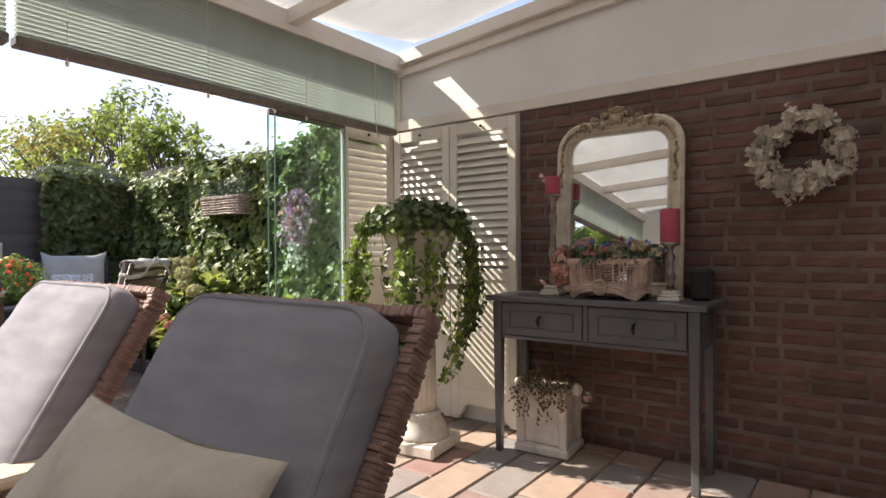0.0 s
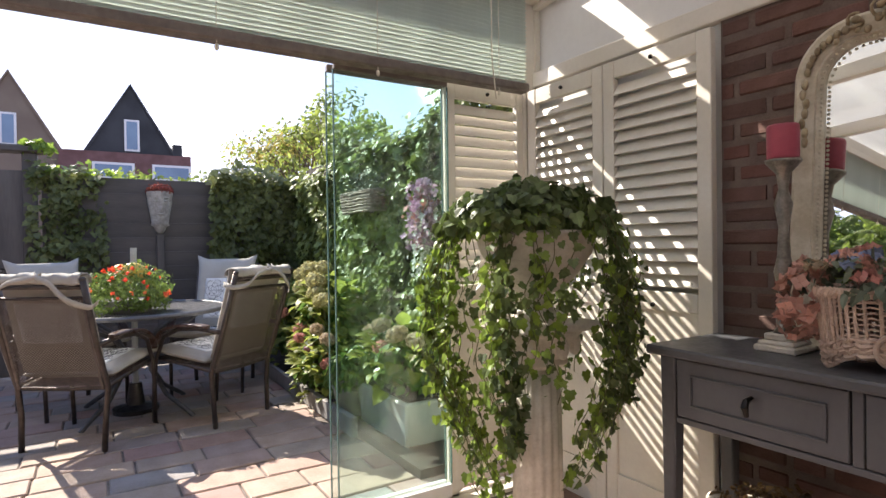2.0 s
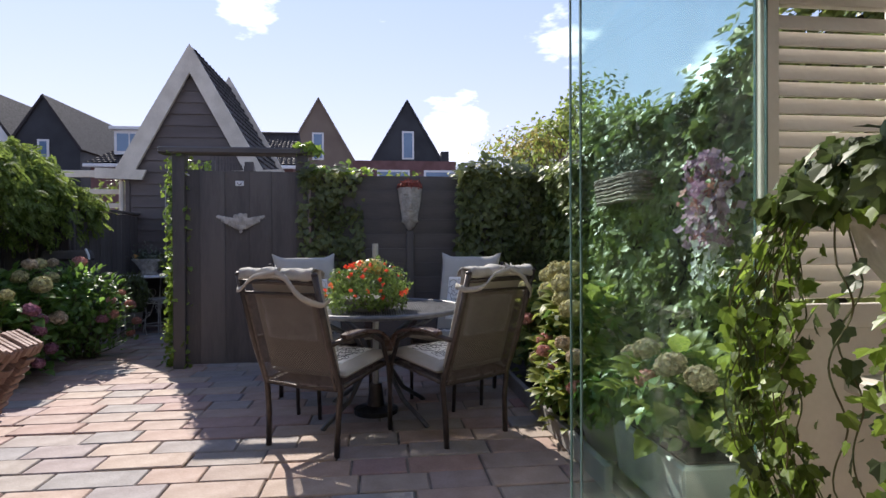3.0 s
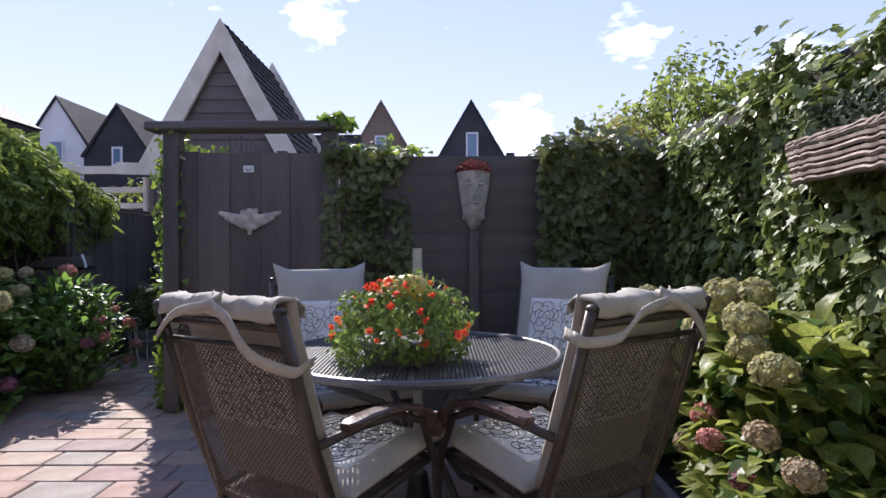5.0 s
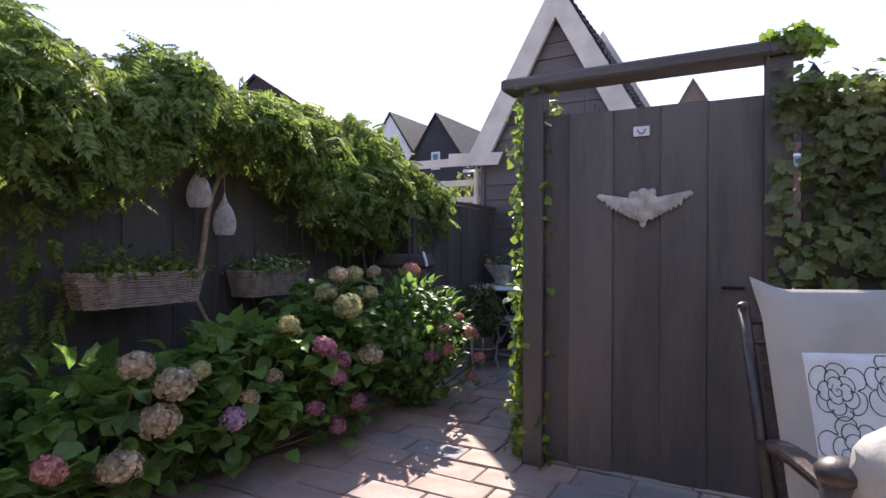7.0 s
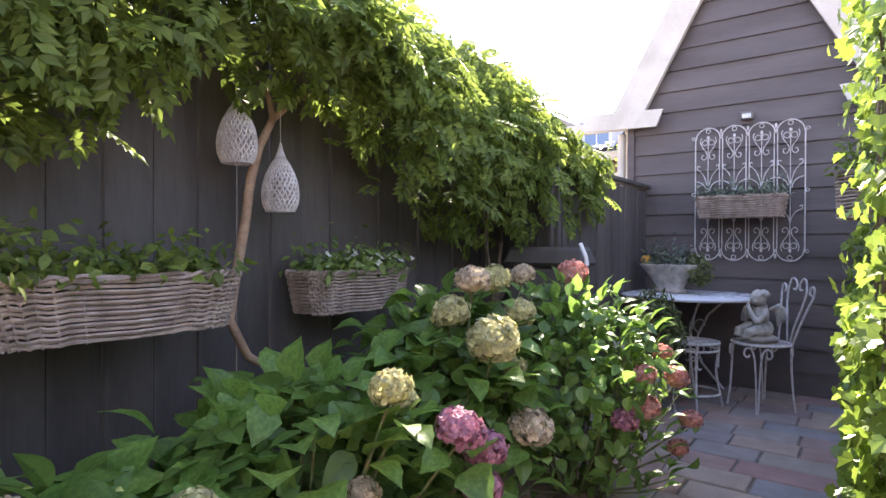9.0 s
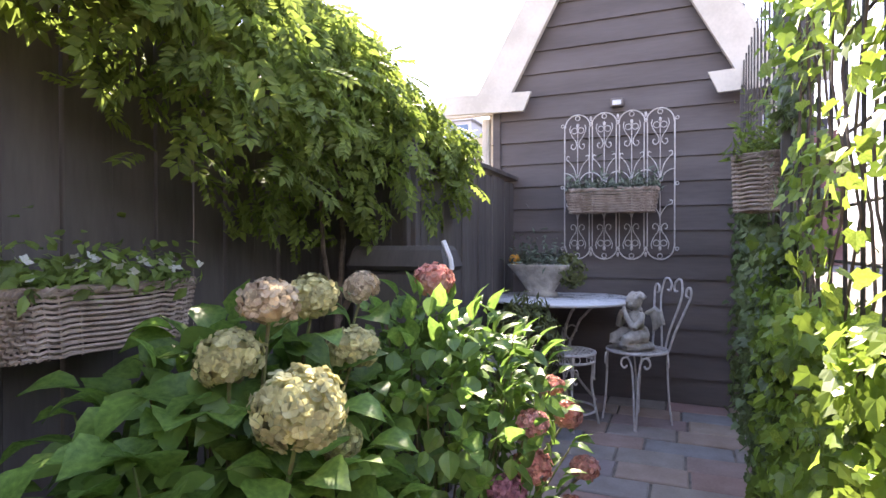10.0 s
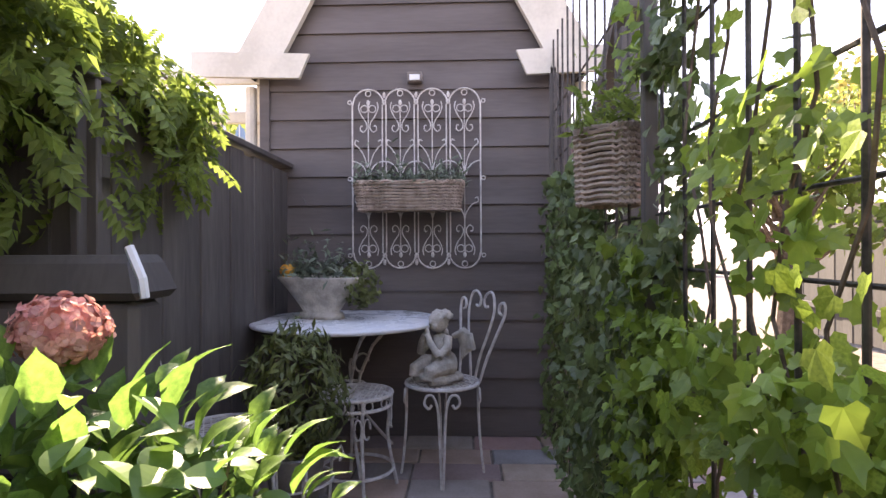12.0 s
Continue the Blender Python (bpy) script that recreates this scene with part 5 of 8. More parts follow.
# ---- dining set ----
def strap(bm, pts, w, t):
    """A flat band along pts in an upright plane: w across, t thick."""
    pts = [Vector(p) for p in pts]
    rings = []
    for i, p in enumerate(pts):
        d = (pts[min(i + 1, len(pts) - 1)] - pts[max(i - 1, 0)]).normalized()
        side = Vector((1, 0, 0))
        up = d.cross(side).normalized()
        wide = w * (0.62 if i in (0, len(pts) - 1) else 1.0)
        rings.append([bm.verts.new(p + side * a * wide / 2 + up * b * t / 2) for a, b in ((-1, -0.5), (-0.8, -1), (0.8, -1), (1, -0.5), (1, 0.5), (0.8, 1), (-0.8, 1), (-1, 0.5))])
    for u, v in zip(rings, rings[1:]):
        for j in range(8):
            bm.faces.new((u[j], u[(j + 1) % 8], v[(j + 1) % 8], v[j]))
    bm.faces.new(rings[0][::-1])
    bm.faces.new(rings[-1])
    bmesh.ops.recalc_face_normals(bm, faces=bm.faces)


def patio_chair(at, facing, tie, label):
    """High-backed sling chair with a padded cushion; local +y is the way it faces, origin between the back feet."""
    rz = math.degrees(math.atan2(facing[1], facing[0])) - 90
    ob = thing("patio_chair", label, "chair", (*at, 0), rz, "chairs round the patio table")
    W, LEAN = 0.255, 17.35
    def back(z):
        return -0.02 - 0.20 * max(0.0, z - 0.36) / 0.64
    for s in (-1, 1):
        bm = bmesh.new()
        tube(bm, [(s * (W - 0.02), -0.01, 0), (s * (W - 0.015), 0.0, 0.2), (s * W, 0.0, 0.36), (s * W, back(0.6), 0.6), (s * W, back(0.985), 0.985)], 0.0165, 10)
        part("back_leg", bm, M_METAL, ob, smooth=True)
        bm = bmesh.new()
        tube(bm, [(s * (W + 0.01), 0.50, 0), (s * (W + 0.015), 0.49, 0.25), (s * (W + 0.02), 0.46, 0.42), (s * (W + 0.025), 0.38, 0.57), (s * (W + 0.025), 0.25, 0.625), (s * (W + 0.02), 0.08, 0.635), (s * W, back(0.63), 0.615)], 0.0135, 10)
        part("front_leg", bm, M_METAL, ob, smooth=True)
        bm = bmesh.new()
        strap(bm, curve([(s * (W + 0.025), 0.475, 0.50), (s * (W + 0.025), 0.43, 0.567), (s * (W + 0.025), 0.37, 0.612), (s * (W + 0.025), 0.29, 0.640), (s * (W + 0.024), 0.19, 0.654), (s * (W + 0.022), 0.08, 0.656), (s * (W + 0.02), 0.0, 0.648)], 3), 0.058, 0.022)
        part("armrest", bm, M_ARM, ob, "broad curved red-brown armrest")
        bm = bmesh.new()
        tube(bm, [(s * W, 0.0, 0.37), (s * W, 0.25, 0.40), (s * W, 0.47, 0.42)], 0.014, 8)
        part("seat_rail", bm, M_METAL, ob, smooth=True)
        bm = bmesh.new()
        ball(bm, (s * W, back(0.985), 0.987), 0.0185, (1, 1, 0.7), 10, 7)
        part("finial", bm, M_METAL, ob, smooth=True)
    for p, r in (([(-W, back(0.945), 0.945), (0, back(0.945) - 0.012, 0.948), (W, back(0.945), 0.945)], 0.013), ([(-W, back(0.885), 0.885), (W, back(0.885), 0.885)], 0.009), ([(-W, 0.0, 0.36), (0, -0.01, 0.355), (W, 0.0, 0.36)], 0.012), ([(-W, 0.47, 0.42), (W, 0.47, 0.42)], 0.012)):
        bm = bmesh.new()
        tube(bm, p, r, 8)
        part("crossbar", bm, M_METAL, ob, smooth=True)
    # open sling: strands crossing on the slant within the back frame
    plane = Matrix.Translation((0, back(0.36), 0.36)) @ Matrix.Rotation(radians(LEAN), 4, "X")
    hw, hh = W - 0.016, 0.545
    def net(name, lay, hw, hh, pitch, wide):
        bm = bmesh.new()
        for slant in (1, -1):
            c = -hw * 1.0
            while c < hw + hh:
                # x = slant * (c - z), kept inside the frame
                za, zb = max(0.0, c - hw), min(hh, c + hw)
                if zb - za > 0.004:
                    a, b = Vector((slant * (c - za), -0.001 * slant, za)), Vector((slant * (c - zb), -0.001 * slant, zb))
                    d = (b - a).normalized()
                    side = Vector((-d.z, 0, d.x)) * wide / 2
                    deep = Vector((0, 0.0009, 0))
                    q = [bm.verts.new(lay @ (k + s1 * side + s2 * deep)) for k in (a, b) for s1, s2 in ((-1, -1), (1, -1), (1, 1), (-1, 1))]
                    for i in range(4):
                        bm.faces.new((q[i], q[(i + 1) % 4], q[4 + (i + 1) % 4], q[4 + i]))
                c += pitch
        part(name, bm, M_MESH, ob, "brown open-weave sling")["kind"] = "stuff"
    net("sling_back", plane, hw, hh, 0.0175, 0.0034)
    net("sling_seat", Matrix.Translation((0, 0.01, 0.374)) @ Matrix.Rotation(radians(-83.5), 4, "X"), hw, 0.46, 0.020, 0.0055)
    for x in (-hw + 0.004, hw - 0.004):
        bm = bmesh.new()
        box(bm, x - 0.008, -0.003, 0, x + 0.008, 0.003, hh, 0.001, plane)
        part("sling_hem", bm, M_MESH, ob)

    def surface(x, y, z, w, h, d, folds):
        e = (1 - x ** 6) * (1 - z ** 6)
        tuft = sum(0.5 * math.exp(-((x - a) ** 2 + (z - b) ** 2) / 0.03) for a, b in folds)
        wr = (0.34 if tie else 0.75) * noise.noise(Vector((x * 5.5, z * 1.4, at[0]))) * max(0, z - 0.05) + 0.10 * noise.noise(Vector((x * 3, z * 3, at[1])))
        yy = y * (0.42 + 0.7 * e) * (1 - tuft * 0.6) + wr * e
        ear = (0.05 if tie else 0.085) * max(0, abs(x) - 0.75) * 4 * max(0, z - 0.75) * 4
        return Vector((w / 2 * x * (1 - 0.05 * abs(y) + ear) * (1 - 0.04 * (1 - abs(x)) * max(0, z) ** 4), d / 2 * yy, h / 2 * z * (1 - 0.04 * abs(y) + ear * 1.4)))

    def pad(w, h, d, m, folds):
        bm = bmesh.new()
        bmesh.ops.create_cube(bm, size=2)
        bmesh.ops.subdivide_edges(bm, edges=bm.edges[:], cuts=18, use_grid_fill=True)
        for v in bm.verts:
            v.co = m @ surface(*v.co, w, h, d, folds)
        return bm

    def printed(parent, w, h, d, m, folds, xs, zs, face, heads):
        """White field with line-drawn roses lying on one face of a pad; xs, zs: its reach in the pad's own -1..1."""
        def spot(x, z, lift):
            return m @ (surface(x, face, z, w, h, d, folds) + Vector((0, face * lift, 0)))
        n = 16
        bm = bmesh.new()
        top = [[bm.verts.new(spot(xs[0] + (xs[1] - xs[0]) * i / n, zs[0] + (zs[1] - zs[0]) * j / n, 0.0016)) for i in range(n + 1)] for j in range(n + 1)]
        for j in range(n):
            for i in range(n):
                bm.faces.new((top[j][i], top[j][i + 1], top[j + 1][i + 1], top[j + 1][i]))
        r = bmesh.ops.extrude_face_region(bm, geom=bm.faces[:])
        bmesh.ops.translate(bm, vec=m.to_3x3() @ Vector((0, -face * 0.004, 0)), verts=[q for q in r["geom"] if isinstance(q, bmesh.types.BMVert)])
        bmesh.ops.recalc_face_normals(bm, faces=bm.faces)
        field = part("rose_print", bm, M_CUSH_W, parent, "white field of outlined roses", smooth=True)
        bm = bmesh.new()
        sx, sz = (xs[1] - xs[0]) / 2, (zs[1] - zs[0]) / 2
        mx, mz = (xs[0] + xs[1]) / 2, (zs[0] + zs[1]) / 2
        def line(pts):
            tube(bm, [spot(mx + sx * max(-0.97, min(0.97, a)), mz + sz * max(-0.97, min(0.97, b)), 0.0022) for a, b in pts], 0.0016, 4)
        for cx, cz, r in heads:
            ph = RNG.uniform(0, 6)
            line([(cx + r * 0.05 * i * math.cos(ph + 1.1 * i), cz + r * 0.045 * i * math.sin(ph + 1.1 * i)) for i in range(9)])
            for inner, outer, count in ((0.30, 0.66, 3), (0.55, 1.05, 5), (0.92, 1.5, 6)):
                ph = RNG.uniform(0, 6)
                for j in range(count):
                    a0, wide = ph + 2 * math.pi * j / count, 2 * math.pi / count * RNG.uniform(0.95, 1.2)
                    grow = outer * RNG.uniform(0.85, 1.1) - inner
                    line([(cx + r * (inner + grow * math.sin(math.pi * i / 11) ** 0.5) * math.cos(a0 + wide * i / 11), cz + r * (inner + grow * math.sin(math.pi * i / 11) ** 0.5) * math.sin(a0 + wide * i / 11)) for i in range(12)])
        part("rose_outline", bm, M_LINE, field)["kind"] = "stuff"

    tilt = Matrix.Translation((0, 0.024, 0.44)) @ Matrix.Rotation(radians(LEAN), 4, "X")
    cushion = thing("chair_cushion", "grey-beige padded chair cushion printed with white roses", "cushion", (*at, 0), rz, "cushions on the patio chairs")
    back_at = (0.475, 0.585 if tie else 0.625, 0.066, tilt @ Matrix.Translation((0, 0, 0.298 if tie else 0.318)), ((-0.35, 0.2), (0.35, 0.2), (0, 0.42)))
    seat_at = (0.52, 0.47, 0.075, Matrix.Translation((0, 0.28, 0.452)) @ Matrix.Rotation(radians(-84), 4, "X"), ((-0.3, 0.0), (0.3, 0.0)))
    part("back_pad", pad(*back_at), M_CUSH, cushion, smooth=True)
    part("seat_pad", pad(*seat_at), M_CUSH, cushion, smooth=True)
    roses = ((-0.45, 0.5, 0.36), (0.5, 0.42, 0.33), (0.42, -0.45, 0.36), (-0.42, -0.5, 0.34))
    printed(cushion, *back_at, (-0.68, 0.72), (-0.75, 0.42), 1, roses)
    printed(cushion, *seat_at, (-0.72, 0.72), (-0.7, 0.7), -1, roses)
    if tie:
        printed(cushion, *back_at, (-0.74, 0.74), (-0.32, 0.52), -1, roses)
    # cloth flap folded over the top bar
    if tie:
        bm = bmesh.new()
        zs = [(0.055, 0.975), (0.052, 0.998), (0.036, 1.011), (0.008, 1.017), (-0.02, 1.016), (-0.036, 1.009), (-0.043, 0.998), (-0.046, 0.986), (-0.047, 0.977)]
        n = 36
        def crease(i, k):
            return 0.9 * abs(noise.noise(Vector((i * 0.42 + at[1] * 7 + k * 0.12, k * 0.25, 3)))) + 0.5 * noise.noise(Vector((i * 0.16 + at[0] * 5, k * 0.2, 8)))
        rows = [[bm.verts.new((-0.246 + 0.492 * i / n, back(0.98) + 0.035 + y + (0.016 if y > 0 else -0.013) * crease(i, k), z - 0.004 + 0.022 * crease(i, k) * (1 if 1 < k < len(zs) - 2 else 0.5) - 0.014 * (k == len(zs) - 1) * crease(i * 0.4, 2))) for i in range(n + 1)] for k, (y, z) in enumerate(zs)]
        for a, b in zip(rows, rows[1:]):
            for i in range(n):
                bm.faces.new((a[i], a[i + 1], b[i + 1], b[i]))
        r = bmesh.ops.extrude_face_region(bm, geom=bm.faces[:])
        bmesh.ops.translate(bm, vec=(0, 0.004, -0.009), verts=[g for g in r["geom"] if isinstance(g, bmesh.types.BMVert)])
        bmesh.ops.recalc_face_normals(bm, faces=bm.faces)
        part("flap", bm, M_CUSH, cushion, "crumpled flap folded over the top bar", smooth=True)
    if tie:
        y0 = back(0.95) - 0.036
        for s, low in ((-1, 0.90), (1, 0.835)):
            bm = bmesh.new()
            pts = curve([(0.03 - 0.02 * s, y0 + 0.012, 1.022), (0.03 + 0.005 * s, y0 - 0.012, 1.0), (0.11 * s, y0 - 0.02, 0.965 if s > 0 else 0.972), (0.19 * s, y0 - 0.018 + 0.02 * (0.95 - low), (0.965 + low) / 2 - 0.018), (0.265 * s, back(low) - 0.022, low), (0.288 * s, back(low) + 0.005, low + 0.012), (0.278 * s, back(low) + 0.05, low + 0.02)], 4)
            a = [[bm.verts.new((x + 0.005 * dz, y - 0.003 * (dz == 0), z + 0.0145 * dz)) for dz in (-1, 0, 1)] for x, y, z in pts]
            for u, v in zip(a, a[1:]):
                for j in (0, 1):
                    bm.faces.new((u[j], u[j + 1], v[j + 1], v[j]))
            r = bmesh.ops.extrude_face_region(bm, geom=bm.faces[:])
            bmesh.ops.translate(bm, vec=(0, 0.004, 0), verts=[g for g in r["geom"] if isinstance(g, bmesh.types.BMVert)])
            bmesh.ops.recalc_face_normals(bm, faces=bm.faces)
            part("tie", bm, M_TIE, cushion, "cloth tie band", smooth=True)
    return ob


patio_chair((-2.72, 2.975), (-0.85, 0.525), True, "brown metal sling chair, its back to the veranda")
patio_chair((-2.78, 3.96), (-0.83, -0.56), True, "brown metal sling chair beside the hydrangea bed")
patio_chair((-3.98, 2.88), (0.9, 0.43), False, "brown metal sling chair before the gate")
patio_chair((-4.03, 4.09), (0.9, -0.43), False, "brown metal sling chair before the back fence")


def patio_table():
    ob = thing("patio_table", "round dark metal mesh garden table", "table", (-3.36, 3.385, 0))
    R, H = 0.575, 0.715
    bm = bmesh.new()
    tube(bm, [(R * math.cos(q), R * math.sin(q), H) for q in (2 * math.pi * i / 56 for i in range(56))], 0.016, 8, True)
    part("rim", bm, M_TABLE, ob)
    bm = bmesh.new()
    for k in range(-38, 39):
        y = k * 0.0148
        x = math.sqrt(max(0, (R - 0.008) ** 2 - y * y))
        box(bm, -x, y - 0.0042, H + 0.002, x, y + 0.0042, H + 0.008)
    for k in range(-18, 19):
        x = k * 0.031
        y = math.sqrt(max(0, (R - 0.008) ** 2 - x * x))
        box(bm, x - 0.004, -y, H - 0.004, x + 0.004, y, H + 0.0015)
    part("mesh_top", bm, M_TABLE, ob, "slotted metal top")["kind"] = "stuff"
    for k in range(4):
        q = math.pi / 2 * k + 0.75
        c, s = math.cos(q), math.sin(q)
        bm = bmesh.new()
        tube(bm, [(r * c, r * s, z) for r, z in ((0.50, H - 0.015), (0.40, H - 0.08), (0.20, H - 0.17), (0.10, 0.42), (0.12, 0.3), (0.24, 0.14), (0.42, 0.03), (0.46, 0.0))], 0.016, 8)
        part("leg", bm, M_TABLE, ob)
    bm = bmesh.new()
    tube(bm, [(0.12 * math.cos(q), 0.12 * math.sin(q), 0.36) for q in (2 * math.pi * i / 24 for i in range(24))], 0.01, 6, True)
    part("ring", bm, M_TABLE, ob)
    bm = bmesh.new()
    tube(bm, [(0, 0, 0.02), (0, 0, 1.15)], 0.021, 12)
    pole = thing("parasol_pole", "grey parasol pole stub standing through the table", "parasol pole", (-3.40, 3.375, 0))
    part("pole", bm, M_ZINC, pole)
    bm = bmesh.new()
    lathe(bm, [(0.15, 0), (0.15, 0.03), (0.06, 0.05), (0.04, 0.2), (0.03, 0.2)], 20)
    part("foot", bm, M_DARKMETAL, pole)


patio_table()


def table_planter():
    ob = thing("table_planter", "low planter of red million bells with gourds on the table", "planter", (-3.16, 3.33, 0.725))
    bm = bmesh.new()
    lathe(bm, [(0.13, 0), (0.17, 0.08), (0.175, 0.085), (0.15, 0.08)], 24)
    part("bowl", bm, M_TERRA, ob, smooth=True)
    p, d = shell(3600, (0, 0, 0.11), (0.235, 0.25, 0.19), -0.5, 2, 0.2)
    p[:, 2] = np.maximum(p[:, 2], 0.005)
    leaves("foliage", p, d, 0.026, BLADE, L_PETUNIA, ob, "small fresh green leaves", 0.7)
    for k in range(46):
        q, e = RNG.uniform(0, 2 * math.pi), RNG.uniform(-0.1, 1)
        c = np.array((0.25 * math.cos(q) * math.sqrt(1 - e * e), 0.27 * math.sin(q) * math.sqrt(1 - e * e), 0.11 + 0.20 * e))
        c[2] = max(c[2], 0.02)
        n = c - np.array((0, 0, 0.05))
        leaves("flower", np.tile(c, (3, 1)), np.tile(n, (3, 1)), 0.025, FLORET, P_RED if k % 3 else P_ORANGE, ob, "", 0.25)
    for at, m, nm in (((0.03, 0.04, 0.275), M_YELLOW, "yellow_gourd"), ((-0.06, -0.05, 0.27), M_ORANGE, "orange_gourd")):
        bm = bmesh.new()
        pr = [(0.004, -0.042), (0.028, -0.038), (0.042, -0.018), (0.045, 0.0), (0.038, 0.02), (0.022, 0.038), (0.008, 0.042)]
        lathe(bm, pr, 24, 0.07, 9, Matrix.Translation(at) @ Matrix.Rotation(1.2, 4, "X") @ Matrix.Diagonal((1.15, 1.15, 1.7 if m is M_YELLOW else 1.0, 1)))
        part(nm, bm, m, ob, "ribbed ornamental gourd", smooth=True)


table_planter()


def mask_planter():
    ob = thing("wall_planter", "weathered stone wall planter with a carved face and red sedum", "planter", (-4.985, 3.70, 1.28))
    bm = bmesh.new()
    rings = []
    for z, w, d in ((0, 0.02, 0.02), (0.04, 0.045, 0.05), (0.07, 0.06, 0.06), (0.085, 0.085, 0.075), (0.11, 0.075, 0.08), (0.2, 0.09, 0.10), (0.3, 0.108, 0.115), (0.38, 0.115, 0.12), (0.40, 0.12, 0.125), (0.41, 0.11, 0.12)):
        ring = []
        for i in range(17):
            q = -math.pi / 2 + math.pi * i / 16
            y, x = w * math.sin(q), d * math.cos(q)
            face = 0
            if 0.12 < z < 0.39:
                face = 0.016 * math.exp(-(y / 0.018) ** 2) * (1 if 0.18 < z < 0.31 else 0.2) - 0.014 * math.exp(-((abs(y) - 0.042) / 0.018) ** 2) * (1 if z > 0.28 else 0)
            ring.append(bm.verts.new((x + face, y, z)))
        rings.append(ring)
    for a, b in zip(rings, rings[1:]):
        for i in range(16):
            bm.faces.new((a[i], a[i + 1], b[i + 1], b[i]))
        bm.faces.new((a[0], b[0], b[16], a[16]))
    bm.faces.new(rings[-1])
    bm.faces.new(rings[0][::-1])
    bmesh.ops.recalc_face_normals(bm, faces=bm.faces)
    for y in (-0.045, 0.045):
        ball(bm, (0.108, y, 0.315), 0.017, (0.6, 1.3, 0.7), 8, 6)
        ball(bm, (0.108, y, 0.345), 0.014, (0.8, 2.0, 0.6), 8, 6)
    ball(bm, (0.112, 0, 0.19), 0.018, (0.6, 1.8, 0.5), 8, 6)
    ball(bm, (0.12, 0, 0.25), 0.018, (0.9, 0.9, 1.6), 8, 6)
    part("basin", bm, M_STATUE, ob, smooth=True)
    p, d = shell(420, (0.06, 0, 0.41), (0.075, 0.115, 0.07), 0, 3)
    leaves("sedum", p, d, 0.026, BLADE, P_SEDRED, ob, "reddish sedum tuft")
    bm = bmesh.new()
    box(bm, -0.02, -0.035, -1.26, 0.03, 0.035, -0.002, 0.005)
    part("bracket_post", bm, M_BLACKWOOD, ob, "dark post below the planter")


mask_planter()


# ---- hedges ----
def hedge_face(name, label, origin, along, out, length, top, n, size, shape, material, thick=0.16, spill=0.12, density=None):
    """Leaves over an upright face: origin + along*s + z; out is the outward way; top(s) gives the height."""
    s = RNG.uniform(0, length, n)
    tp = np.array([top(q) for q in s])
    z = RNG.uniform(0.02, 1.0, n) ** 0.9 * tp
    bulge = np.array([0.5 * noise.noise(Vector((a * 1.3, b * 1.3, 3))) + 0.35 * noise.noise(Vector((a * 4, b * 4, 7))) for a, b in zip(s, z)])
    depth = thick * (0.5 + bulge) - RNG.random(n) * 0.05
    crown = RNG.random(n) < spill
    z = np.where(crown, tp + RNG.normal(0.0, 0.05, n), z)
    depth = np.where(crown, RNG.uniform(-0.35, thick, n), depth)
    o, a, u = (np.array(q, float) for q in (origin, along, out))
    p = o + a * s[:, None] + u * depth[:, None] + np.array([0, 0, 1.0]) * z[:, None]
    nr = np.tile(u, (n, 1)) + np.array([0, 0, 0.45]) + np.where(crown, 1.0, 0.0)[:, None] * np.array([0, 0, 1.2])
    if density is not None:
        keep = np.array([density(a_, b_) for a_, b_ in zip(s, z)]) > RNG.random(n)
        p, nr = p[keep], nr[keep]
    return leaves(name, p, nr, size, shape, material, None, label, 0.55, 0.5, "stuff", "hedge")


def top_right(s):
    rise = 0.12 * max(0.0, min(1.0, (s - 1.7) / 0.6)) + 0.16 * max(0.0, min(1.0, (s - 2.6) / 0.6))
    return 1.80 + rise + 0.25 * math.exp(-((s - 1.37) / 0.16) ** 2) + 0.05 * noise.noise(Vector((s * 2.5, 0, 0)))


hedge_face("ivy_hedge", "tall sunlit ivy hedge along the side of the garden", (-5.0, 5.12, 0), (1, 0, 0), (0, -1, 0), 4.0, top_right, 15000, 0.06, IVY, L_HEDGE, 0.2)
# added slab behind the leaves, soil colour, so the gaps come out dark
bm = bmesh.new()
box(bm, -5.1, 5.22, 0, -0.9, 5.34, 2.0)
solid("hedge_fence", bm, M_SOIL, label="dark slab added inside the hedge", category="fence")
# shade of the back fence is coloured into these leaves
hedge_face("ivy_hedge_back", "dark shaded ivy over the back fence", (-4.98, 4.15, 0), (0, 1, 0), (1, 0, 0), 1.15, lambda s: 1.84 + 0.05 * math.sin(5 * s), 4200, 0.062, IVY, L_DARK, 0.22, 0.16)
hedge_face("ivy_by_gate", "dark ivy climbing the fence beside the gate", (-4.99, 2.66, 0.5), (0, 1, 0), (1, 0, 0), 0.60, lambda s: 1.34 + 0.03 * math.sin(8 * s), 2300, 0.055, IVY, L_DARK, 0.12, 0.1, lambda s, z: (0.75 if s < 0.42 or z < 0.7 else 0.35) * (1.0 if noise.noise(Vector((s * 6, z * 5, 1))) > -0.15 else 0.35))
p, d = shell(90, (-5.03, 2.72, 2.05), (0.07, 0.12, 0.07), -0.4, 3)
p2 = np.c_[RNG.normal(-4.98, 0.04, 60), RNG.uniform(2.75, 3.4, 60), 1.83 + RNG.gamma(1.2, 0.022, 60)]
leaves("ivy_sprigs", np.r_[p, p2], np.r_[d, np.tile([0.6, 0, 0.8], (60, 1))], 0.06, IVY, L_IVYLIGHT, None, "bright ivy sprigs on the arch and fence top", 0.6, 0.3, "stuff", "ivy")
n = 420
pz = RNG.uniform(0, 2.08, n)
py = np.where(RNG.random(n) < 0.55, 1.47, 1.615) + RNG.normal(0, 0.022, n)
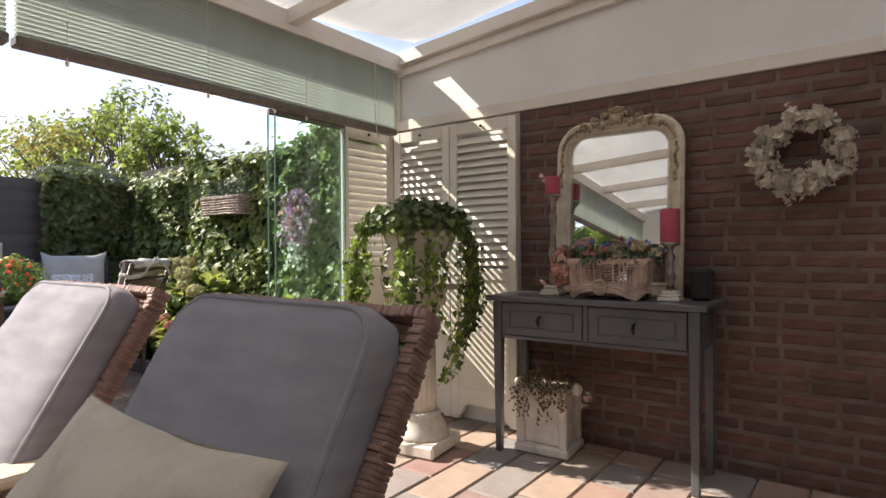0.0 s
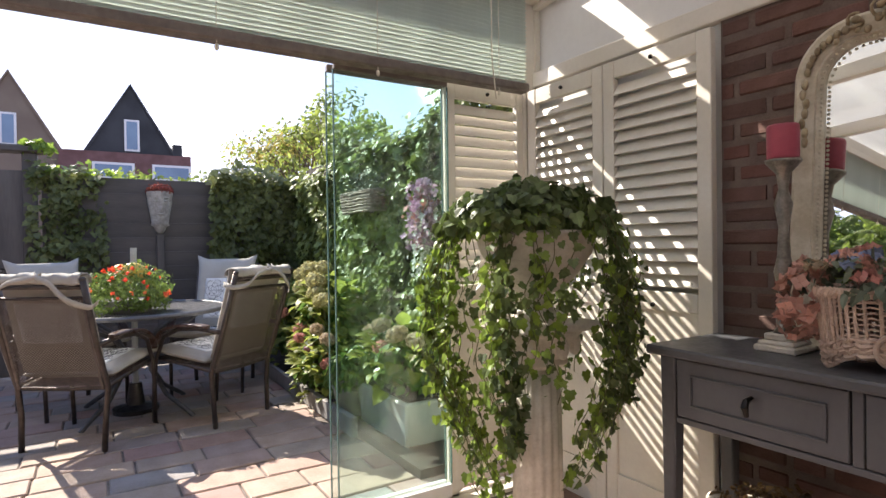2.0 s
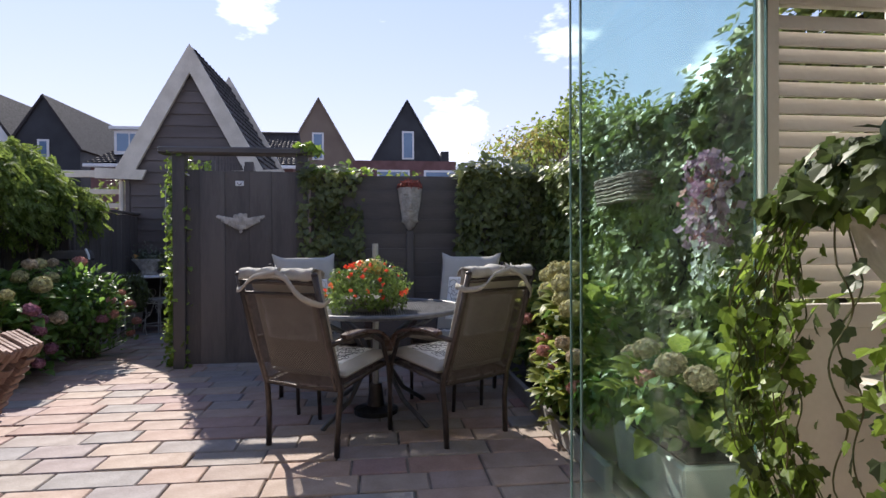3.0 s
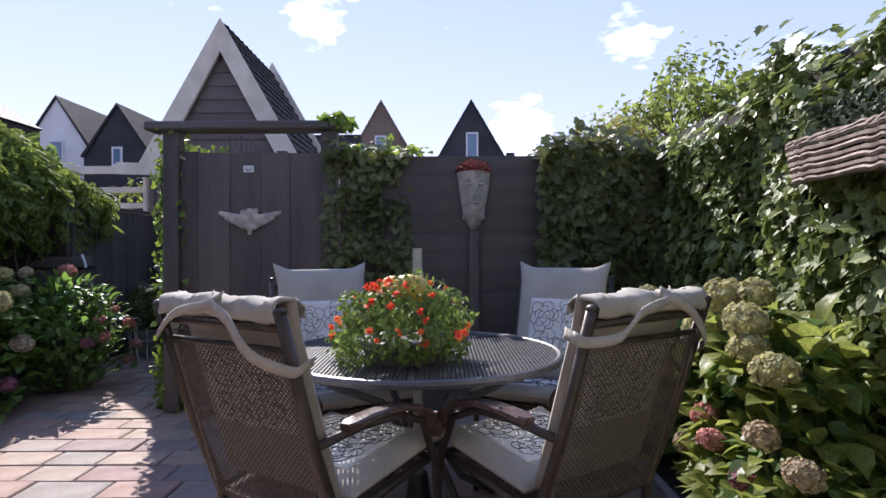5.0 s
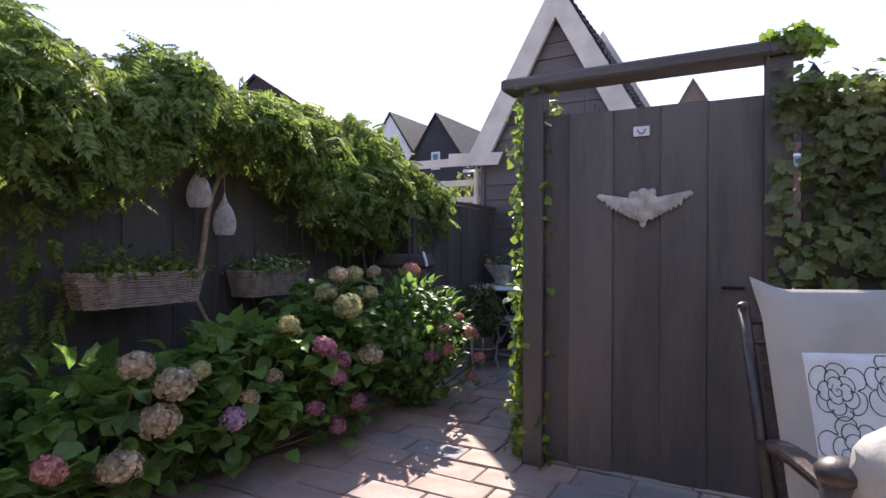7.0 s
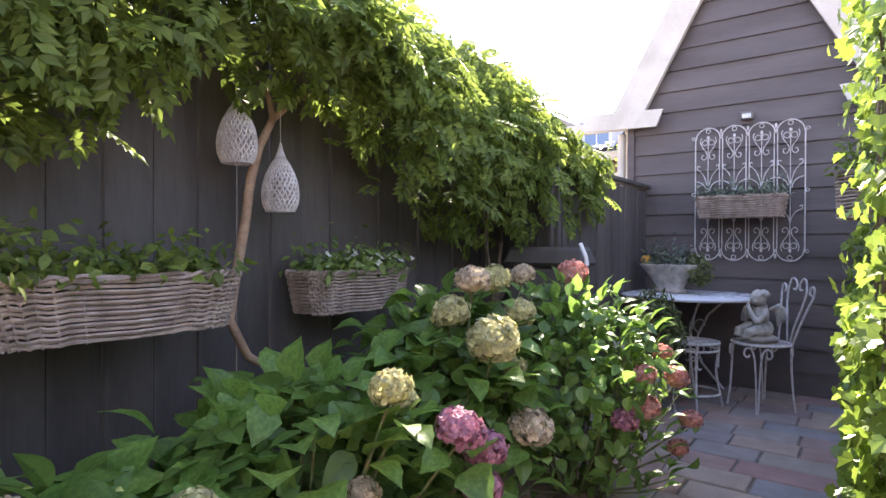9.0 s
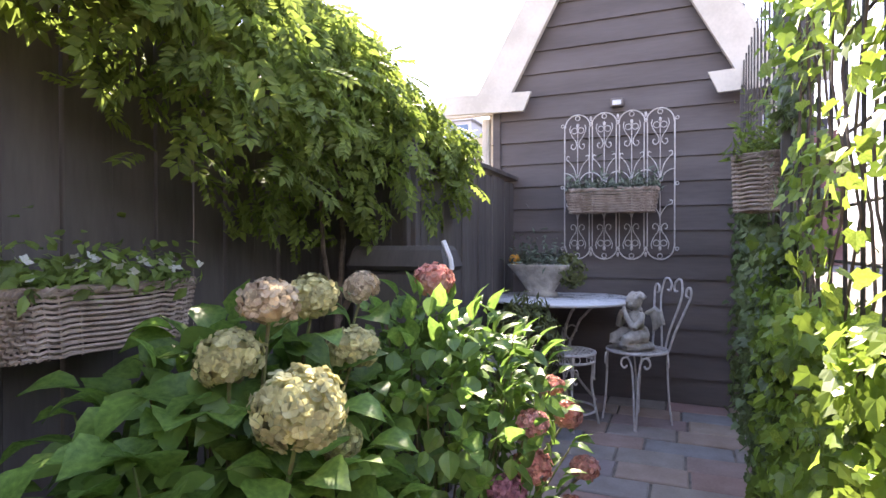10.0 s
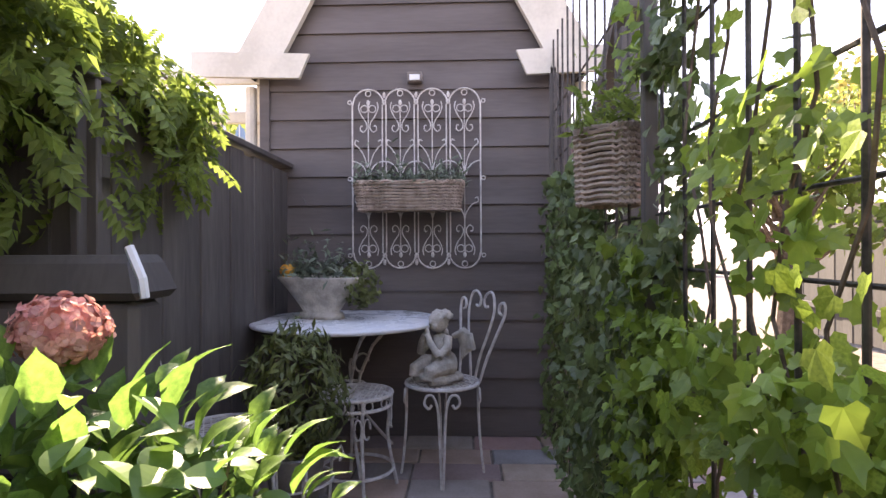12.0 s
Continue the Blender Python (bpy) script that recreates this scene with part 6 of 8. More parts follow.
leaves("ivy_on_post", np.c_[RNG.normal(-5.09, 0.05, n), py, pz], np.tile([0.7, -0.3, 0.5], (n, 1)), 0.05, IVY, L_IVYLIGHT, None, "ivy in the sunlit leaf colour climbing the gate post", 0.6, 0.5, "stuff", "ivy")

# ---- trees beyond the hedge ----
def tree(at, h, r, mats, seed, n=1500, size=0.13):
    ob = thing("tree", "leafy garden tree behind the hedge, green turning yellow", "tree", (*at, 0), group="trees behind the hedge")
    bm = bmesh.new()
    tube(bm, [(0, 0, 0), (0.04, 0.02, h * 0.25), (0.0, 0.05, h * 0.5), (0.05, 0, h * 0.8)], [0.10, 0.08, 0.06, 0.02], 8)
    tips = []
    g = np.random.default_rng(seed)
    for k in range(16):
        q, z0 = g.uniform(0, 6.28), h * g.uniform(0.3, 0.75)
        e = np.array((r * g.uniform(0.5, 1.0) * math.cos(q), r * g.uniform(0.5, 1.0) * math.sin(q), min(h * 1.0, z0 + h * g.uniform(0.15, 0.4))))
        tube(bm, [(0, 0, z0), tuple(e * np.array([0.5, 0.5, 0]) + np.array([0, 0, (z0 + e[2]) / 2 - 0.05])), tuple(e)], [0.035, 0.022, 0.008], 6)
        tips.append(e)
    for k in range(14):
        e = np.array((g.normal(0, r * 0.45), g.normal(0, r * 0.45), h * g.uniform(0.85, 1.08)))
        tube(bm, [(e[0] * 0.3, e[1] * 0.3, h * 0.6), tuple(e)], [0.02, 0.005], 5)
        tips.append(e)
    part("trunk", bm, M_BARK, ob)
    for m, share in mats:
        c = np.array(tips)[g.integers(0, len(tips), int(n * share))]
        p = c + g.normal(0, 1, c.shape) * np.array([0.26, 0.26, 0.24]) * r * 0.55
        leaves("crown", p, p - np.array([0, 0, h * 0.6]), size, BLADE, m, ob, "", 0.8, 0.3)
    return ob


tree((-8.8, 7.5), 3.3, 0.7, ((L_TREE, 1.0),), 1)
tree((-10.8, 7.6), 4.0, 1.0, ((L_TREE, 1.0),), 2)
tree((-12.6, 7.6), 3.9, 1.2, ((L_TREEY, 0.7), (L_TREE, 0.3)), 3)
tree((-14.8, 7.6), 3.9, 1.5, ((L_TREE, 0.7), (L_TREEY, 0.3)), 4)
tree((-17.5, 8.5), 4.4, 1.6, ((L_TREE, 1.0),), 8, 1800, 0.16)
tree((-11.0, 4.3), 2.3, 1.0, ((L_VINE, 1.0),), 9, 2600, 0.13)

# ---- hydrangeas ----
BROAD = blade(7, 0.74, 0.22, 0.22)


def serrated(n=7, width=0.62, material=None):
    v, f = [], []
    for i in range(n + 1):
        t = i / n
        w = width * 0.5 * math.sin(math.pi * min(1, t ** 0.82)) * (1 + (0.07 if i % 2 else -0.05)) if 0 < t < 1 else 0.004
        z = 0.09 * math.sin(math.pi * t) - 0.17 * t * t
        v += [(-w, t - 0.03, z + 0.30 * w), (-w * 0.5, t, z + 0.11 * w + 0.012 * (i % 2)), (0, t, z), (w * 0.5, t, z + 0.11 * w + 0.012 * (i % 2)), (w, t - 0.03, z + 0.30 * w)]
    for i in range(n):
        for j in range(4):
            a = 5 * i + j
            f.append((a, a + 1, a + 6, a + 5))
    me = bpy.data.meshes.new("leaf")
    me.from_pydata(v, [], f)
    me.materials.append(material or L_HYD)
    me.shade_smooth()
    return me


LEAF_MESHES = [serrated(7, w) for w in (0.72, 0.80, 0.88)]
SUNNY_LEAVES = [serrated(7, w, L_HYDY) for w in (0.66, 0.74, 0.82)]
SLENDER_LEAVES = [serrated(7, w) for w in (0.44, 0.48, 0.54)]


def head_mesh(name, material, seed, n=270):
    g = np.random.default_rng(seed)
    d = g.normal(0, 1, (n * 2, 3))
    d /= np.linalg.norm(d, axis=1, keepdims=True)
    d = d[d[:, 2] > -0.75][:n]
    v0, f0 = hydrangea_floret()
    vv, ff = [], []
    for i, q in enumerate(d):
        p = q * np.array([1, 1, 0.8]) * g.uniform(0.82, 1.02)
        nz = q + g.normal(0, 0.25, 3)
        nz /= np.linalg.norm(nz)
        tx = np.cross(nz, g.normal(0, 1, 3))
        tx /= np.linalg.norm(tx)
        ty = np.cross(nz, tx)
        s = g.uniform(0.19, 0.28)
        for a in v0:
            vv.append(tuple(p + (tx * a[0] + ty * a[1] + nz * a[2]) * s))
        ff += [tuple(i * len(v0) + j for j in k) for k in f0]
    bm = bmesh.new()
    bmesh.ops.create_icosphere(bm, subdivisions=2, radius=0.66)
    bm.verts.ensure_lookup_table()
    o = len(vv)
    vv += [tuple(v.co * 1.0) for v in bm.verts]
    ff += [tuple(o + v.index for v in f.verts) for f in bm.faces]
    bm.free()
    me = bpy.data.meshes.new(name)
    me.from_pydata(vv, [], ff)
    me.materials.append(material)
    return me


HEADS = {k: [head_mesh("flower_head", m, 10 * i + j) for j in range(2)] for i, (k, m) in enumerate((("green", P_GREEN), ("cream", P_CREAM), ("pink", P_PINK), ("magenta", P_MAGENTA), ("lilac", P_LILAC)))}


def hydrangea(label, base, radii, n, heads, size=0.13, seed=0, slender=False):
    """A bush: stems, large leaves, flower heads given as (x, y, z, r, colour) in the world."""
    face = 1 if base[1] < 2 else -1
    ob = thing("hydrangea", label, "hydrangea", base, group="hydrangeas")
    g = np.random.default_rng(seed)
    b = Vector(base)
    bm = bmesh.new()
    spots = []
    for k in range(n):
        d = g.normal(0, 1, 3)
        d /= np.linalg.norm(d)
        if d[2] < -0.35:
            d[2] = -d[2]
        rr = g.uniform(0.45, 1.0) ** 0.7
        p = Vector((d[0] * radii[0] * rr, d[1] * radii[1] * rr, radii[2] * 0.5 + d[2] * radii[2] * 0.5 * rr))
        if k % 4 == 0:
            q = g.uniform(0, 6.283)
            d = np.array((math.cos(q), math.sin(q), 0.2))
            p = Vector((d[0] * radii[0] * g.uniform(0.7, 0.95), d[1] * radii[1] * g.uniform(0.7, 0.95), radii[2] * g.uniform(0.06, 0.5)))
        spots.append((p, Vector((d[0] * 0.6, d[1] * 0.6, abs(d[2]) * 0.5 + 0.85)).normalized()))
    for x, y, z, r, c in heads:
        p = Vector((x, y, z)) - b
        tube(bm, [(p.x * 0.15, p.y * 0.15, 0), (p.x * 0.6, p.y * 0.6, p.z * 0.5), (p.x, p.y, p.z - r * 0.4)], [0.007, 0.006, 0.004], 5)
        for j in range(6):
            q = j * 1.047 + g.uniform(-0.2, 0.2)
            spots.append((p + Vector((0.05 * math.cos(q), 0.05 * math.sin(q), -r * 0.9 - 0.03 * (j % 2))), Vector((math.cos(q), math.sin(q), 0.7)).normalized()))
    for p, nr in spots[:n:9]:
        tube(bm, [(p.x * 0.2, p.y * 0.2, 0), (p.x * 0.75, p.y * 0.75, p.z * 0.6), tuple(p)], [0.005, 0.004, 0.0025], 5)
    part("stem", bm, M_STEM, ob)["kind"] = "stuff"
    c, dirs = shell(int(n * 2.6), (0, 0, radii[2] * 0.48), (radii[0] * 0.82, radii[1] * 0.82, radii[2] * 0.45), -1, seed, 0.15, 0.5)
    leaves("inner_foliage", c, dirs * np.array([0.7, 0.7, 0.3]) + np.array([0, 0, 0.6]), size * 0.8, BROAD, L_HYDR, ob, "", 0.35, 0.3)
    for i, (p, nr) in enumerate(spots):
        if any((p - (Vector(h[:3]) - b)).length < h[3] * 1.5 and p.z > h[2] - b.z - h[3] * 0.6 for h in heads):
            continue
        if any(abs(p.x + b.x - h[0]) < h[3] and 0 < (p.y + b.y - h[1]) * face < 0.3 and abs(p.z + b.z - h[2]) < h[3] * 1.1 for h in heads):
            continue
        out = Vector((nr.x, nr.y, (0.35 if slender else 0.15) + g.uniform(-0.35, 0.35))).normalized()
        if out.length < 0.1:
            out = Vector((1, 0, 0))
        side = out.cross(nr).normalized()
        up = side.cross(out).normalized()
        m = Matrix((side, out, up)).transposed().to_4x4()
        sc = size * g.uniform(0.7, 1.25)
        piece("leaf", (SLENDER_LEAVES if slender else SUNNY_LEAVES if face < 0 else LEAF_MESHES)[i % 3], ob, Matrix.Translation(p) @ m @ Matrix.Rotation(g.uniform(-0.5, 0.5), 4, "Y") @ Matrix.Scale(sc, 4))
    for i, (x, y, z, r, c) in enumerate(heads):
        piece("flower_head", HEADS[c][i % 2], ob, Matrix.Translation(Vector((x, y, z)) - b) @ pose(0, 0, 0, g.uniform(-25, 25), g.uniform(-25, 25), g.uniform(0, 360)) @ Matrix.Scale(r, 4))
    return ob


BED = "lush hydrangea with large leaves and faded green flower heads"
hydrangea(BED, (-5.0, 0.12, 0.02), (0.42, 0.40, 0.92), 300, [(-4.836, 0.46, 0.805, 0.088, "green"), (-4.915, 0.325, 0.985, 0.062, "cream"), (-5.166, 0.367, 0.85, 0.066, "green"), (-4.86, 0.27, 0.875, 0.07, "green"),
          (-5.08, 0.313, 0.985, 0.06, "green"), (-4.98, 0.52, 0.50, 0.075, "cream"), (-5.0, 0.444, 0.686, 0.045, "green"), (-5.32, 0.3, 0.99, 0.05, "cream")], 0.112, 1)
hydrangea("hydrangea with sunlit leaves and pink flower heads", (-5.66, 0.37, 0.02), (0.44, 0.45, 0.95), 430, [(-5.765, 0.32, 0.985, 0.07, "pink"), (-5.55, 0.72, 0.60, 0.045, "pink"), (-5.95, 0.74, 0.52, 0.055, "pink"),
          (-5.62, 0.70, 0.45, 0.06, "pink"), (-5.5, 0.66, 0.42, 0.055, "magenta"), (-5.95, 0.8, 0.34, 0.05, "pink"), (-5.75, 0.73, 0.66, 0.04, "pink"), (-5.9, 0.76, 0.22, 0.045, "pink")], 0.08, 2, True)
hydrangea("hydrangea with green and magenta flower heads", (-4.28, 0.14, 0.02), (0.46, 0.40, 0.74), 290, [(-4.3, 0.5, 0.76, 0.055, "green"), (-4.51, 0.56, 0.62, 0.068, "magenta"), (-4.39, 0.46, 0.71, 0.04, "green"), (-4.28, 0.42, 0.49, 0.05, "cream"),
          (-4.66, 0.54, 0.52, 0.066, "magenta"), (-4.6, 0.57, 0.44, 0.06, "magenta"), (-4.02, 0.42, 0.34, 0.065, "lilac"), (-4.12, 0.42, 0.42, 0.05, "cream"), (-4.83, 0.54, 0.25, 0.055, "magenta"), (-4.64, 0.54, 0.16, 0.055, "magenta"), (-4.45, 0.55, 0.3, 0.05, "magenta")], 0.115, 3)
hydrangea(BED, (-3.55, 0.12, 0.02), (0.46, 0.38, 0.66), 270, [(-3.54, 0.42, 0.68, 0.07, "cream"), (-3.71, 0.42, 0.57, 0.085, "cream"), (-3.62, 0.44, 0.44, 0.085, "cream"), (-3.46, 0.44, 0.3, 0.085, "cream"), (-3.21, 0.44, 0.38, 0.06, "pink"), (-3.85, 0.4, 0.6, 0.05, "green")], 0.115, 4)
hydrangea(BED, (-2.85, 0.1, 0.02), (0.42, 0.34, 0.60), 150, [(-2.97, 0.42, 0.5, 0.075, "cream"), (-2.75, 0.4, 0.4, 0.07, "pink")], 0.115, 5)
hydrangea("tall hydrangea with pale green flower heads in the sunny bed", (-3.15, 4.78, 0.05), (0.44, 0.34, 0.86), 250, [(-3.3, 4.62, 0.95, 0.085, "green"), (-3.5, 4.62, 0.80, 0.08, "green"), (-3.05, 4.58, 0.88, 0.08, "green"), (-3.0, 4.56, 0.79, 0.07, "green"), (-2.84, 4.56, 0.74, 0.075, "green"), (-3.2, 4.7, 0.97, 0.07, "green"), (-3.62, 4.66, 0.9, 0.075, "green")], 0.12, 6)
hydrangea("hydrangea with yellow-green leaves and pale heads by the hedge", (-3.85, 4.72, 0.05), (0.38, 0.28, 0.86), 200, [(-3.82, 4.5, 0.90, 0.075, "green"), (-3.68, 4.48, 0.80, 0.07, "green"), (-3.98, 4.5, 0.74, 0.06, "cream"), (-3.66, 4.5, 0.58, 0.055, "pink")], 0.10, 9)
hydrangea("low hydrangea with rusty pink flower heads in the sunny bed", (-2.85, 4.62, 0.05), (0.46, 0.27, 0.52), 270, [(-3.2, 4.5, 0.5, 0.055, "pink"), (-2.81, 4.5, 0.54, 0.055, "cream"), (-3.3, 4.48, 0.36, 0.06, "cream"), (-2.81, 4.44, 0.40, 0.045, "magenta"), (-2.6, 4.5, 0.5, 0.055, "cream"), (-3.05, 4.45, 0.45, 0.05, "pink"), (-2.55, 4.48, 0.34, 0.05, "pink")], 0.09, 7)
hydrangea("potted hydrangea with greenish pink flower heads", (-1.85, 4.72, 0.28), (0.36, 0.28, 0.42), 190, [(-1.95, 4.6, 0.66, 0.06, "cream"), (-1.7, 4.58, 0.64, 0.065, "cream"), (-1.55, 4.62, 0.62, 0.06, "cream"), (-2.12, 4.62, 0.6, 0.06, "cream"), (-1.85, 4.55, 0.55, 0.05, "pink")], 0.10, 8)
pot = thing("planter_box", "pale zinc planter box by the glass doors", "planter", (-1.85, 4.72, 0))
bm = bmesh.new()
box(bm, -0.33, -0.19, 0, 0.33, 0.19, 0.29, 0.01)
for v in bm.verts:
    v.co.x *= 0.88 + 0.12 * v.co.z / 0.29
    v.co.y *= 0.88 + 0.12 * v.co.z / 0.29
part("body", bm, M_ZINC, pot)
part("soil", boxed(-0.3, -0.16, 0.2905, 0.3, 0.16, 0.30), M_SOIL, pot)
pot = thing("flower_pot", "grey round pot at the edge of the bed", "planter", (-2.35, 4.62, 0))
bm = bmesh.new()
lathe(bm, [(0.12, 0), (0.17, 0.2), (0.18, 0.22), (0.16, 0.22), (0.15, 0.18)], 24)
part("pot", bm, M_TERRA, pot, smooth=True)
p, d = shell(420, (-2.35, 4.6, 0.3), (0.24, 0.2, 0.16), -0.3, 6)
leaves("plant", p - np.array([-2.35, 4.62, 0]), d, 0.06, BLADE, L_HYDR, pot)
# beds
for nm, d in (("bed_edge_right", (-4.9, 4.42, 0, -2.0, 4.46, 0.12)), ("bed_edge_left", (-6.4, 0.06, 0, -1.4, 0.11, 0.09))):
    solid(nm, boxed(*d, 0.006), M_GREYFENCE, label="weathered timber edging of the flower bed", category="edging")
for nm, d in (("soil_right", (-4.95, 4.465, -0.04, -1.25, 5.2, 0.05)), ("soil_left", (-6.55, -0.6, -0.04, -1.2, 0.055, 0.05))):
    solid(nm, boxed(*d), M_SOIL, label="dark bed soil", category="soil")

# hanging pieces on the ivy hedge
ob = thing("hedge_basket", "whitewashed wicker trough of grey heather on the hedge", "basket", (-3.02, 4.985, 1.40))
part("soil", wicker_box(ob, 0.60, 0.18, 0.16, M_WICKERG, 1.12, 44, 7, 0.25), M_SOIL, ob)
p = np.c_[RNG.uniform(-0.33, 0.33, 700), RNG.uniform(-0.08, 0.08, 700), RNG.uniform(0.14, 0.31, 700)]
leaves("heather", p, np.tile([0, -0.2, 1.0], (700, 1)) + RNG.normal(0, 0.5, (700, 3)), 0.05, SLIM, L_GREYGREEN, ob, "grey-green heather", 0.6, -0.6)
ob = thing("hanging_flowers", "column of lilac and white trailing flowers on the hedge", "flowers", (-2.0, 4.93, 1.0))
for m, n, lo, hi in ((P_LILAC, 520, 0.12, 0.55), (P_PINK, 90, 0.15, 0.5), (P_WHITE, 190, -0.06, 0.5)):
    z = RNG.uniform(lo, hi, n)
    p = np.c_[RNG.normal(0, 0.065, n), RNG.normal(0, 0.035, n), z]
    leaves("blossom", p, np.tile([0, -1, 0.3], (n, 1)), 0.04, FLORET, m, ob)
p = np.c_[RNG.normal(0, 0.08, 120), RNG.normal(0.03, 0.03, 120), RNG.uniform(-0.05, 0.55, 120)]
leaves("foliage", p, np.tile([0, -1, 0.3], (120, 1)), 0.04, BLADE, L_PETUNIA, ob)


# ---- vine, lanterns and baskets on the board fence ----
def vine():
    ob = thing("climbing_vine", "leafy climbing vine spilling over the black fence", "vine", (-3.2, -0.38, 0.03))
    o = np.array([-3.2, -0.38, 0.03])
    bm = bmesh.new()
    tube(bm, [(0, 0, 0), (0.04, 0.03, 0.5), (-0.05, 0.02, 1.0), (0.02, 0.0, 1.5), (-0.2, 0.02, 1.95)], [0.035, 0.03, 0.028, 0.024, 0.018], 8)
    tube(bm, [(-3.0, -0.02, 0), (-2.98, 0.02, 0.6), (-3.05, 0.02, 1.1), (-2.95, 0.03, 1.6), (-3.2, 0.05, 2.0)], [0.017, 0.016, 0.014, 0.012, 0.009], 8)
    tube(bm, [(-2.99, 0.01, 0.75), (-2.86, 0.04, 1.05), (-2.84, 0.03, 1.5), (-2.7, 0.02, 1.9)], [0.011, 0.01, 0.009, 0.006], 7)
    tube(bm, [(0.03, 0.02, 0.4), (0.14, 0.05, 0.9), (0.1, 0.04, 1.4), (0.2, 0.03, 1.9)], [0.016, 0.014, 0.012, 0.008], 6)
    tube(bm, [(-3.02, 0.0, 0.7), (-3.25, 0.04, 1.0), (-3.55, 0.06, 1.35)], [0.018, 0.014, 0.008], 6)
    tube(bm, [(-0.2, 0.02, 1.95), (-1.0, 0.0, 2.0), (-2.0, 0.03, 2.02), (-3.2, 0.05, 2.0), (-4.1, 0.08, 1.8)], [0.018, 0.016, 0.015, 0.012, 0.006], 6)
    part("stem", bm, M_BARK, ob)
    pts, nrm = [], []
    n = 6200
    x = RNG.uniform(-7.25, -1.15, n)
    for xi in x:
        low = float(np.interp(xi, (-7.3, -6.8, -5.6, -5.2, -4.9, -4.3, -4.0, -3.4, -1.2), (1.28, 1.18, 1.15, 1.38, 1.7, 1.72, 1.45, 1.3, 1.45))) + 0.2 * noise.noise(Vector((xi * 2.7, 1, 0)))
        high = 2.26 + 0.12 * noise.noise(Vector((xi * 2.2, 5, 0))) + 0.1 * noise.noise(Vector((xi * 7, 9, 0)))
        if xi < -6.5:
            f = max(0.0, (xi + 7.3) / 0.8)
            high = 1.60 + 0.62 * f ** 0.7
        t = RNG.beta(1.7, 1.05)
        z = low + (high - low) * t
        y = -0.54 + 0.56 * math.sin(math.pi * min(1, 0.12 + t * 0.86)) * RNG.random() ** 0.6 * (1 + 0.35 * noise.noise(Vector((xi * 3, z * 3, 4))))
        pts.append((xi, y, z))
        nrm.append((0, 0.6, 0.7))
    for cx, cz, wide, tall, m in ((-2.95, 1.25, 0.14, 0.22, 26), (-3.05, 0.9, 0.10, 0.12, 12), (-3.55, 1.2, 0.12, 0.28, 40), (-3.5, 0.66, 0.12, 0.2, 26), (-3.0, 0.55, 0.06, 0.06, 5)):
        pts += list(np.c_[cx + wide * np.clip(RNG.normal(0, 1, m), -1.5, 1.5), -0.45 + RNG.uniform(0, 0.16, m), cz + tall * np.clip(RNG.normal(0, 1, m), -1.4, 1.6)])
        nrm += [(0, 1, 0.4)] * m
    pts += list(np.c_[RNG.normal(-6.72, 0.2, 150), RNG.uniform(-0.4, 0.04, 150), RNG.normal(1.56, 0.15, 150)])
    nrm += [(0.3, 0.6, 0.6)] * 150
    P, N = np.array(pts), np.array(nrm)
    leaves("foliage", P - o, N, 0.125, PINNATE, L_VINE, ob, "fresh green feathered leaves", 0.55, 0.55)
    return ob


vine()


def lantern(at, label):
    ob = thing("hanging_lantern", label, "lantern", at, group="pierced lanterns")
    prof = [(0.052, 0.0), (0.066, 0.03), (0.07, 0.07), (0.066, 0.11), (0.052, 0.15), (0.034, 0.185), (0.02, 0.205)]
    bm = bmesh.new()
    N = 22
    ring = []
    for k in range(13):
        z = 0.205 * k / 12
        r = float(np.interp(z, [q[1] for q in prof], [q[0] for q in prof]))
        ring.append((r, z))
    for k in range(12):
        for j in range(N):
            q0 = 2 * math.pi * (j + 0.5 * (k % 2)) / N
            q1 = 2 * math.pi * (j + 0.5 * (k % 2) + 0.5) / N
            (r0, z0), (r1, z1) = ring[k], ring[k + 1]
            qm = 2 * math.pi * (j + 0.5 * (k % 2) - 0.5) / N
            wob = RNG.uniform(-0.09, 0.09)
            tube(bm, [(r0 * math.cos(q0), r0 * math.sin(q0), z0), (r1 * math.cos(q1 + wob), r1 * math.sin(q1 + wob), z1)], 0.0042, 5)
            tube(bm, [(r0 * math.cos(q0), r0 * math.sin(q0), z0), (r1 * math.cos(qm + wob), r1 * math.sin(qm + wob), z1)], 0.0042, 5)
    part("pierced_shell", bm, M_WIRE, ob, "white pierced drop-shaped shell")["kind"] = "stuff"
    bm = bmesh.new()
    lathe(bm, [(0.026, 0.2), (0.02, 0.215), (0.011, 0.24), (0.006, 0.262), (0.002, 0.27)], 16)
    part("cap", bm, M_WIRE, ob, smooth=True)
    bm = bmesh.new()
    tube(bm, [(0.053 * math.cos(q), 0.053 * math.sin(q), 0.002) for q in (2 * math.pi * i / 24 for i in range(24))], 0.004, 5, True)
    part("bottom_ring", bm, M_WIRE, ob)
    bm = bmesh.new()
    tube(bm, [(0, 0, 0.268), (0.002, 0, 0.4)], 0.0012, 4)
    part("cord", bm, M_WIRE, ob)
    return ob


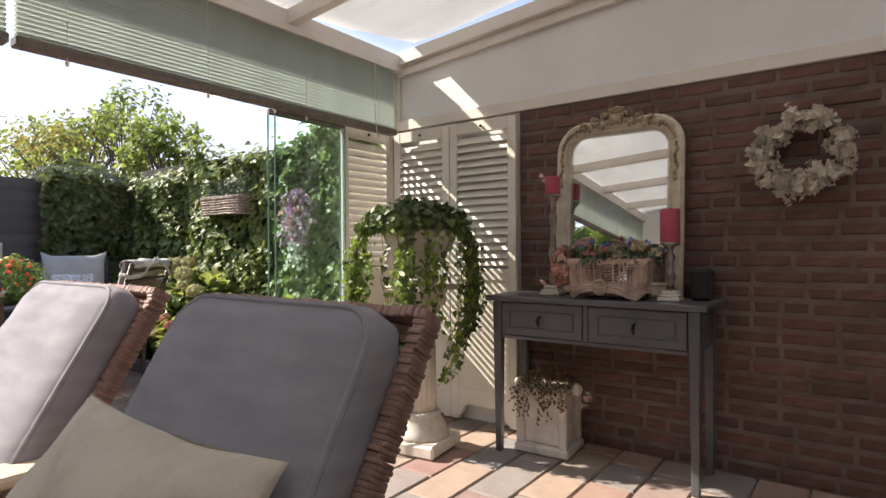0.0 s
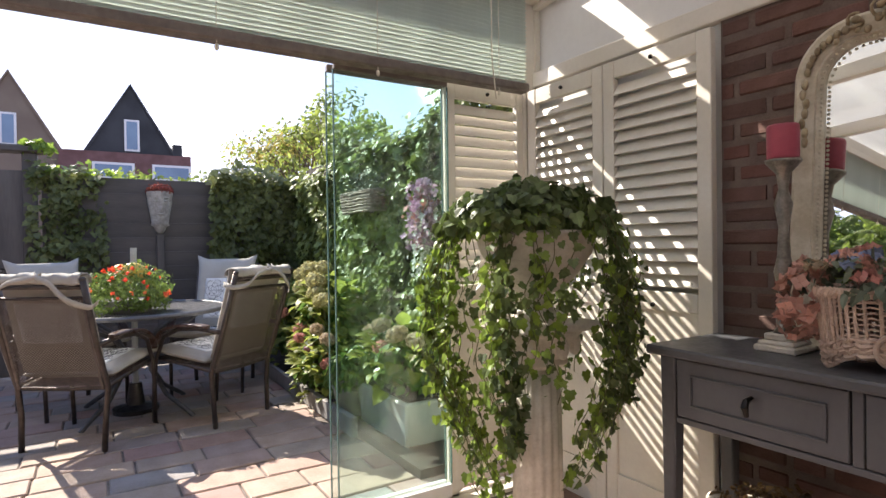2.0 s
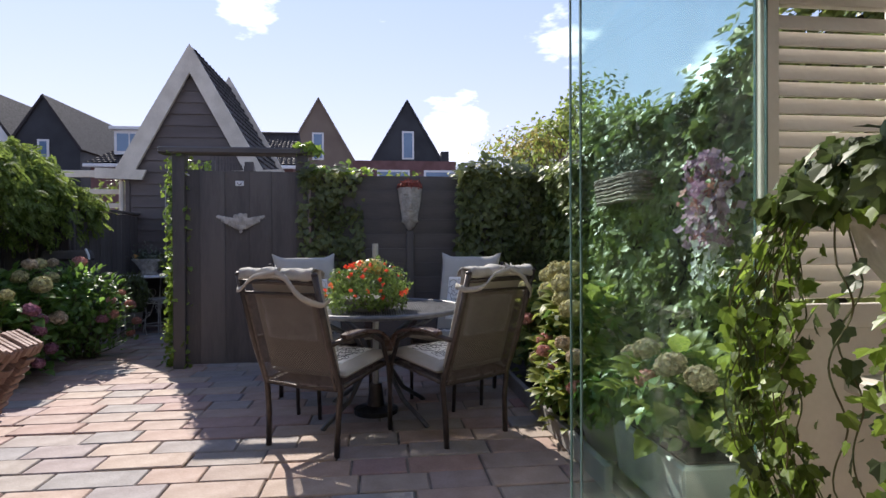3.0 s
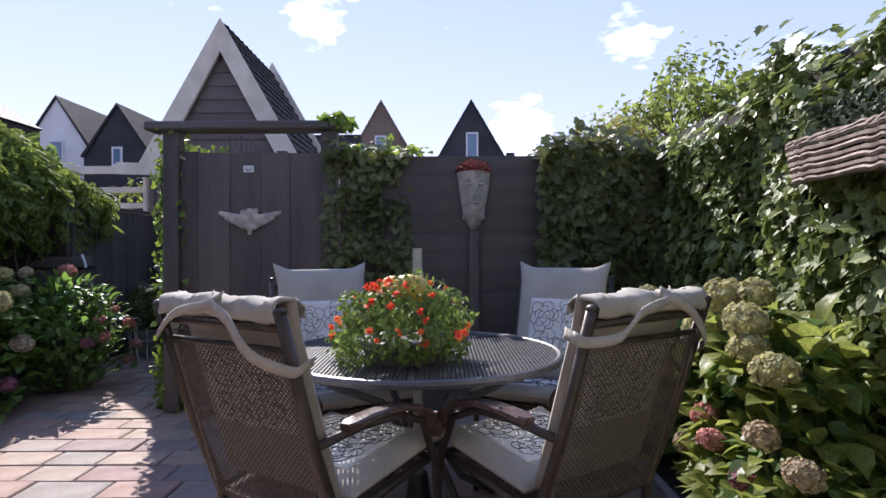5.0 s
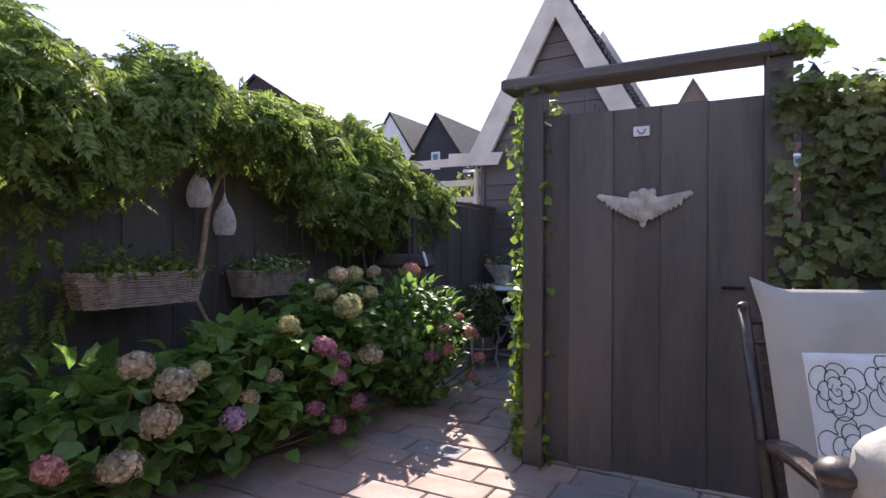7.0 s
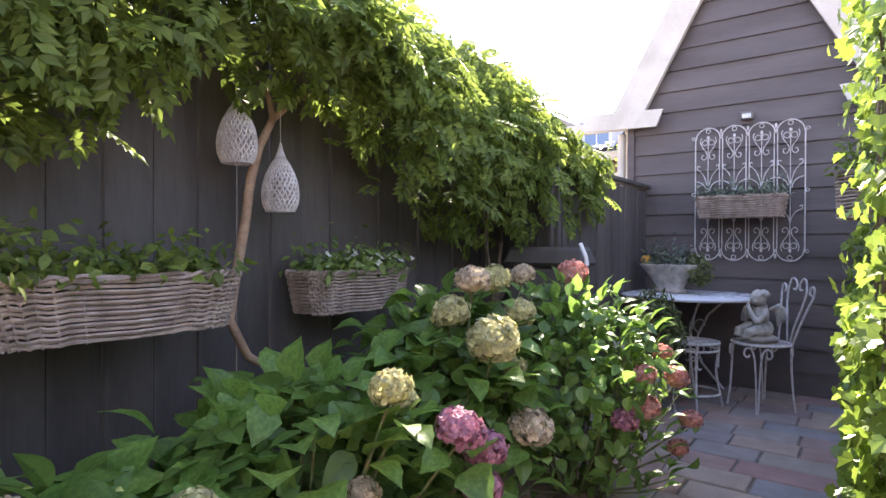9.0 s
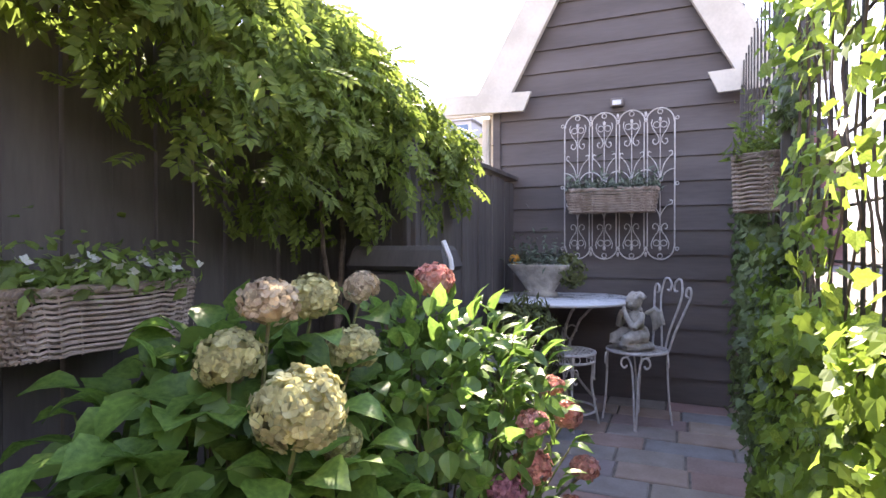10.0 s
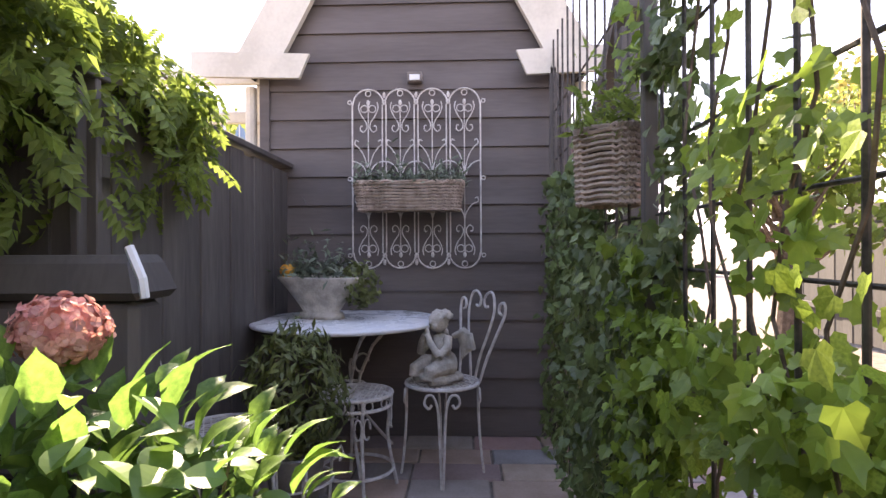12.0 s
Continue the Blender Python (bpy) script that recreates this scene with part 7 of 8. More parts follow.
lantern((-4.50, -0.44, 1.405), "white pierced drop lantern on a driftwood branch")
lantern((-4.685, -0.43, 1.235), "white pierced drop lantern hung a little lower")
bm = bmesh.new()
tube(bm, [(-4.63, -0.36, 0.62), (-4.5, -0.37, 0.70), (-4.43, -0.38, 0.84), (-4.47, -0.40, 1.0), (-4.52, -0.42, 1.18), (-4.55, -0.43, 1.35), (-4.60, -0.45, 1.48), (-4.67, -0.46, 1.60), (-4.66, -0.47, 1.68), (-4.60, -0.48, 1.80)], [0.014, 0.016, 0.018, 0.019, 0.019, 0.019, 0.018, 0.015, 0.011, 0.007], 8)
tube(bm, [(-4.67, -0.46, 1.60), (-4.78, -0.46, 1.70), (-4.92, -0.46, 1.76)], [0.014, 0.011, 0.006], 7)
tagged(new("driftwood_branch", finish("driftwood_branch", bm, M_DRIFT, True)), "bare curved driftwood branch fixed to the fence", "branch")


def trough(at, L, label, plant, mat_w, rz=0):
    ob = thing("wicker_trough", label, "basket", at, rz, group="wicker troughs on the fence")
    part("soil", wicker_box(ob, L, 0.2, 0.17, mat_w, 1.14, 42, 12, 0.2), M_SOIL, ob)
    n = 900
    p = np.c_[RNG.uniform(-L / 2, L / 2, n), RNG.normal(0, 0.08, n), 0.15 + RNG.gamma(2, 0.025, n)]
    leaves("bedding_plant", p, np.tile([0, 0.3, 1.0], (n, 1)), 0.042, BLADE, plant, ob, "low green bedding plants", 0.7, 0.3)
    return ob


trough((-4.02, -0.30, 0.845), 0.62, "grey-brown wicker trough with green plants on the fence", L_VINE, M_WICKERG)
t2 = trough((-5.06, -0.42, 0.82), 0.52, "brown wicker trough with white-flowered plants on the fence", L_PETUNIA, M_WICKERG)
p = np.c_[RNG.uniform(-0.27, 0.3, 26), RNG.normal(0.03, 0.08, 26), RNG.uniform(0.2, 0.26, 26)]
leaves("small_flower", p, np.tile([0, 0.3, 1.0], (26, 1)), 0.028, FLORET, P_WHITE, t2)

# covered barbecue by the low fence
ob = thing("covered_barbecue", "dark covered barbecue with a pale lid edge", "barbecue", (-6.55, 0.06, 0))
part("body", boxed(0.2, -0.36, 0.55, 0.33, 0.11, 0.99, 0.02), M_BLACKWOOD, ob)
bm = bmesh.new()
box(bm, 0.17, -0.38, 0.99, 0.36, 0.14, 1.10, 0.02)
for v in bm.verts:
    if v.co.z > 1.06:
        v.co.x = 0.265 + (v.co.x - 0.265) * 0.8
        v.co.y = -0.12 + (v.co.y + 0.12) * 0.9
part("lid", bm, M_BLACKWOOD, ob)
bm = bmesh.new()
tube(bm, [(0.372, 0.12, 1.12), (0.378, 0.155, 1.045), (0.376, 0.16, 1.0)], 0.011, 6)
part("lid_edge", bm, M_HOUSEWHITE, ob, "pale lid edge")
for x in (0.22, 0.30):
    for y in (-0.3, 0.07):
        part("leg", boxed(x - 0.02, y - 0.02, 0, x + 0.02, y + 0.02, 0.549), M_DARKMETAL, ob)


# ---- wrought iron corner by the shed ----
def iron_trellis():
    """White scrolled panel on the shed; local x across, z up."""
    ob = thing("iron_trellis", "white wrought-iron scroll trellis on the shed wall", "trellis", (SX + 0.045, 0.675, 0.99), 90)
    W, H, R = 0.76, 1.08, 0.0044
    cw = W / 4

    def bar(pts, r=R, name="scroll"):
        bm = bmesh.new()
        tube(bm, pts, r, 5)
        return part(name, bm, M_WIRE, ob)

    def hoop(x, z, r, name):
        bm = bmesh.new()
        tube(bm, arc(x, z, r, 0, 360, 14)[:-1], R * 0.75, 5, True)
        part(name, bm, M_WIRE, ob)
    for i in range(5):
        x = -W / 2 + cw * i
        if i in (0, 4):
            bar([(x, 0, 0.09), (x, 0, H - 0.09)], R * 1.2, "upright")
        else:
            for d in (-0.011, 0.011):
                bar([(x + d, 0, 0.10), (x + d, 0, H - 0.10)], R, "upright")
        for z in (0.085, 0.54, H - 0.085):
            hoop(x + (0.016 if i == 4 else -0.016 if i == 0 else 0.0), z, 0.011, "small_ring")
        if i not in (0, 4):
            for z in (0.045, H - 0.045):
                bm = bmesh.new()
                ball(bm, (x, 0, z), 0.012, (0.8, 0.7, 1.6), 7, 5)
                part("bud", bm, M_WIRE, ob)
    for i in range(4):
        c = -W / 2 + cw * (i + 0.5)
        for top, up in ((H, 1), (0.0, -1)):
            zc = top - up * 0.1
            bar(arc(c, zc, cw / 2 - 0.004, 0 if up > 0 else 180, 180 if up > 0 else 360, 14), R * 1.1, "hoop")
            hoop(c, top - up * 0.034, 0.016, "small_ring")
            bm = bmesh.new()
            ball(bm, (c, 0, top - up * 0.088), 0.013, (0.9, 0.6, 1.3), 6, 5)
            part("bud", bm, M_WIRE, ob)
            for s in (-1, 1):
                hoop(c + s * 0.024, top - up * 0.125, 0.021, "ring")
                bar(curve([(c + s * 0.052, 0, top - up * 0.085), (c + s * 0.058, 0, top - up * 0.12), (c + s * 0.040, 0, top - up * 0.165), (c + s * 0.014, 0, top - up * 0.205), (c + s * 0.010, 0, top - up * 0.24),
                           (c + s * 0.030, 0, top - up * 0.262), (c + s * 0.048, 0, top - up * 0.248), (c + s * 0.044, 0, top - up * 0.226), (c + s * 0.032, 0, top - up * 0.228)], 4), R * 0.8)
        bar([(c, 0, 0.1), (c, 0, H - 0.1)], R * 0.8, "stem")
        for s in (-1, 1):
            bar(curve([(c, 0, 0.56), (c + s * 0.010, 0, 0.62), (c + s * 0.028, 0, 0.68), (c + s * 0.058, 0, 0.725), (c + s * 0.080, 0, 0.745), (c + s * 0.074, 0, 0.77), (c + s * 0.058, 0, 0.762)], 4), R * 0.85)
            bar(curve([(c, 0, 0.30), (c + s * 0.012, 0, 0.34), (c + s * 0.045, 0, 0.385), (c + s * 0.078, 0, 0.40), (c + s * 0.076, 0, 0.425), (c + s * 0.06, 0, 0.42)], 4), R * 0.85)
    for i in range(1, 4):
        bar(arc(-W / 2 + cw * i, 0.56, cw / 2 - 0.012, 0, 180, 12), R * 0.9, "hoop")
    for x, a in ((-W / 2, (0, 90)), (W / 2, (90, 180))):
        bar(arc(x, 0.56, cw / 2 - 0.012, a[0], a[1], 8), R * 0.9, "hoop")
    return ob


iron_trellis()
ob = thing("trellis_basket", "brown wicker trough of heather on the iron trellis", "basket", (SX + 0.17, 0.645, 1.325), 90)
part("soil", wicker_box(ob, 0.56, 0.17, 0.16, M_WICKERG, 1.1, 46, 9, 0.2), M_SOIL, ob)
p = np.c_[RNG.uniform(-0.3, 0.32, 800), RNG.normal(0, 0.06, 800), 0.13 + RNG.gamma(2, 0.03, 800)]
leaves("heather", p, np.tile([0, 0, 1.0], (800, 1)), 0.05, SLIM, L_GREYGREEN, ob, "grey-green heather", 0.8, -0.5)


def bistro_table():
    ob = thing("bistro_table", "round white bistro table on scrolled iron legs", "table", (-7.85, 0.34, 0))
    bm = bmesh.new()
    lathe(bm, [(0.47, 0.722), (0.49, 0.728), (0.492, 0.74), (0.485, 0.746), (0.1, 0.748)], 56)
    part("tabletop", bm, M_TABLETOP, ob, "worn white enamel top", smooth=True)
    bm = bmesh.new()
    for k in range(3):
        q = 2 * math.pi * k / 3 + 0.4
        c, s = math.cos(q), math.sin(q)
        bm = bmesh.new()
        tube(bm, [(r * c, r * s, z) for r, z in ((0.40, 0.715), (0.32, 0.68), (0.18, 0.58), (0.09, 0.44), (0.07, 0.36), (0.12, 0.22), (0.24, 0.09), (0.31, 0.02), (0.33, 0.0))], 0.009, 7)
        part("leg", bm, M_WIRE, ob)
        bm = bmesh.new()
        tube(bm, [((0.1 + 0.05 * math.cos(a)) * c, (0.1 + 0.05 * math.cos(a)) * s, 0.5 + 0.05 * math.sin(a)) for a in (i * 0.45 for i in range(12))], 0.006, 5)
        part("scroll", bm, M_WIRE, ob)
    bm = bmesh.new()
    tube(bm, [(0.09 * math.cos(q), 0.09 * math.sin(q), 0.40) for q in (2 * math.pi * i / 20 for i in range(20))], 0.008, 5, True)
    part("ring", bm, M_WIRE, ob)


bistro_table()


def wire_seat(ob, z, r, name="seat"):
    bm = bmesh.new()
    tube(bm, [(r * math.cos(q), r * math.sin(q), z) for q in (2 * math.pi * i / 32 for i in range(32))], 0.009, 6, True)
    for rr in (0.3, 0.55, 0.8):
        tube(bm, [(r * rr * (1 + 0.06 * math.cos(8 * q)) * math.cos(q), r * rr * (1 + 0.06 * math.cos(8 * q)) * math.sin(q), z) for q in (2 * math.pi * i / 40 for i in range(40))], 0.0035, 4, True)
    for k in range(-6, 7):
        y = r * k / 6.6
        x = math.sqrt(r * r - y * y)
        tube(bm, [(-x, y, z), (x, y, z)], 0.0032, 4)
        tube(bm, [(y, -x, z), (y, x, z)], 0.0032, 4)
    seat = part(name, bm, M_WIRE, ob, "pierced iron seat")
    seat["kind"] = "stuff"
    return seat


def iron_stool(at):
    ob = thing("iron_stool", "white wrought-iron stool with scrolled legs", "stool", at)
    wire_seat(ob, 0.445, 0.165)
    for z, r in ((0.395, 0.16), (0.10, 0.17)):
        bm = bmesh.new()
        tube(bm, [(r * math.cos(q), r * math.sin(q), z) for q in (2 * math.pi * i / 30 for i in range(30))], 0.008, 6, True)
        part("ring", bm, M_WIRE, ob)
    for k in range(4):
        q = math.pi / 2 * k + 0.35
        c, s = math.cos(q), math.sin(q)
        bm = bmesh.new()
        tube(bm, curve([(r * c, r * s, z) for r, z in ((0.165, 0.44), (0.16, 0.36), (0.145, 0.25), (0.17, 0.10), (0.19, 0.0))], 3), 0.008, 6)
        part("leg", bm, M_WIRE, ob)
        for d in (-1, 1):
            bm = bmesh.new()
            tube(bm, [(0.16 * math.cos(q + d * (0.12 + 0.1 * math.cos(a))), 0.16 * math.sin(q + d * (0.12 + 0.1 * math.cos(a))), 0.32 + 0.045 * math.sin(a)) for a in (i * 0.5 for i in range(12))], 0.005, 5)
            part("scroll", bm, M_WIRE, ob)
    for k in range(12):
        q = 2 * math.pi * k / 12
        bm = bmesh.new()
        tube(bm, [(0.162 * math.cos(q + 0.12 * math.cos(a)), 0.162 * math.sin(q + 0.12 * math.cos(a)), 0.42 + 0.022 * math.sin(a)) for a in (2 * math.pi * i / 12 for i in range(12))], 0.004, 4, True)
        part("loop", bm, M_WIRE, ob)


iron_stool((-7.50, 0.455, 0))


def iron_chair(at, rz, label):
    """White wire chair; local -y is its back."""
    ob = thing("iron_chair", label, "chair", at, rz, "white iron chairs")
    wire_seat(ob, 0.45, 0.18)
    for k in range(4):
        q = radians(152 + 90 * k)
        o, d = Vector((math.cos(q), math.sin(q), 0)), Vector((-math.sin(q), math.cos(q), 0))
        for s in (-1, 1):
            bm = bmesh.new()
            tube(bm, curve([o * r + d * s * w + Vector((0, 0, z)) for r, w, z in ((0.205, 0.004, 0), (0.19, 0.008, 0.12), (0.18, 0.014, 0.27), (0.178, 0.022, 0.37), (0.18, 0.042, 0.425), (0.18, 0.072, 0.425), (0.182, 0.082, 0.39), (0.182, 0.062, 0.368), (0.182, 0.048, 0.385))], 4), 0.0065, 6)
            part("leg", bm, M_WIRE, ob)
    for s in (-1, 1):
        bm = bmesh.new()
        tube(bm, curve([(s * 0.10, -0.155, 0.45), (s * 0.13, -0.18, 0.57), (s * 0.185, -0.212, 0.71), (s * 0.215, -0.23, 0.79), (s * 0.205, -0.236, 0.842), (s * 0.168, -0.236, 0.838), (s * 0.162, -0.232, 0.80), (s * 0.186, -0.23, 0.788)]), 0.0072, 6)
        part("back_post", bm, M_WIRE, ob)
        bm = bmesh.new()
        tube(bm, curve([(s * 0.02, -0.176, 0.45), (s * 0.05, -0.19, 0.57), (s * 0.10, -0.212, 0.70), (s * 0.122, -0.23, 0.80), (s * 0.10, -0.24, 0.878), (s * 0.055, -0.242, 0.888), (s * 0.018, -0.24, 0.855), (s * 0.028, -0.236, 0.815), (s * 0.058, -0.235, 0.818)]), 0.0068, 6)
        part("heart_scroll", bm, M_WIRE, ob)
    return ob


iron_chair((-7.70, 0.845, 0), -150, "white iron chair with a heart-scrolled back by the shed")
iron_chair((-6.95, 0.08, 0), 25, "white iron chair with a scrolled back beside the bed")


def cherub():
    """Weathered kneeling figure, one mesh."""
    bm = bmesh.new()
    for at, r, sq in (((0, 0.0, 0.03), 0.11, (1.0, 1.15, 0.3)), ((0, -0.02, 0.10), 0.075, (1.05, 0.95, 0.95)), ((0, 0.0, 0.185), 0.062, (1.05, 0.8, 1.25)), ((0.0, 0.012, 0.325), 0.056, (0.92, 1.0, 1.08)), ((0, 0.035, 0.30), 0.034, (1.0, 0.9, 0.8)),
                      ((0.0, 0.068, 0.318), 0.011, (0.9, 1, 1.1)), ((0.02, 0.052, 0.302), 0.018, (1, 0.8, 1)), ((-0.02, 0.052, 0.302), 0.018, (1, 0.8, 1)), ((0, 0.09, 0.268), 0.02, (0.8, 0.7, 1.5))):
        ball(bm, at, r, sq, 14, 10)
    for s in (-1, 1):
        tube(bm, [(s * 0.05, -0.03, 0.09), (s * 0.07, 0.05, 0.10), (s * 0.062, 0.125, 0.075), (s * 0.06, 0.13, 0.04)], [0.045, 0.046, 0.036, 0.03], 10)
        tube(bm, [(s * 0.06, 0.12, 0.035), (s * 0.075, 0.02, 0.025), (s * 0.06, -0.09, 0.025)], [0.03, 0.026, 0.022], 8)
        tube(bm, [(s * 0.06, 0.0, 0.245), (s * 0.088, 0.025, 0.195), (s * 0.082, 0.075, 0.155)], [0.025, 0.024, 0.021], 9)
        tube(bm, [(s * 0.082, 0.075, 0.155), (s * 0.045, 0.095, 0.21), (s * 0.012, 0.098, 0.262)], [0.021, 0.018, 0.014], 9)
        tube(bm, [(s * 0.03, -0.06, 0.24), (s * 0.09, -0.085, 0.275), (s * 0.14, -0.095, 0.25)], [0.016, 0.02, 0.012], 8)
        for k in range(6):
            tube(bm, [(s * (0.05 + 0.017 * k), -0.075 - 0.003 * k, 0.265), (s * (0.06 + 0.019 * k), -0.095, 0.20 - 0.004 * k), (s * (0.055 + 0.017 * k), -0.10, 0.12 + 0.012 * k)], [0.013, 0.014, 0.006], 7)
    for k in range(26):
        q, e = k * 2.4, 0.25 + 0.7 * (k / 26)
        c = math.sqrt(1 - e * e)
        ball(bm, (0.056 * c * math.cos(q), 0.0 + 0.056 * c * math.sin(q) - 0.006, 0.325 + 0.056 * e), 0.0155, (1, 1, 0.9), 7, 5)
    ob = tagged(new("cherub_statue", finish("cherub_statue", bm, M_STATUE, True)), "weathered grey stone cherub kneeling on the iron chair", "statue")
    carve = ob.modifiers.new("carve", "REMESH")
    carve.mode, carve.voxel_size, carve.use_smooth_shade = "VOXEL", 0.0045, True
    ob.matrix_basis = pose(-7.68, 0.84, 0.455, 0, 0, -140) @ Matrix.Scale(0.93, 4)


cherub()

ob = thing("footed_bowl", "flared grey stone bowl of heather on the bistro table", "planter", (-7.86, 0.20, 0.749), 70)
bm = bmesh.new()
rings = []
for z, a, b in ((0.0, 0.13, 0.07), (0.03, 0.12, 0.065), (0.035, 0.10, 0.055), (0.08, 0.13, 0.07), (0.17, 0.21, 0.10), (0.21, 0.25, 0.12), (0.22, 0.25, 0.12), (0.215, 0.23, 0.105), (0.18, 0.2, 0.09)):
    rings.append([bm.verts.new((a * math.copysign(abs(math.cos(q)) ** 0.7, math.cos(q)), b * math.copysign(abs(math.sin(q)) ** 0.7, math.sin(q)), z)) for q in (2 * math.pi * i / 28 for i in range(28))])
for u, v in zip(rings, rings[1:]):
    for i in range(28):
        bm.faces.new((u[i], u[(i + 1) % 28], v[(i + 1) % 28], v[i]))
bm.faces.new(rings[0][::-1])
bm.faces.new(rings[-1])
part("bowl", bm, M_STATUE, ob, smooth=True)
p = np.c_[RNG.uniform(-0.2, 0.16, 420), RNG.normal(0, 0.05, 420), 0.2 + RNG.gamma(2, 0.035, 420)]
leaves("heather", p, np.tile([0, 0, 1.0], (420, 1)), 0.055, SLIM, L_GREYGREEN, ob, "silvery heather", 0.8, -0.5)
p, d = shell(420, (0.22, 0.02, 0.18), (0.10, 0.09, 0.12), -1, 6)
leaves("shrub", p, d, 0.035, BLADE, L_DARK, ob, "dark small-leaved shrub")
bm = bmesh.new()
lathe(bm, [(0.004, -0.035), (0.03, -0.032), (0.045, -0.01), (0.046, 0.008), (0.03, 0.032), (0.006, 0.036)], 24, 0.1, 8, Matrix.Translation((-0.20, -0.02, 0.25)))
part("orange_gourd", bm, M_ORANGE, ob, "small orange gourd", smooth=True)

ob = thing("potted_bush", "dark fine-leaved bush in an iron pot stand", "potted plant", (-7.12, 0.28, 0))
bm = bmesh.new()
lathe(bm, [(0.09, 0.10), (0.12, 0.3), (0.13, 0.31), (0.11, 0.31), (0.1, 0.27)], 24)
part("pot", bm, M_TERRA, ob, smooth=True)
bm = bmesh.new()
for k in range(4):
    q = math.pi / 2 * k + 0.5
    tube(bm, [(r * math.cos(q), r * math.sin(q), z) for r, z in ((0.16, 0.0), (0.14, 0.1), (0.15, 0.26), (0.19, 0.30), (0.2, 0.26), (0.18, 0.24))], 0.007, 5)
tube(bm, [(0.15 * math.cos(q), 0.15 * math.sin(q), 0.2) for q in (2 * math.pi * i / 24 for i in range(24))], 0.006, 5, True)
part("stand", bm, M_WIRE, ob, "white scrolled iron stand")
p, d = shell(1700, (0, 0, 0.52), (0.20, 0.21, 0.26), -1, 4, 0.2)
leaves("foliage", p, d * np.array([1, 1, 0.3]) + np.array([0, 0, 0.4]), 0.055, SLIM, L_DARK, ob, "dark needle-like foliage", 0.6, -0.6)

# ---- ivy-grown mesh beside the path ----
ob = thing("mesh_screen", "rusty steel mesh screen grown with ivy", "screen", (-8.2, 1.47, 0), group="")
for i in range(21):
    x = 0.06 + i * 0.148
    bm = bmesh.new()
    tube(bm, [(x, 0, 0), (x + 0.004, 0, 2.3 if x < 1.95 else 2.04)], 0.0055, 6)
    part("upright_rod", bm, M_RUSTY, ob)
for z in (0.15, 0.5, 0.85, 1.06, 1.2, 1.38, 1.62, 1.9):
    bm = bmesh.new()
    tube(bm, [(0.0, 0.012, z), (3.1, 0.012, z)], 0.0045, 6)
    part("level_rod", bm, M_RUSTY, ob)
for x in (0.02, 1.72):
    part("post", boxed(x, -0.02, 0, x + 0.035, 0.02, 2.15, 0.004), M_BLACKWOOD, ob)
screen_roof = thing("leaning_board", "dark sloping board behind the ivy screen", "board", (-7.55, 1.62, 0))
bm = bmesh.new()
a = [bm.verts.new(p) for p in ((-0.55, 0, 1.62), (0.2, 0, 2.27), (0.2, 0, 2.15), (-0.55, 0, 1.50))]
b = [bm.verts.new((v.co.x, 0.12, v.co.z)) for v in a]
bm.faces.new(a)
bm.faces.new(b[::-1])
for i in range(4):
    bm.faces.new((a[i], b[i], b[(i + 1) % 4], a[(i + 1) % 4]))
bmesh.ops.recalc_face_normals(bm, faces=bm.faces)
part("board", bm, M_BLACKWOOD, screen_roof)
part("post", boxed(-0.5, 0.02, 0, -0.42, 0.1, 1.54, 0.004), M_BLACKWOOD, screen_roof)
part("post", boxed(0.11, 0.02, 0, 0.19, 0.1, 2.07, 0.004), M_BLACKWOOD, screen_roof)

n = 7000
x = -8.2 + 2.0 * RNG.random(n) ** 0.9
z = RNG.uniform(0, 1, n) ** 0.8 * (1.75 + 0.3 * np.sin(x * 3))
y = 1.475 + np.clip(RNG.normal(0, 0.035, n), -0.07, 0.07) - 0.04 * RNG.random(n) * (1 - z / 2)
clear = ~((np.abs(x + 6.6) < 0.33) & (np.abs(z - 1.36) < 0.2) & (y < 1.5)) & ~((z > 1.5) & (x < -7.3))
x, y, z = x[clear], y[clear], z[clear]
n = len(x)
# shaded stretch of the screen: its shade comes partly from the darker leaf colour
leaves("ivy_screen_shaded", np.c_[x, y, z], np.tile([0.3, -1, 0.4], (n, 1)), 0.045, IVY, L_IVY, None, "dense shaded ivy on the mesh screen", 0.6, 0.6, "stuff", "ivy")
n = 6400
x = RNG.uniform(-6.6, -5.1, n)
z = np.where(RNG.random(n) < 0.55, RNG.uniform(0, 0.95, n), RNG.uniform(0.9, 2.12, n))
keep = (RNG.random(n) < np.where(z > 0.95, 0.55, 1.0)) & (np.array([noise.noise(Vector((a * 2.5, b * 2.5, 2))) for a, b in zip(x, z)]) > np.where(z > 0.95, 0.02, -0.3))
keep &= ~((x < -6.3) & (np.abs(z - 1.35) < 0.2))
x, z = x[keep], z[keep]
# sunlit stretch: the same ivy in the paler, sun-coloured leaf
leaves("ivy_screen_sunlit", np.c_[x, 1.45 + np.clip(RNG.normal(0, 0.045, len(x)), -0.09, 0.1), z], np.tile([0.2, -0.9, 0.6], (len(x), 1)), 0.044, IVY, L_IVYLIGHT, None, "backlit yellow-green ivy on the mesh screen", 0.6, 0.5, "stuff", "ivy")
climber = thing("climbing_ivy", "large-leaved backlit ivy at the end of the mesh screen", "ivy", (-5.5, 1.45, 0))
v0, f0 = IVY
me = bpy.data.meshes.new("leaf")
me.from_pydata([tuple(q) for q in v0], [], f0)
# backlight on these leaves is put into their colour too
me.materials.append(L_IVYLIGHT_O)
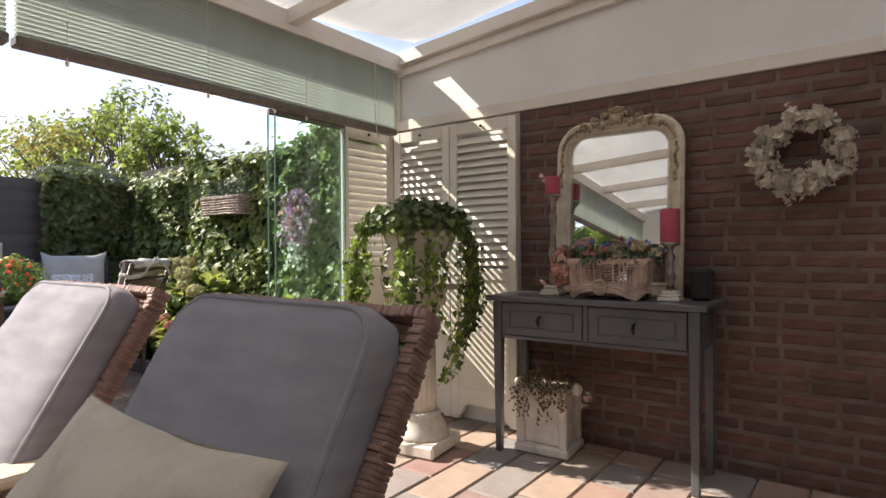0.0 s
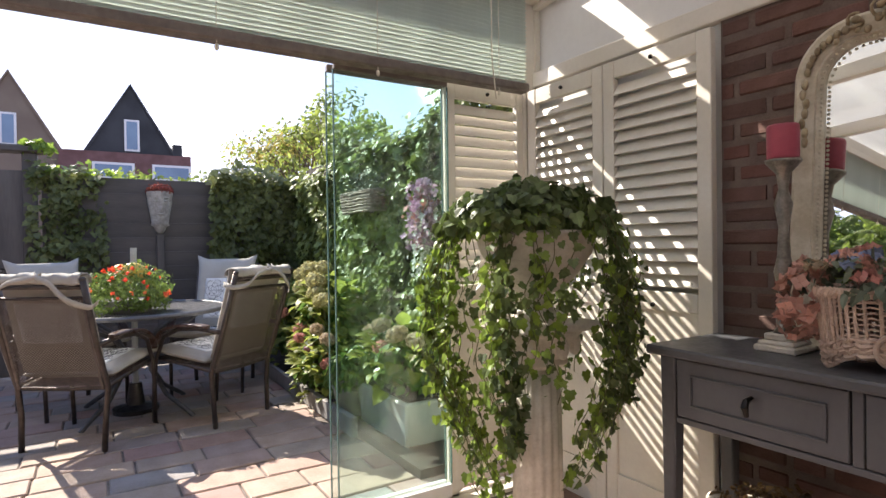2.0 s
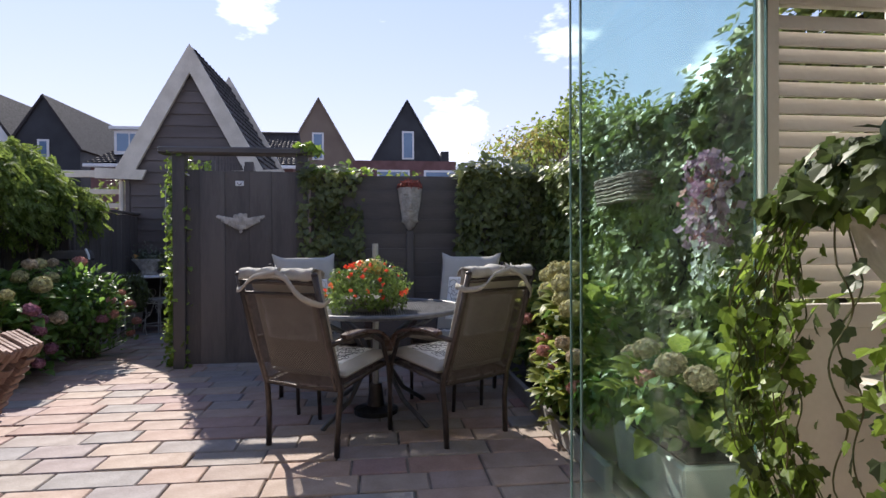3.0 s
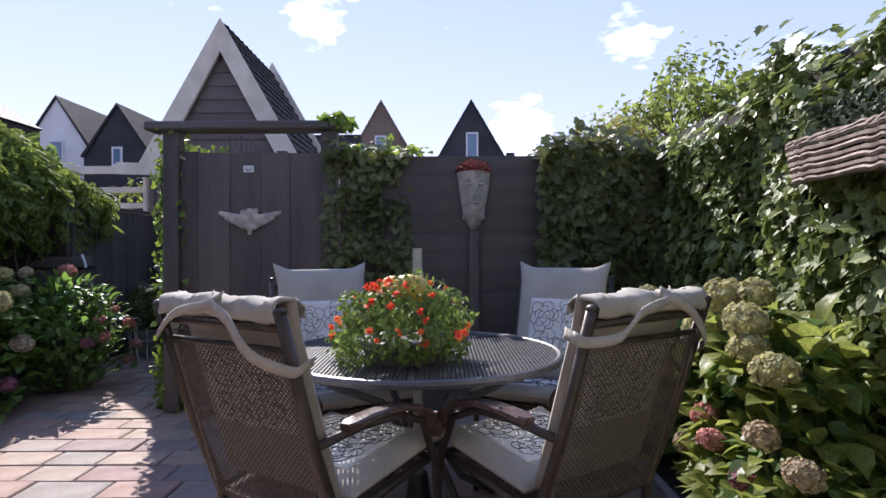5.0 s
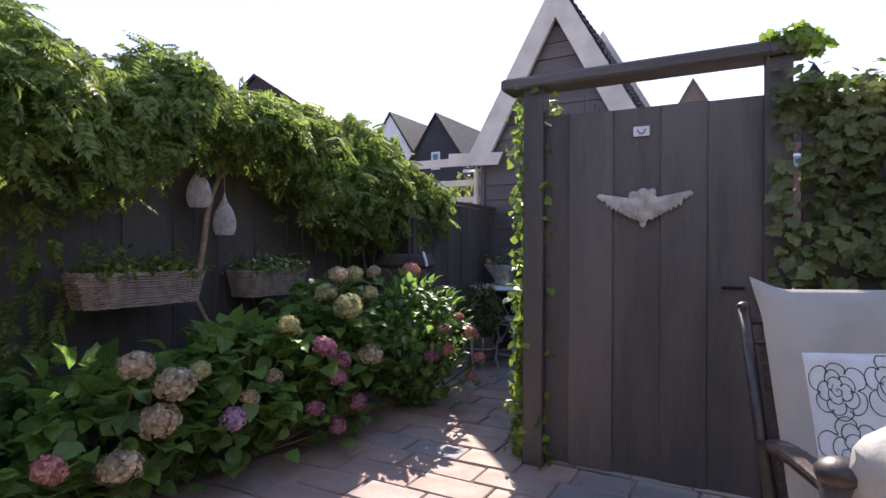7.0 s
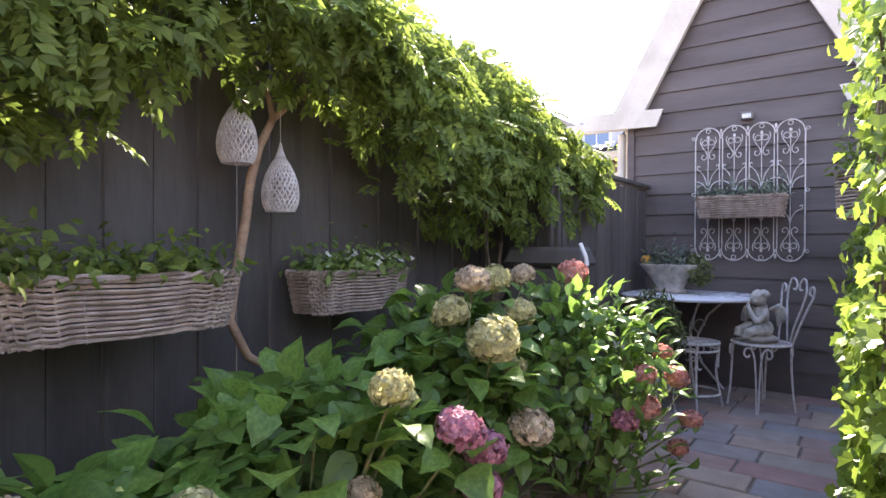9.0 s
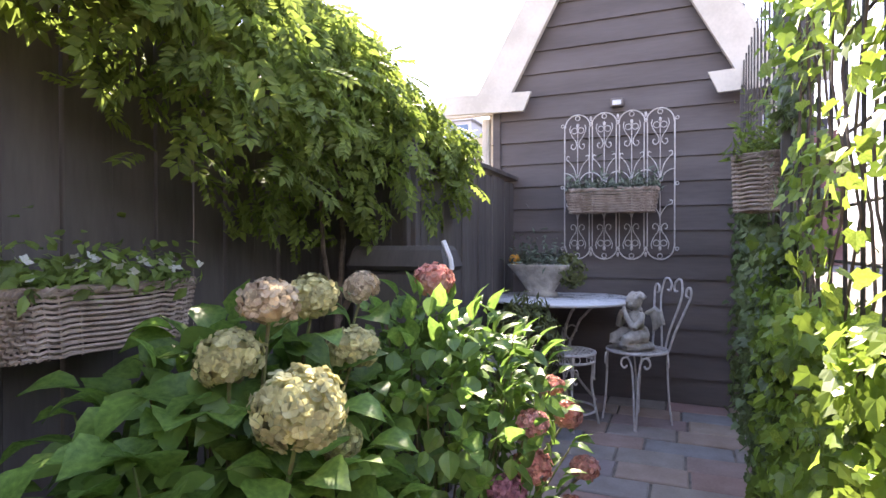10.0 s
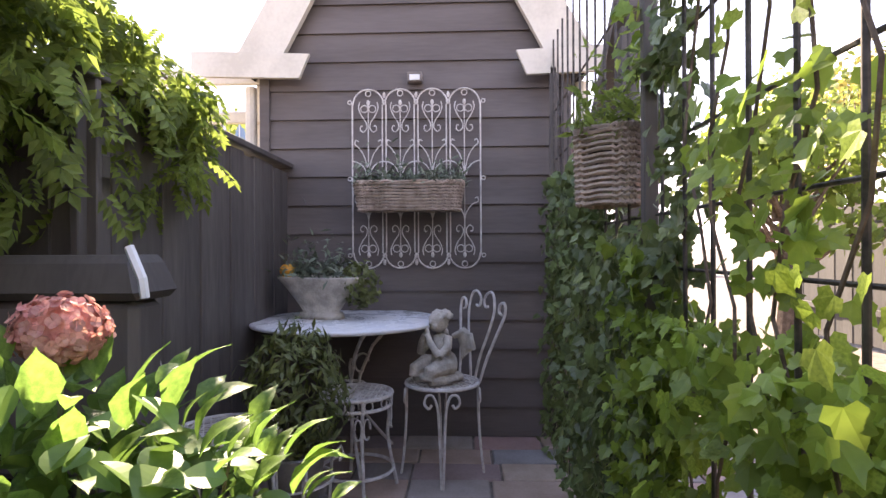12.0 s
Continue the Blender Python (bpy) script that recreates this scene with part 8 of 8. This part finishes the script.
for k in range(390):
    xx = RNG.uniform(-0.65, 0.42)
    zz = RNG.uniform(0.05, 0.95) if RNG.random() < 0.5 else RNG.uniform(0.95, 2.08)
    if zz > 0.95 and noise.noise(Vector((xx * 2.2, zz * 2.2, 5))) < 0.02:
        continue
    piece("leaf", me, climber, Matrix.Translation((xx, RNG.normal(-0.01, 0.05), zz)) @ pose(0, 0, 0, 90 + RNG.normal(0, 28), RNG.normal(0, 25), RNG.normal(0, 35)) @ Matrix.Rotation(RNG.uniform(1.8, 4.4), 4, "Z") @ Matrix.Scale(RNG.uniform(0.030, 0.052), 4))
for k in range(9):
    xx = -0.6 + 0.12 * k
    bm = bmesh.new()
    tube(bm, [(xx + 0.05 * math.sin(i * 1.3 + k), 0.01 * math.cos(i * 2 + k), 2.0 * i / 12) for i in range(13)], 0.0035, 5)
    part("stem", bm, M_BARK, climber)
ob = thing("screen_basket", "grey-brown wicker basket with trailing greenery on the screen", "basket", (-6.62, 1.41, 1.235), 49)
part("soil", wicker_box(ob, 0.18, 0.15, 0.225, M_WICKERG, 1.08, 30, 13, 0.15), M_SOIL, ob)
p = np.c_[RNG.uniform(-0.11, 0.11, 420), RNG.normal(0, 0.05, 420), 0.2 + RNG.gamma(2, 0.045, 420)]
leaves("greenery", p, np.tile([0, 0, 1.0], (420, 1)), 0.05, SLIM, L_VINE, ob, "", 0.8, -0.4)


hedge_face("far_hedge", "light green hedge beyond the white railing", (-9.4, -3.2, 0), (0, 1, 0), (1, 0, 0), 2.9, lambda s: 2.08 + 0.12 * math.sin(3 * s), 1500, 0.09, BLADE, L_TREE, 0.3, 0.2)


# ---- houses beyond ----
def gable_house(label, x, yc, half, eave, apex, depth, wall, roofing, windows, base=None):
    ob = thing("house", label, "house", (x, yc, 0))
    bm = bmesh.new()
    q = [(-half, 0), (half, 0), (half, eave), (0, apex), (-half, eave)]
    for xx in (0, -depth):
        [bm.verts.new((xx, y, z)) for y, z in q]
    bm.verts.ensure_lookup_table()
    bm.faces.new(bm.verts[0:5])
    bm.faces.new(bm.verts[5:10][::-1])
    for i in range(5):
        bm.faces.new([bm.verts[k] for k in (i, i + 5, (i + 1) % 5 + 5, (i + 1) % 5)])
    bmesh.ops.recalc_face_normals(bm, faces=bm.faces)
    part("wall", bm, wall, ob)
    for s in (-1, 1):
        bm = bmesh.new()
        q = [(0, apex + 0.18), (s * (half + 0.15), eave - 0.05), (s * half, eave - 0.12), (0, apex + 0.02)]
        a = [bm.verts.new((0.12, y, z)) for y, z in q]
        b = [bm.verts.new((-depth, y, z)) for y, z in q]
        bm.faces.new(a)
        bm.faces.new(b[::-1])
        for i in range(4):
            bm.faces.new((a[i], b[i], b[(i + 1) % 4], a[(i + 1) % 4]))
        bmesh.ops.recalc_face_normals(bm, faces=bm.faces)
        part("roof", bm, roofing, ob)
    for y, z, w, h in windows:
        win = part("window", boxed(0.0, y - w / 2, z, 0.06, y + w / 2, z + h), M_HOUSEWHITE, ob, "white window frame")
        part("pane", boxed(0.061, y - w / 2 + 0.12, z + 0.12, 0.08, y + w / 2 - 0.12, z + h - 0.12), M_SHEDWIN, win)
    return ob


M_TAN = mat("tan_cladding", (0.20, 0.155, 0.115), (0.17, 0.13, 0.1), scale=0.6, rough=0.8, bump=0.1)
M_CHAR = mat("charcoal_cladding", (0.03, 0.032, 0.037), scale=0.6, rough=0.7, bump=0.1)
M_REDBRICK = mat("red_brick_far", (0.17, 0.085, 0.08), (0.13, 0.065, 0.06), scale=1.5, rough=0.85, bump=0.1)
gable_house("tan gabled house with one tall window", -40, -0.75, 2.5, 7.0, 11.4, 9, M_TAN, M_TAN, [(-0.05, 7.2, 0.8, 1.9)])
gable_house("charcoal gabled house with one tall window", -40, 5.45, 2.45, 7.2, 11.4, 9, M_CHAR, M_CHAR, [(0.05, 7.3, 0.85, 2.0)])
wing = thing("brick_wing", "flat-roofed red brick house wing with white windows", "house", (-39.7, 1.6, 0))
part("wall", boxed(-8, 0, 0, 0.0, 7.3, 7.15), M_REDBRICK, wing)
for y in (1.7, 5.0):
    win = part("window", boxed(0, y, 5.5, 0.06, y + 2.3, 6.5), M_HOUSEWHITE, wing)
    part("pane", boxed(0.061, y + 0.15, 5.6, 0.08, y + 2.15, 6.35), M_SHEDWIN, win)
part("chimney", boxed(-4, 6.6, 7.15, -3.2, 7.2, 8.4), M_CHAR, wing)
gable_house("white gabled house with dark tiled roof", -35, -19.7, 1.9, 7.6, 10.4, 9, M_HOUSEWHITE, M_SLATE, [(0, 6.6, 0.9, 1.3)])
gable_house("grey gabled house with dark tiled roof", -33, -14.9, 1.9, 6.6, 9.4, 9, M_CHAR, M_SLATE, [(0, 6.0, 0.6, 1.1)])


def tiled_house():
    """A long low terrace, its tiled slope towards the garden, with a white dormer."""
    ob = thing("house", "long terraced house with a dark pantile roof and a white dormer", "house", (-28, 0, 0))
    y0, y1, eave, top, deep = -10.4, -0.6, 5.15, 7.2, 3.0
    part("wall", boxed(-6, y0 + 0.2, 0, -0.2, y1 - 0.2, eave), M_REDBRICK, ob)
    nx, ny = 18, 160
    vv, ff = [], []
    for i in range(nx + 1):
        for step in (0, 1):
            t = i / nx
            lo, hi = y0 + 2.2 * t, y1 - 0.25 * t
            for j in range(ny + 1):
                y = lo + (hi - lo) * j / ny
                vv.append((-deep * t, y, eave + (top - eave) * t + 0.05 * abs(math.sin(math.pi * j / 4)) - (0.05 if step == 0 and i else 0.0)))
    row = ny + 1
    for i in range(2 * nx + 1):
        for j in range(ny):
            a = i * row + j
            ff.append((a, a + 1, a + row + 1, a + row))
    me = bpy.data.meshes.new("roof")
    me.from_pydata(vv, [], ff)
    me.materials.append(M_SLATE)
    slope = new("roof", me)
    slope.parent = ob
    bm = bmesh.new()
    q = [bm.verts.new(c) for c in ((-deep, y0 + 2.2, top - 0.03), (-deep, y1 - 0.25, top - 0.03), (-6, y1, eave), (-6, y0, eave), (0, y0, eave - 0.06), (0, y1, eave - 0.06))]
    for c in ((0, 1, 2, 3), (0, 3, 4), (1, 5, 2), (3, 2, 5, 4)):
        bm.faces.new([q[k] for k in c])
    part("rear_roof", bm, M_SLATE, ob)
    bm = bmesh.new()
    tube(bm, [(-deep, y0 + 2.2, top + 0.03), (-deep, y1 - 0.25, top + 0.03)], 0.1, 8)
    part("ridge", bm, M_SLATE, ob)
    part("gutter", boxed(0.0, y0, eave - 0.22, 0.18, y1, eave - 0.06, 0.02), M_HOUSEWHITE, ob, "white gutter board")
    dormer = part("dormer", boxed(-2.6, -9.25, 5.62, -0.45, -7.85, 6.80, 0.01), M_HOUSEWHITE, ob, "white boxed dormer")
    part("dormer_roof", boxed(-2.7, -9.42, 6.805, -0.28, -7.68, 6.95, 0.01), M_HOUSEWHITE, dormer)
    for y in (-9.12, -8.52):
        part("pane", boxed(-0.449, y, 5.78, -0.43, y + 0.53, 6.62), M_SHEDWIN, dormer)
    return ob


tiled_house()
gable_house("dark-clad house with dark roof beyond the board fence", -22, -18.8, 5.2, 6.4, 9.4, 3, M_SLATE, M_SLATE, [(0, 2.6, 1.5, 1.4)])


# ---- bricks and pavers, one by one ----
def brick_pieces():
    pitch, n = 0.0705, 27
    shapes = {}
    for L in (0.203, 0.096):
        shapes[L] = finish("brick", boxed(0, 0, 0, L, 0.09, 0.048, 0.006), M_BRICK)
    far, made = bmesh.new(), 0
    g = np.random.default_rng(11)
    for r in range(n):
        z = 0.008 + r * pitch
        if z + 0.056 > 1.9:
            break
        x = 0.003 - (0.108 if r % 2 else 0.0) * 1.0 - g.choice([0, 0.054])
        while x < 3.55:
            L = 0.203 if g.random() < 0.72 else 0.096
            x0 = max(x, 0.003)
            w = x + L - x0
            if w > 0.03:
                if made < 300 and x0 < 2.15 and w > L - 0.001:
                    piece("brick", shapes[L], wall_north, pose(x0, WALL_Y + g.uniform(-0.002, 0.003), z + g.uniform(-0.003, 0.003), g.uniform(-0.6, 0.6), g.uniform(-0.35, 0.35), 0))
                    made += 1
                else:
                    box(far, x0, WALL_Y + g.uniform(-0.002, 0.003), z + g.uniform(-0.002, 0.002), x0 + w, WALL_Y + 0.08, z + 0.048 + g.uniform(-0.002, 0.002))
            x += L + 0.019
    part("brickwork", far, M_BRICK_I, wall_north)["kind"] = "stuff"


brick_pieces()


def paver_pieces():
    row = 0.211
    g = np.random.default_rng(5)
    sizes = (0.28, 0.33, 0.38, 0.44)
    shapes = {}
    for L in sizes:
        bm = boxed(-0.1, 0, -0.05, 0.1, L, 0.0, 0.006)
        shapes[L] = finish("paver", bm, M_PAVER)
    vv, ff, made = [], [], 0
    for r in range(57):
        x = -8.15 + r * row
        y = -0.35 + g.uniform(-0.3, 0)
        while y < 5.0:
            L = sizes[g.integers(0, 4)]
            xm, ym = x, y + L / 2
            if not (-6.5 < x < -1.3 and ym < 0.06) and not (-4.95 < x < -1.2 and y + L > 4.75):
                tilt = pose(x, y, g.uniform(-0.003, 0.003), g.uniform(-0.5, 0.5), g.uniform(-0.6, 0.6), g.uniform(-0.5, 0.5))
                near = (-5.0 < x < -1.4 and 0.7 < ym < 3.3) or (-0.7 < x < 1.1 and 3.6 < ym < 4.9)
                if near and made < 300:
                    piece("paver", shapes[L], floor, tilt)
                    made += 1
                else:
                    o = len(vv)
                    for a, b, c in ((-0.1, 0.002, -0.04), (0.1, 0.002, -0.04), (0.1, L - 0.002, -0.04), (-0.1, L - 0.002, -0.04), (-0.1, 0.002, -0.005), (0.1, 0.002, -0.005), (0.1, L - 0.002, -0.005), (-0.1, L - 0.002, -0.005),
                                    (-0.094, 0.008, 0), (0.094, 0.008, 0), (0.094, L - 0.008, 0), (-0.094, L - 0.008, 0)):
                        vv.append(tuple(tilt @ Vector((a, b, c))))
                    ff += [tuple(o + i for i in q) for q in ((8, 9, 10, 11), (4, 5, 9, 8), (5, 6, 10, 9), (6, 7, 11, 10), (7, 4, 8, 11), (0, 1, 5, 4), (1, 2, 6, 5), (2, 3, 7, 6), (3, 0, 4, 7))]
            y += L + 0.009
    me = bpy.data.meshes.new("paving")
    me.from_pydata(vv, [], ff)
    me.materials.append(M_PAVER_I)
    ob = new("paving", me)
    ob.parent = floor
    ob["kind"] = "stuff"


paver_pieces()
solid("joint_bed", boxed(-8.3, -0.6, -0.045, 3.6, 5.1, -0.012), M_SAND, label="dark sand between the pavers", category="ground")
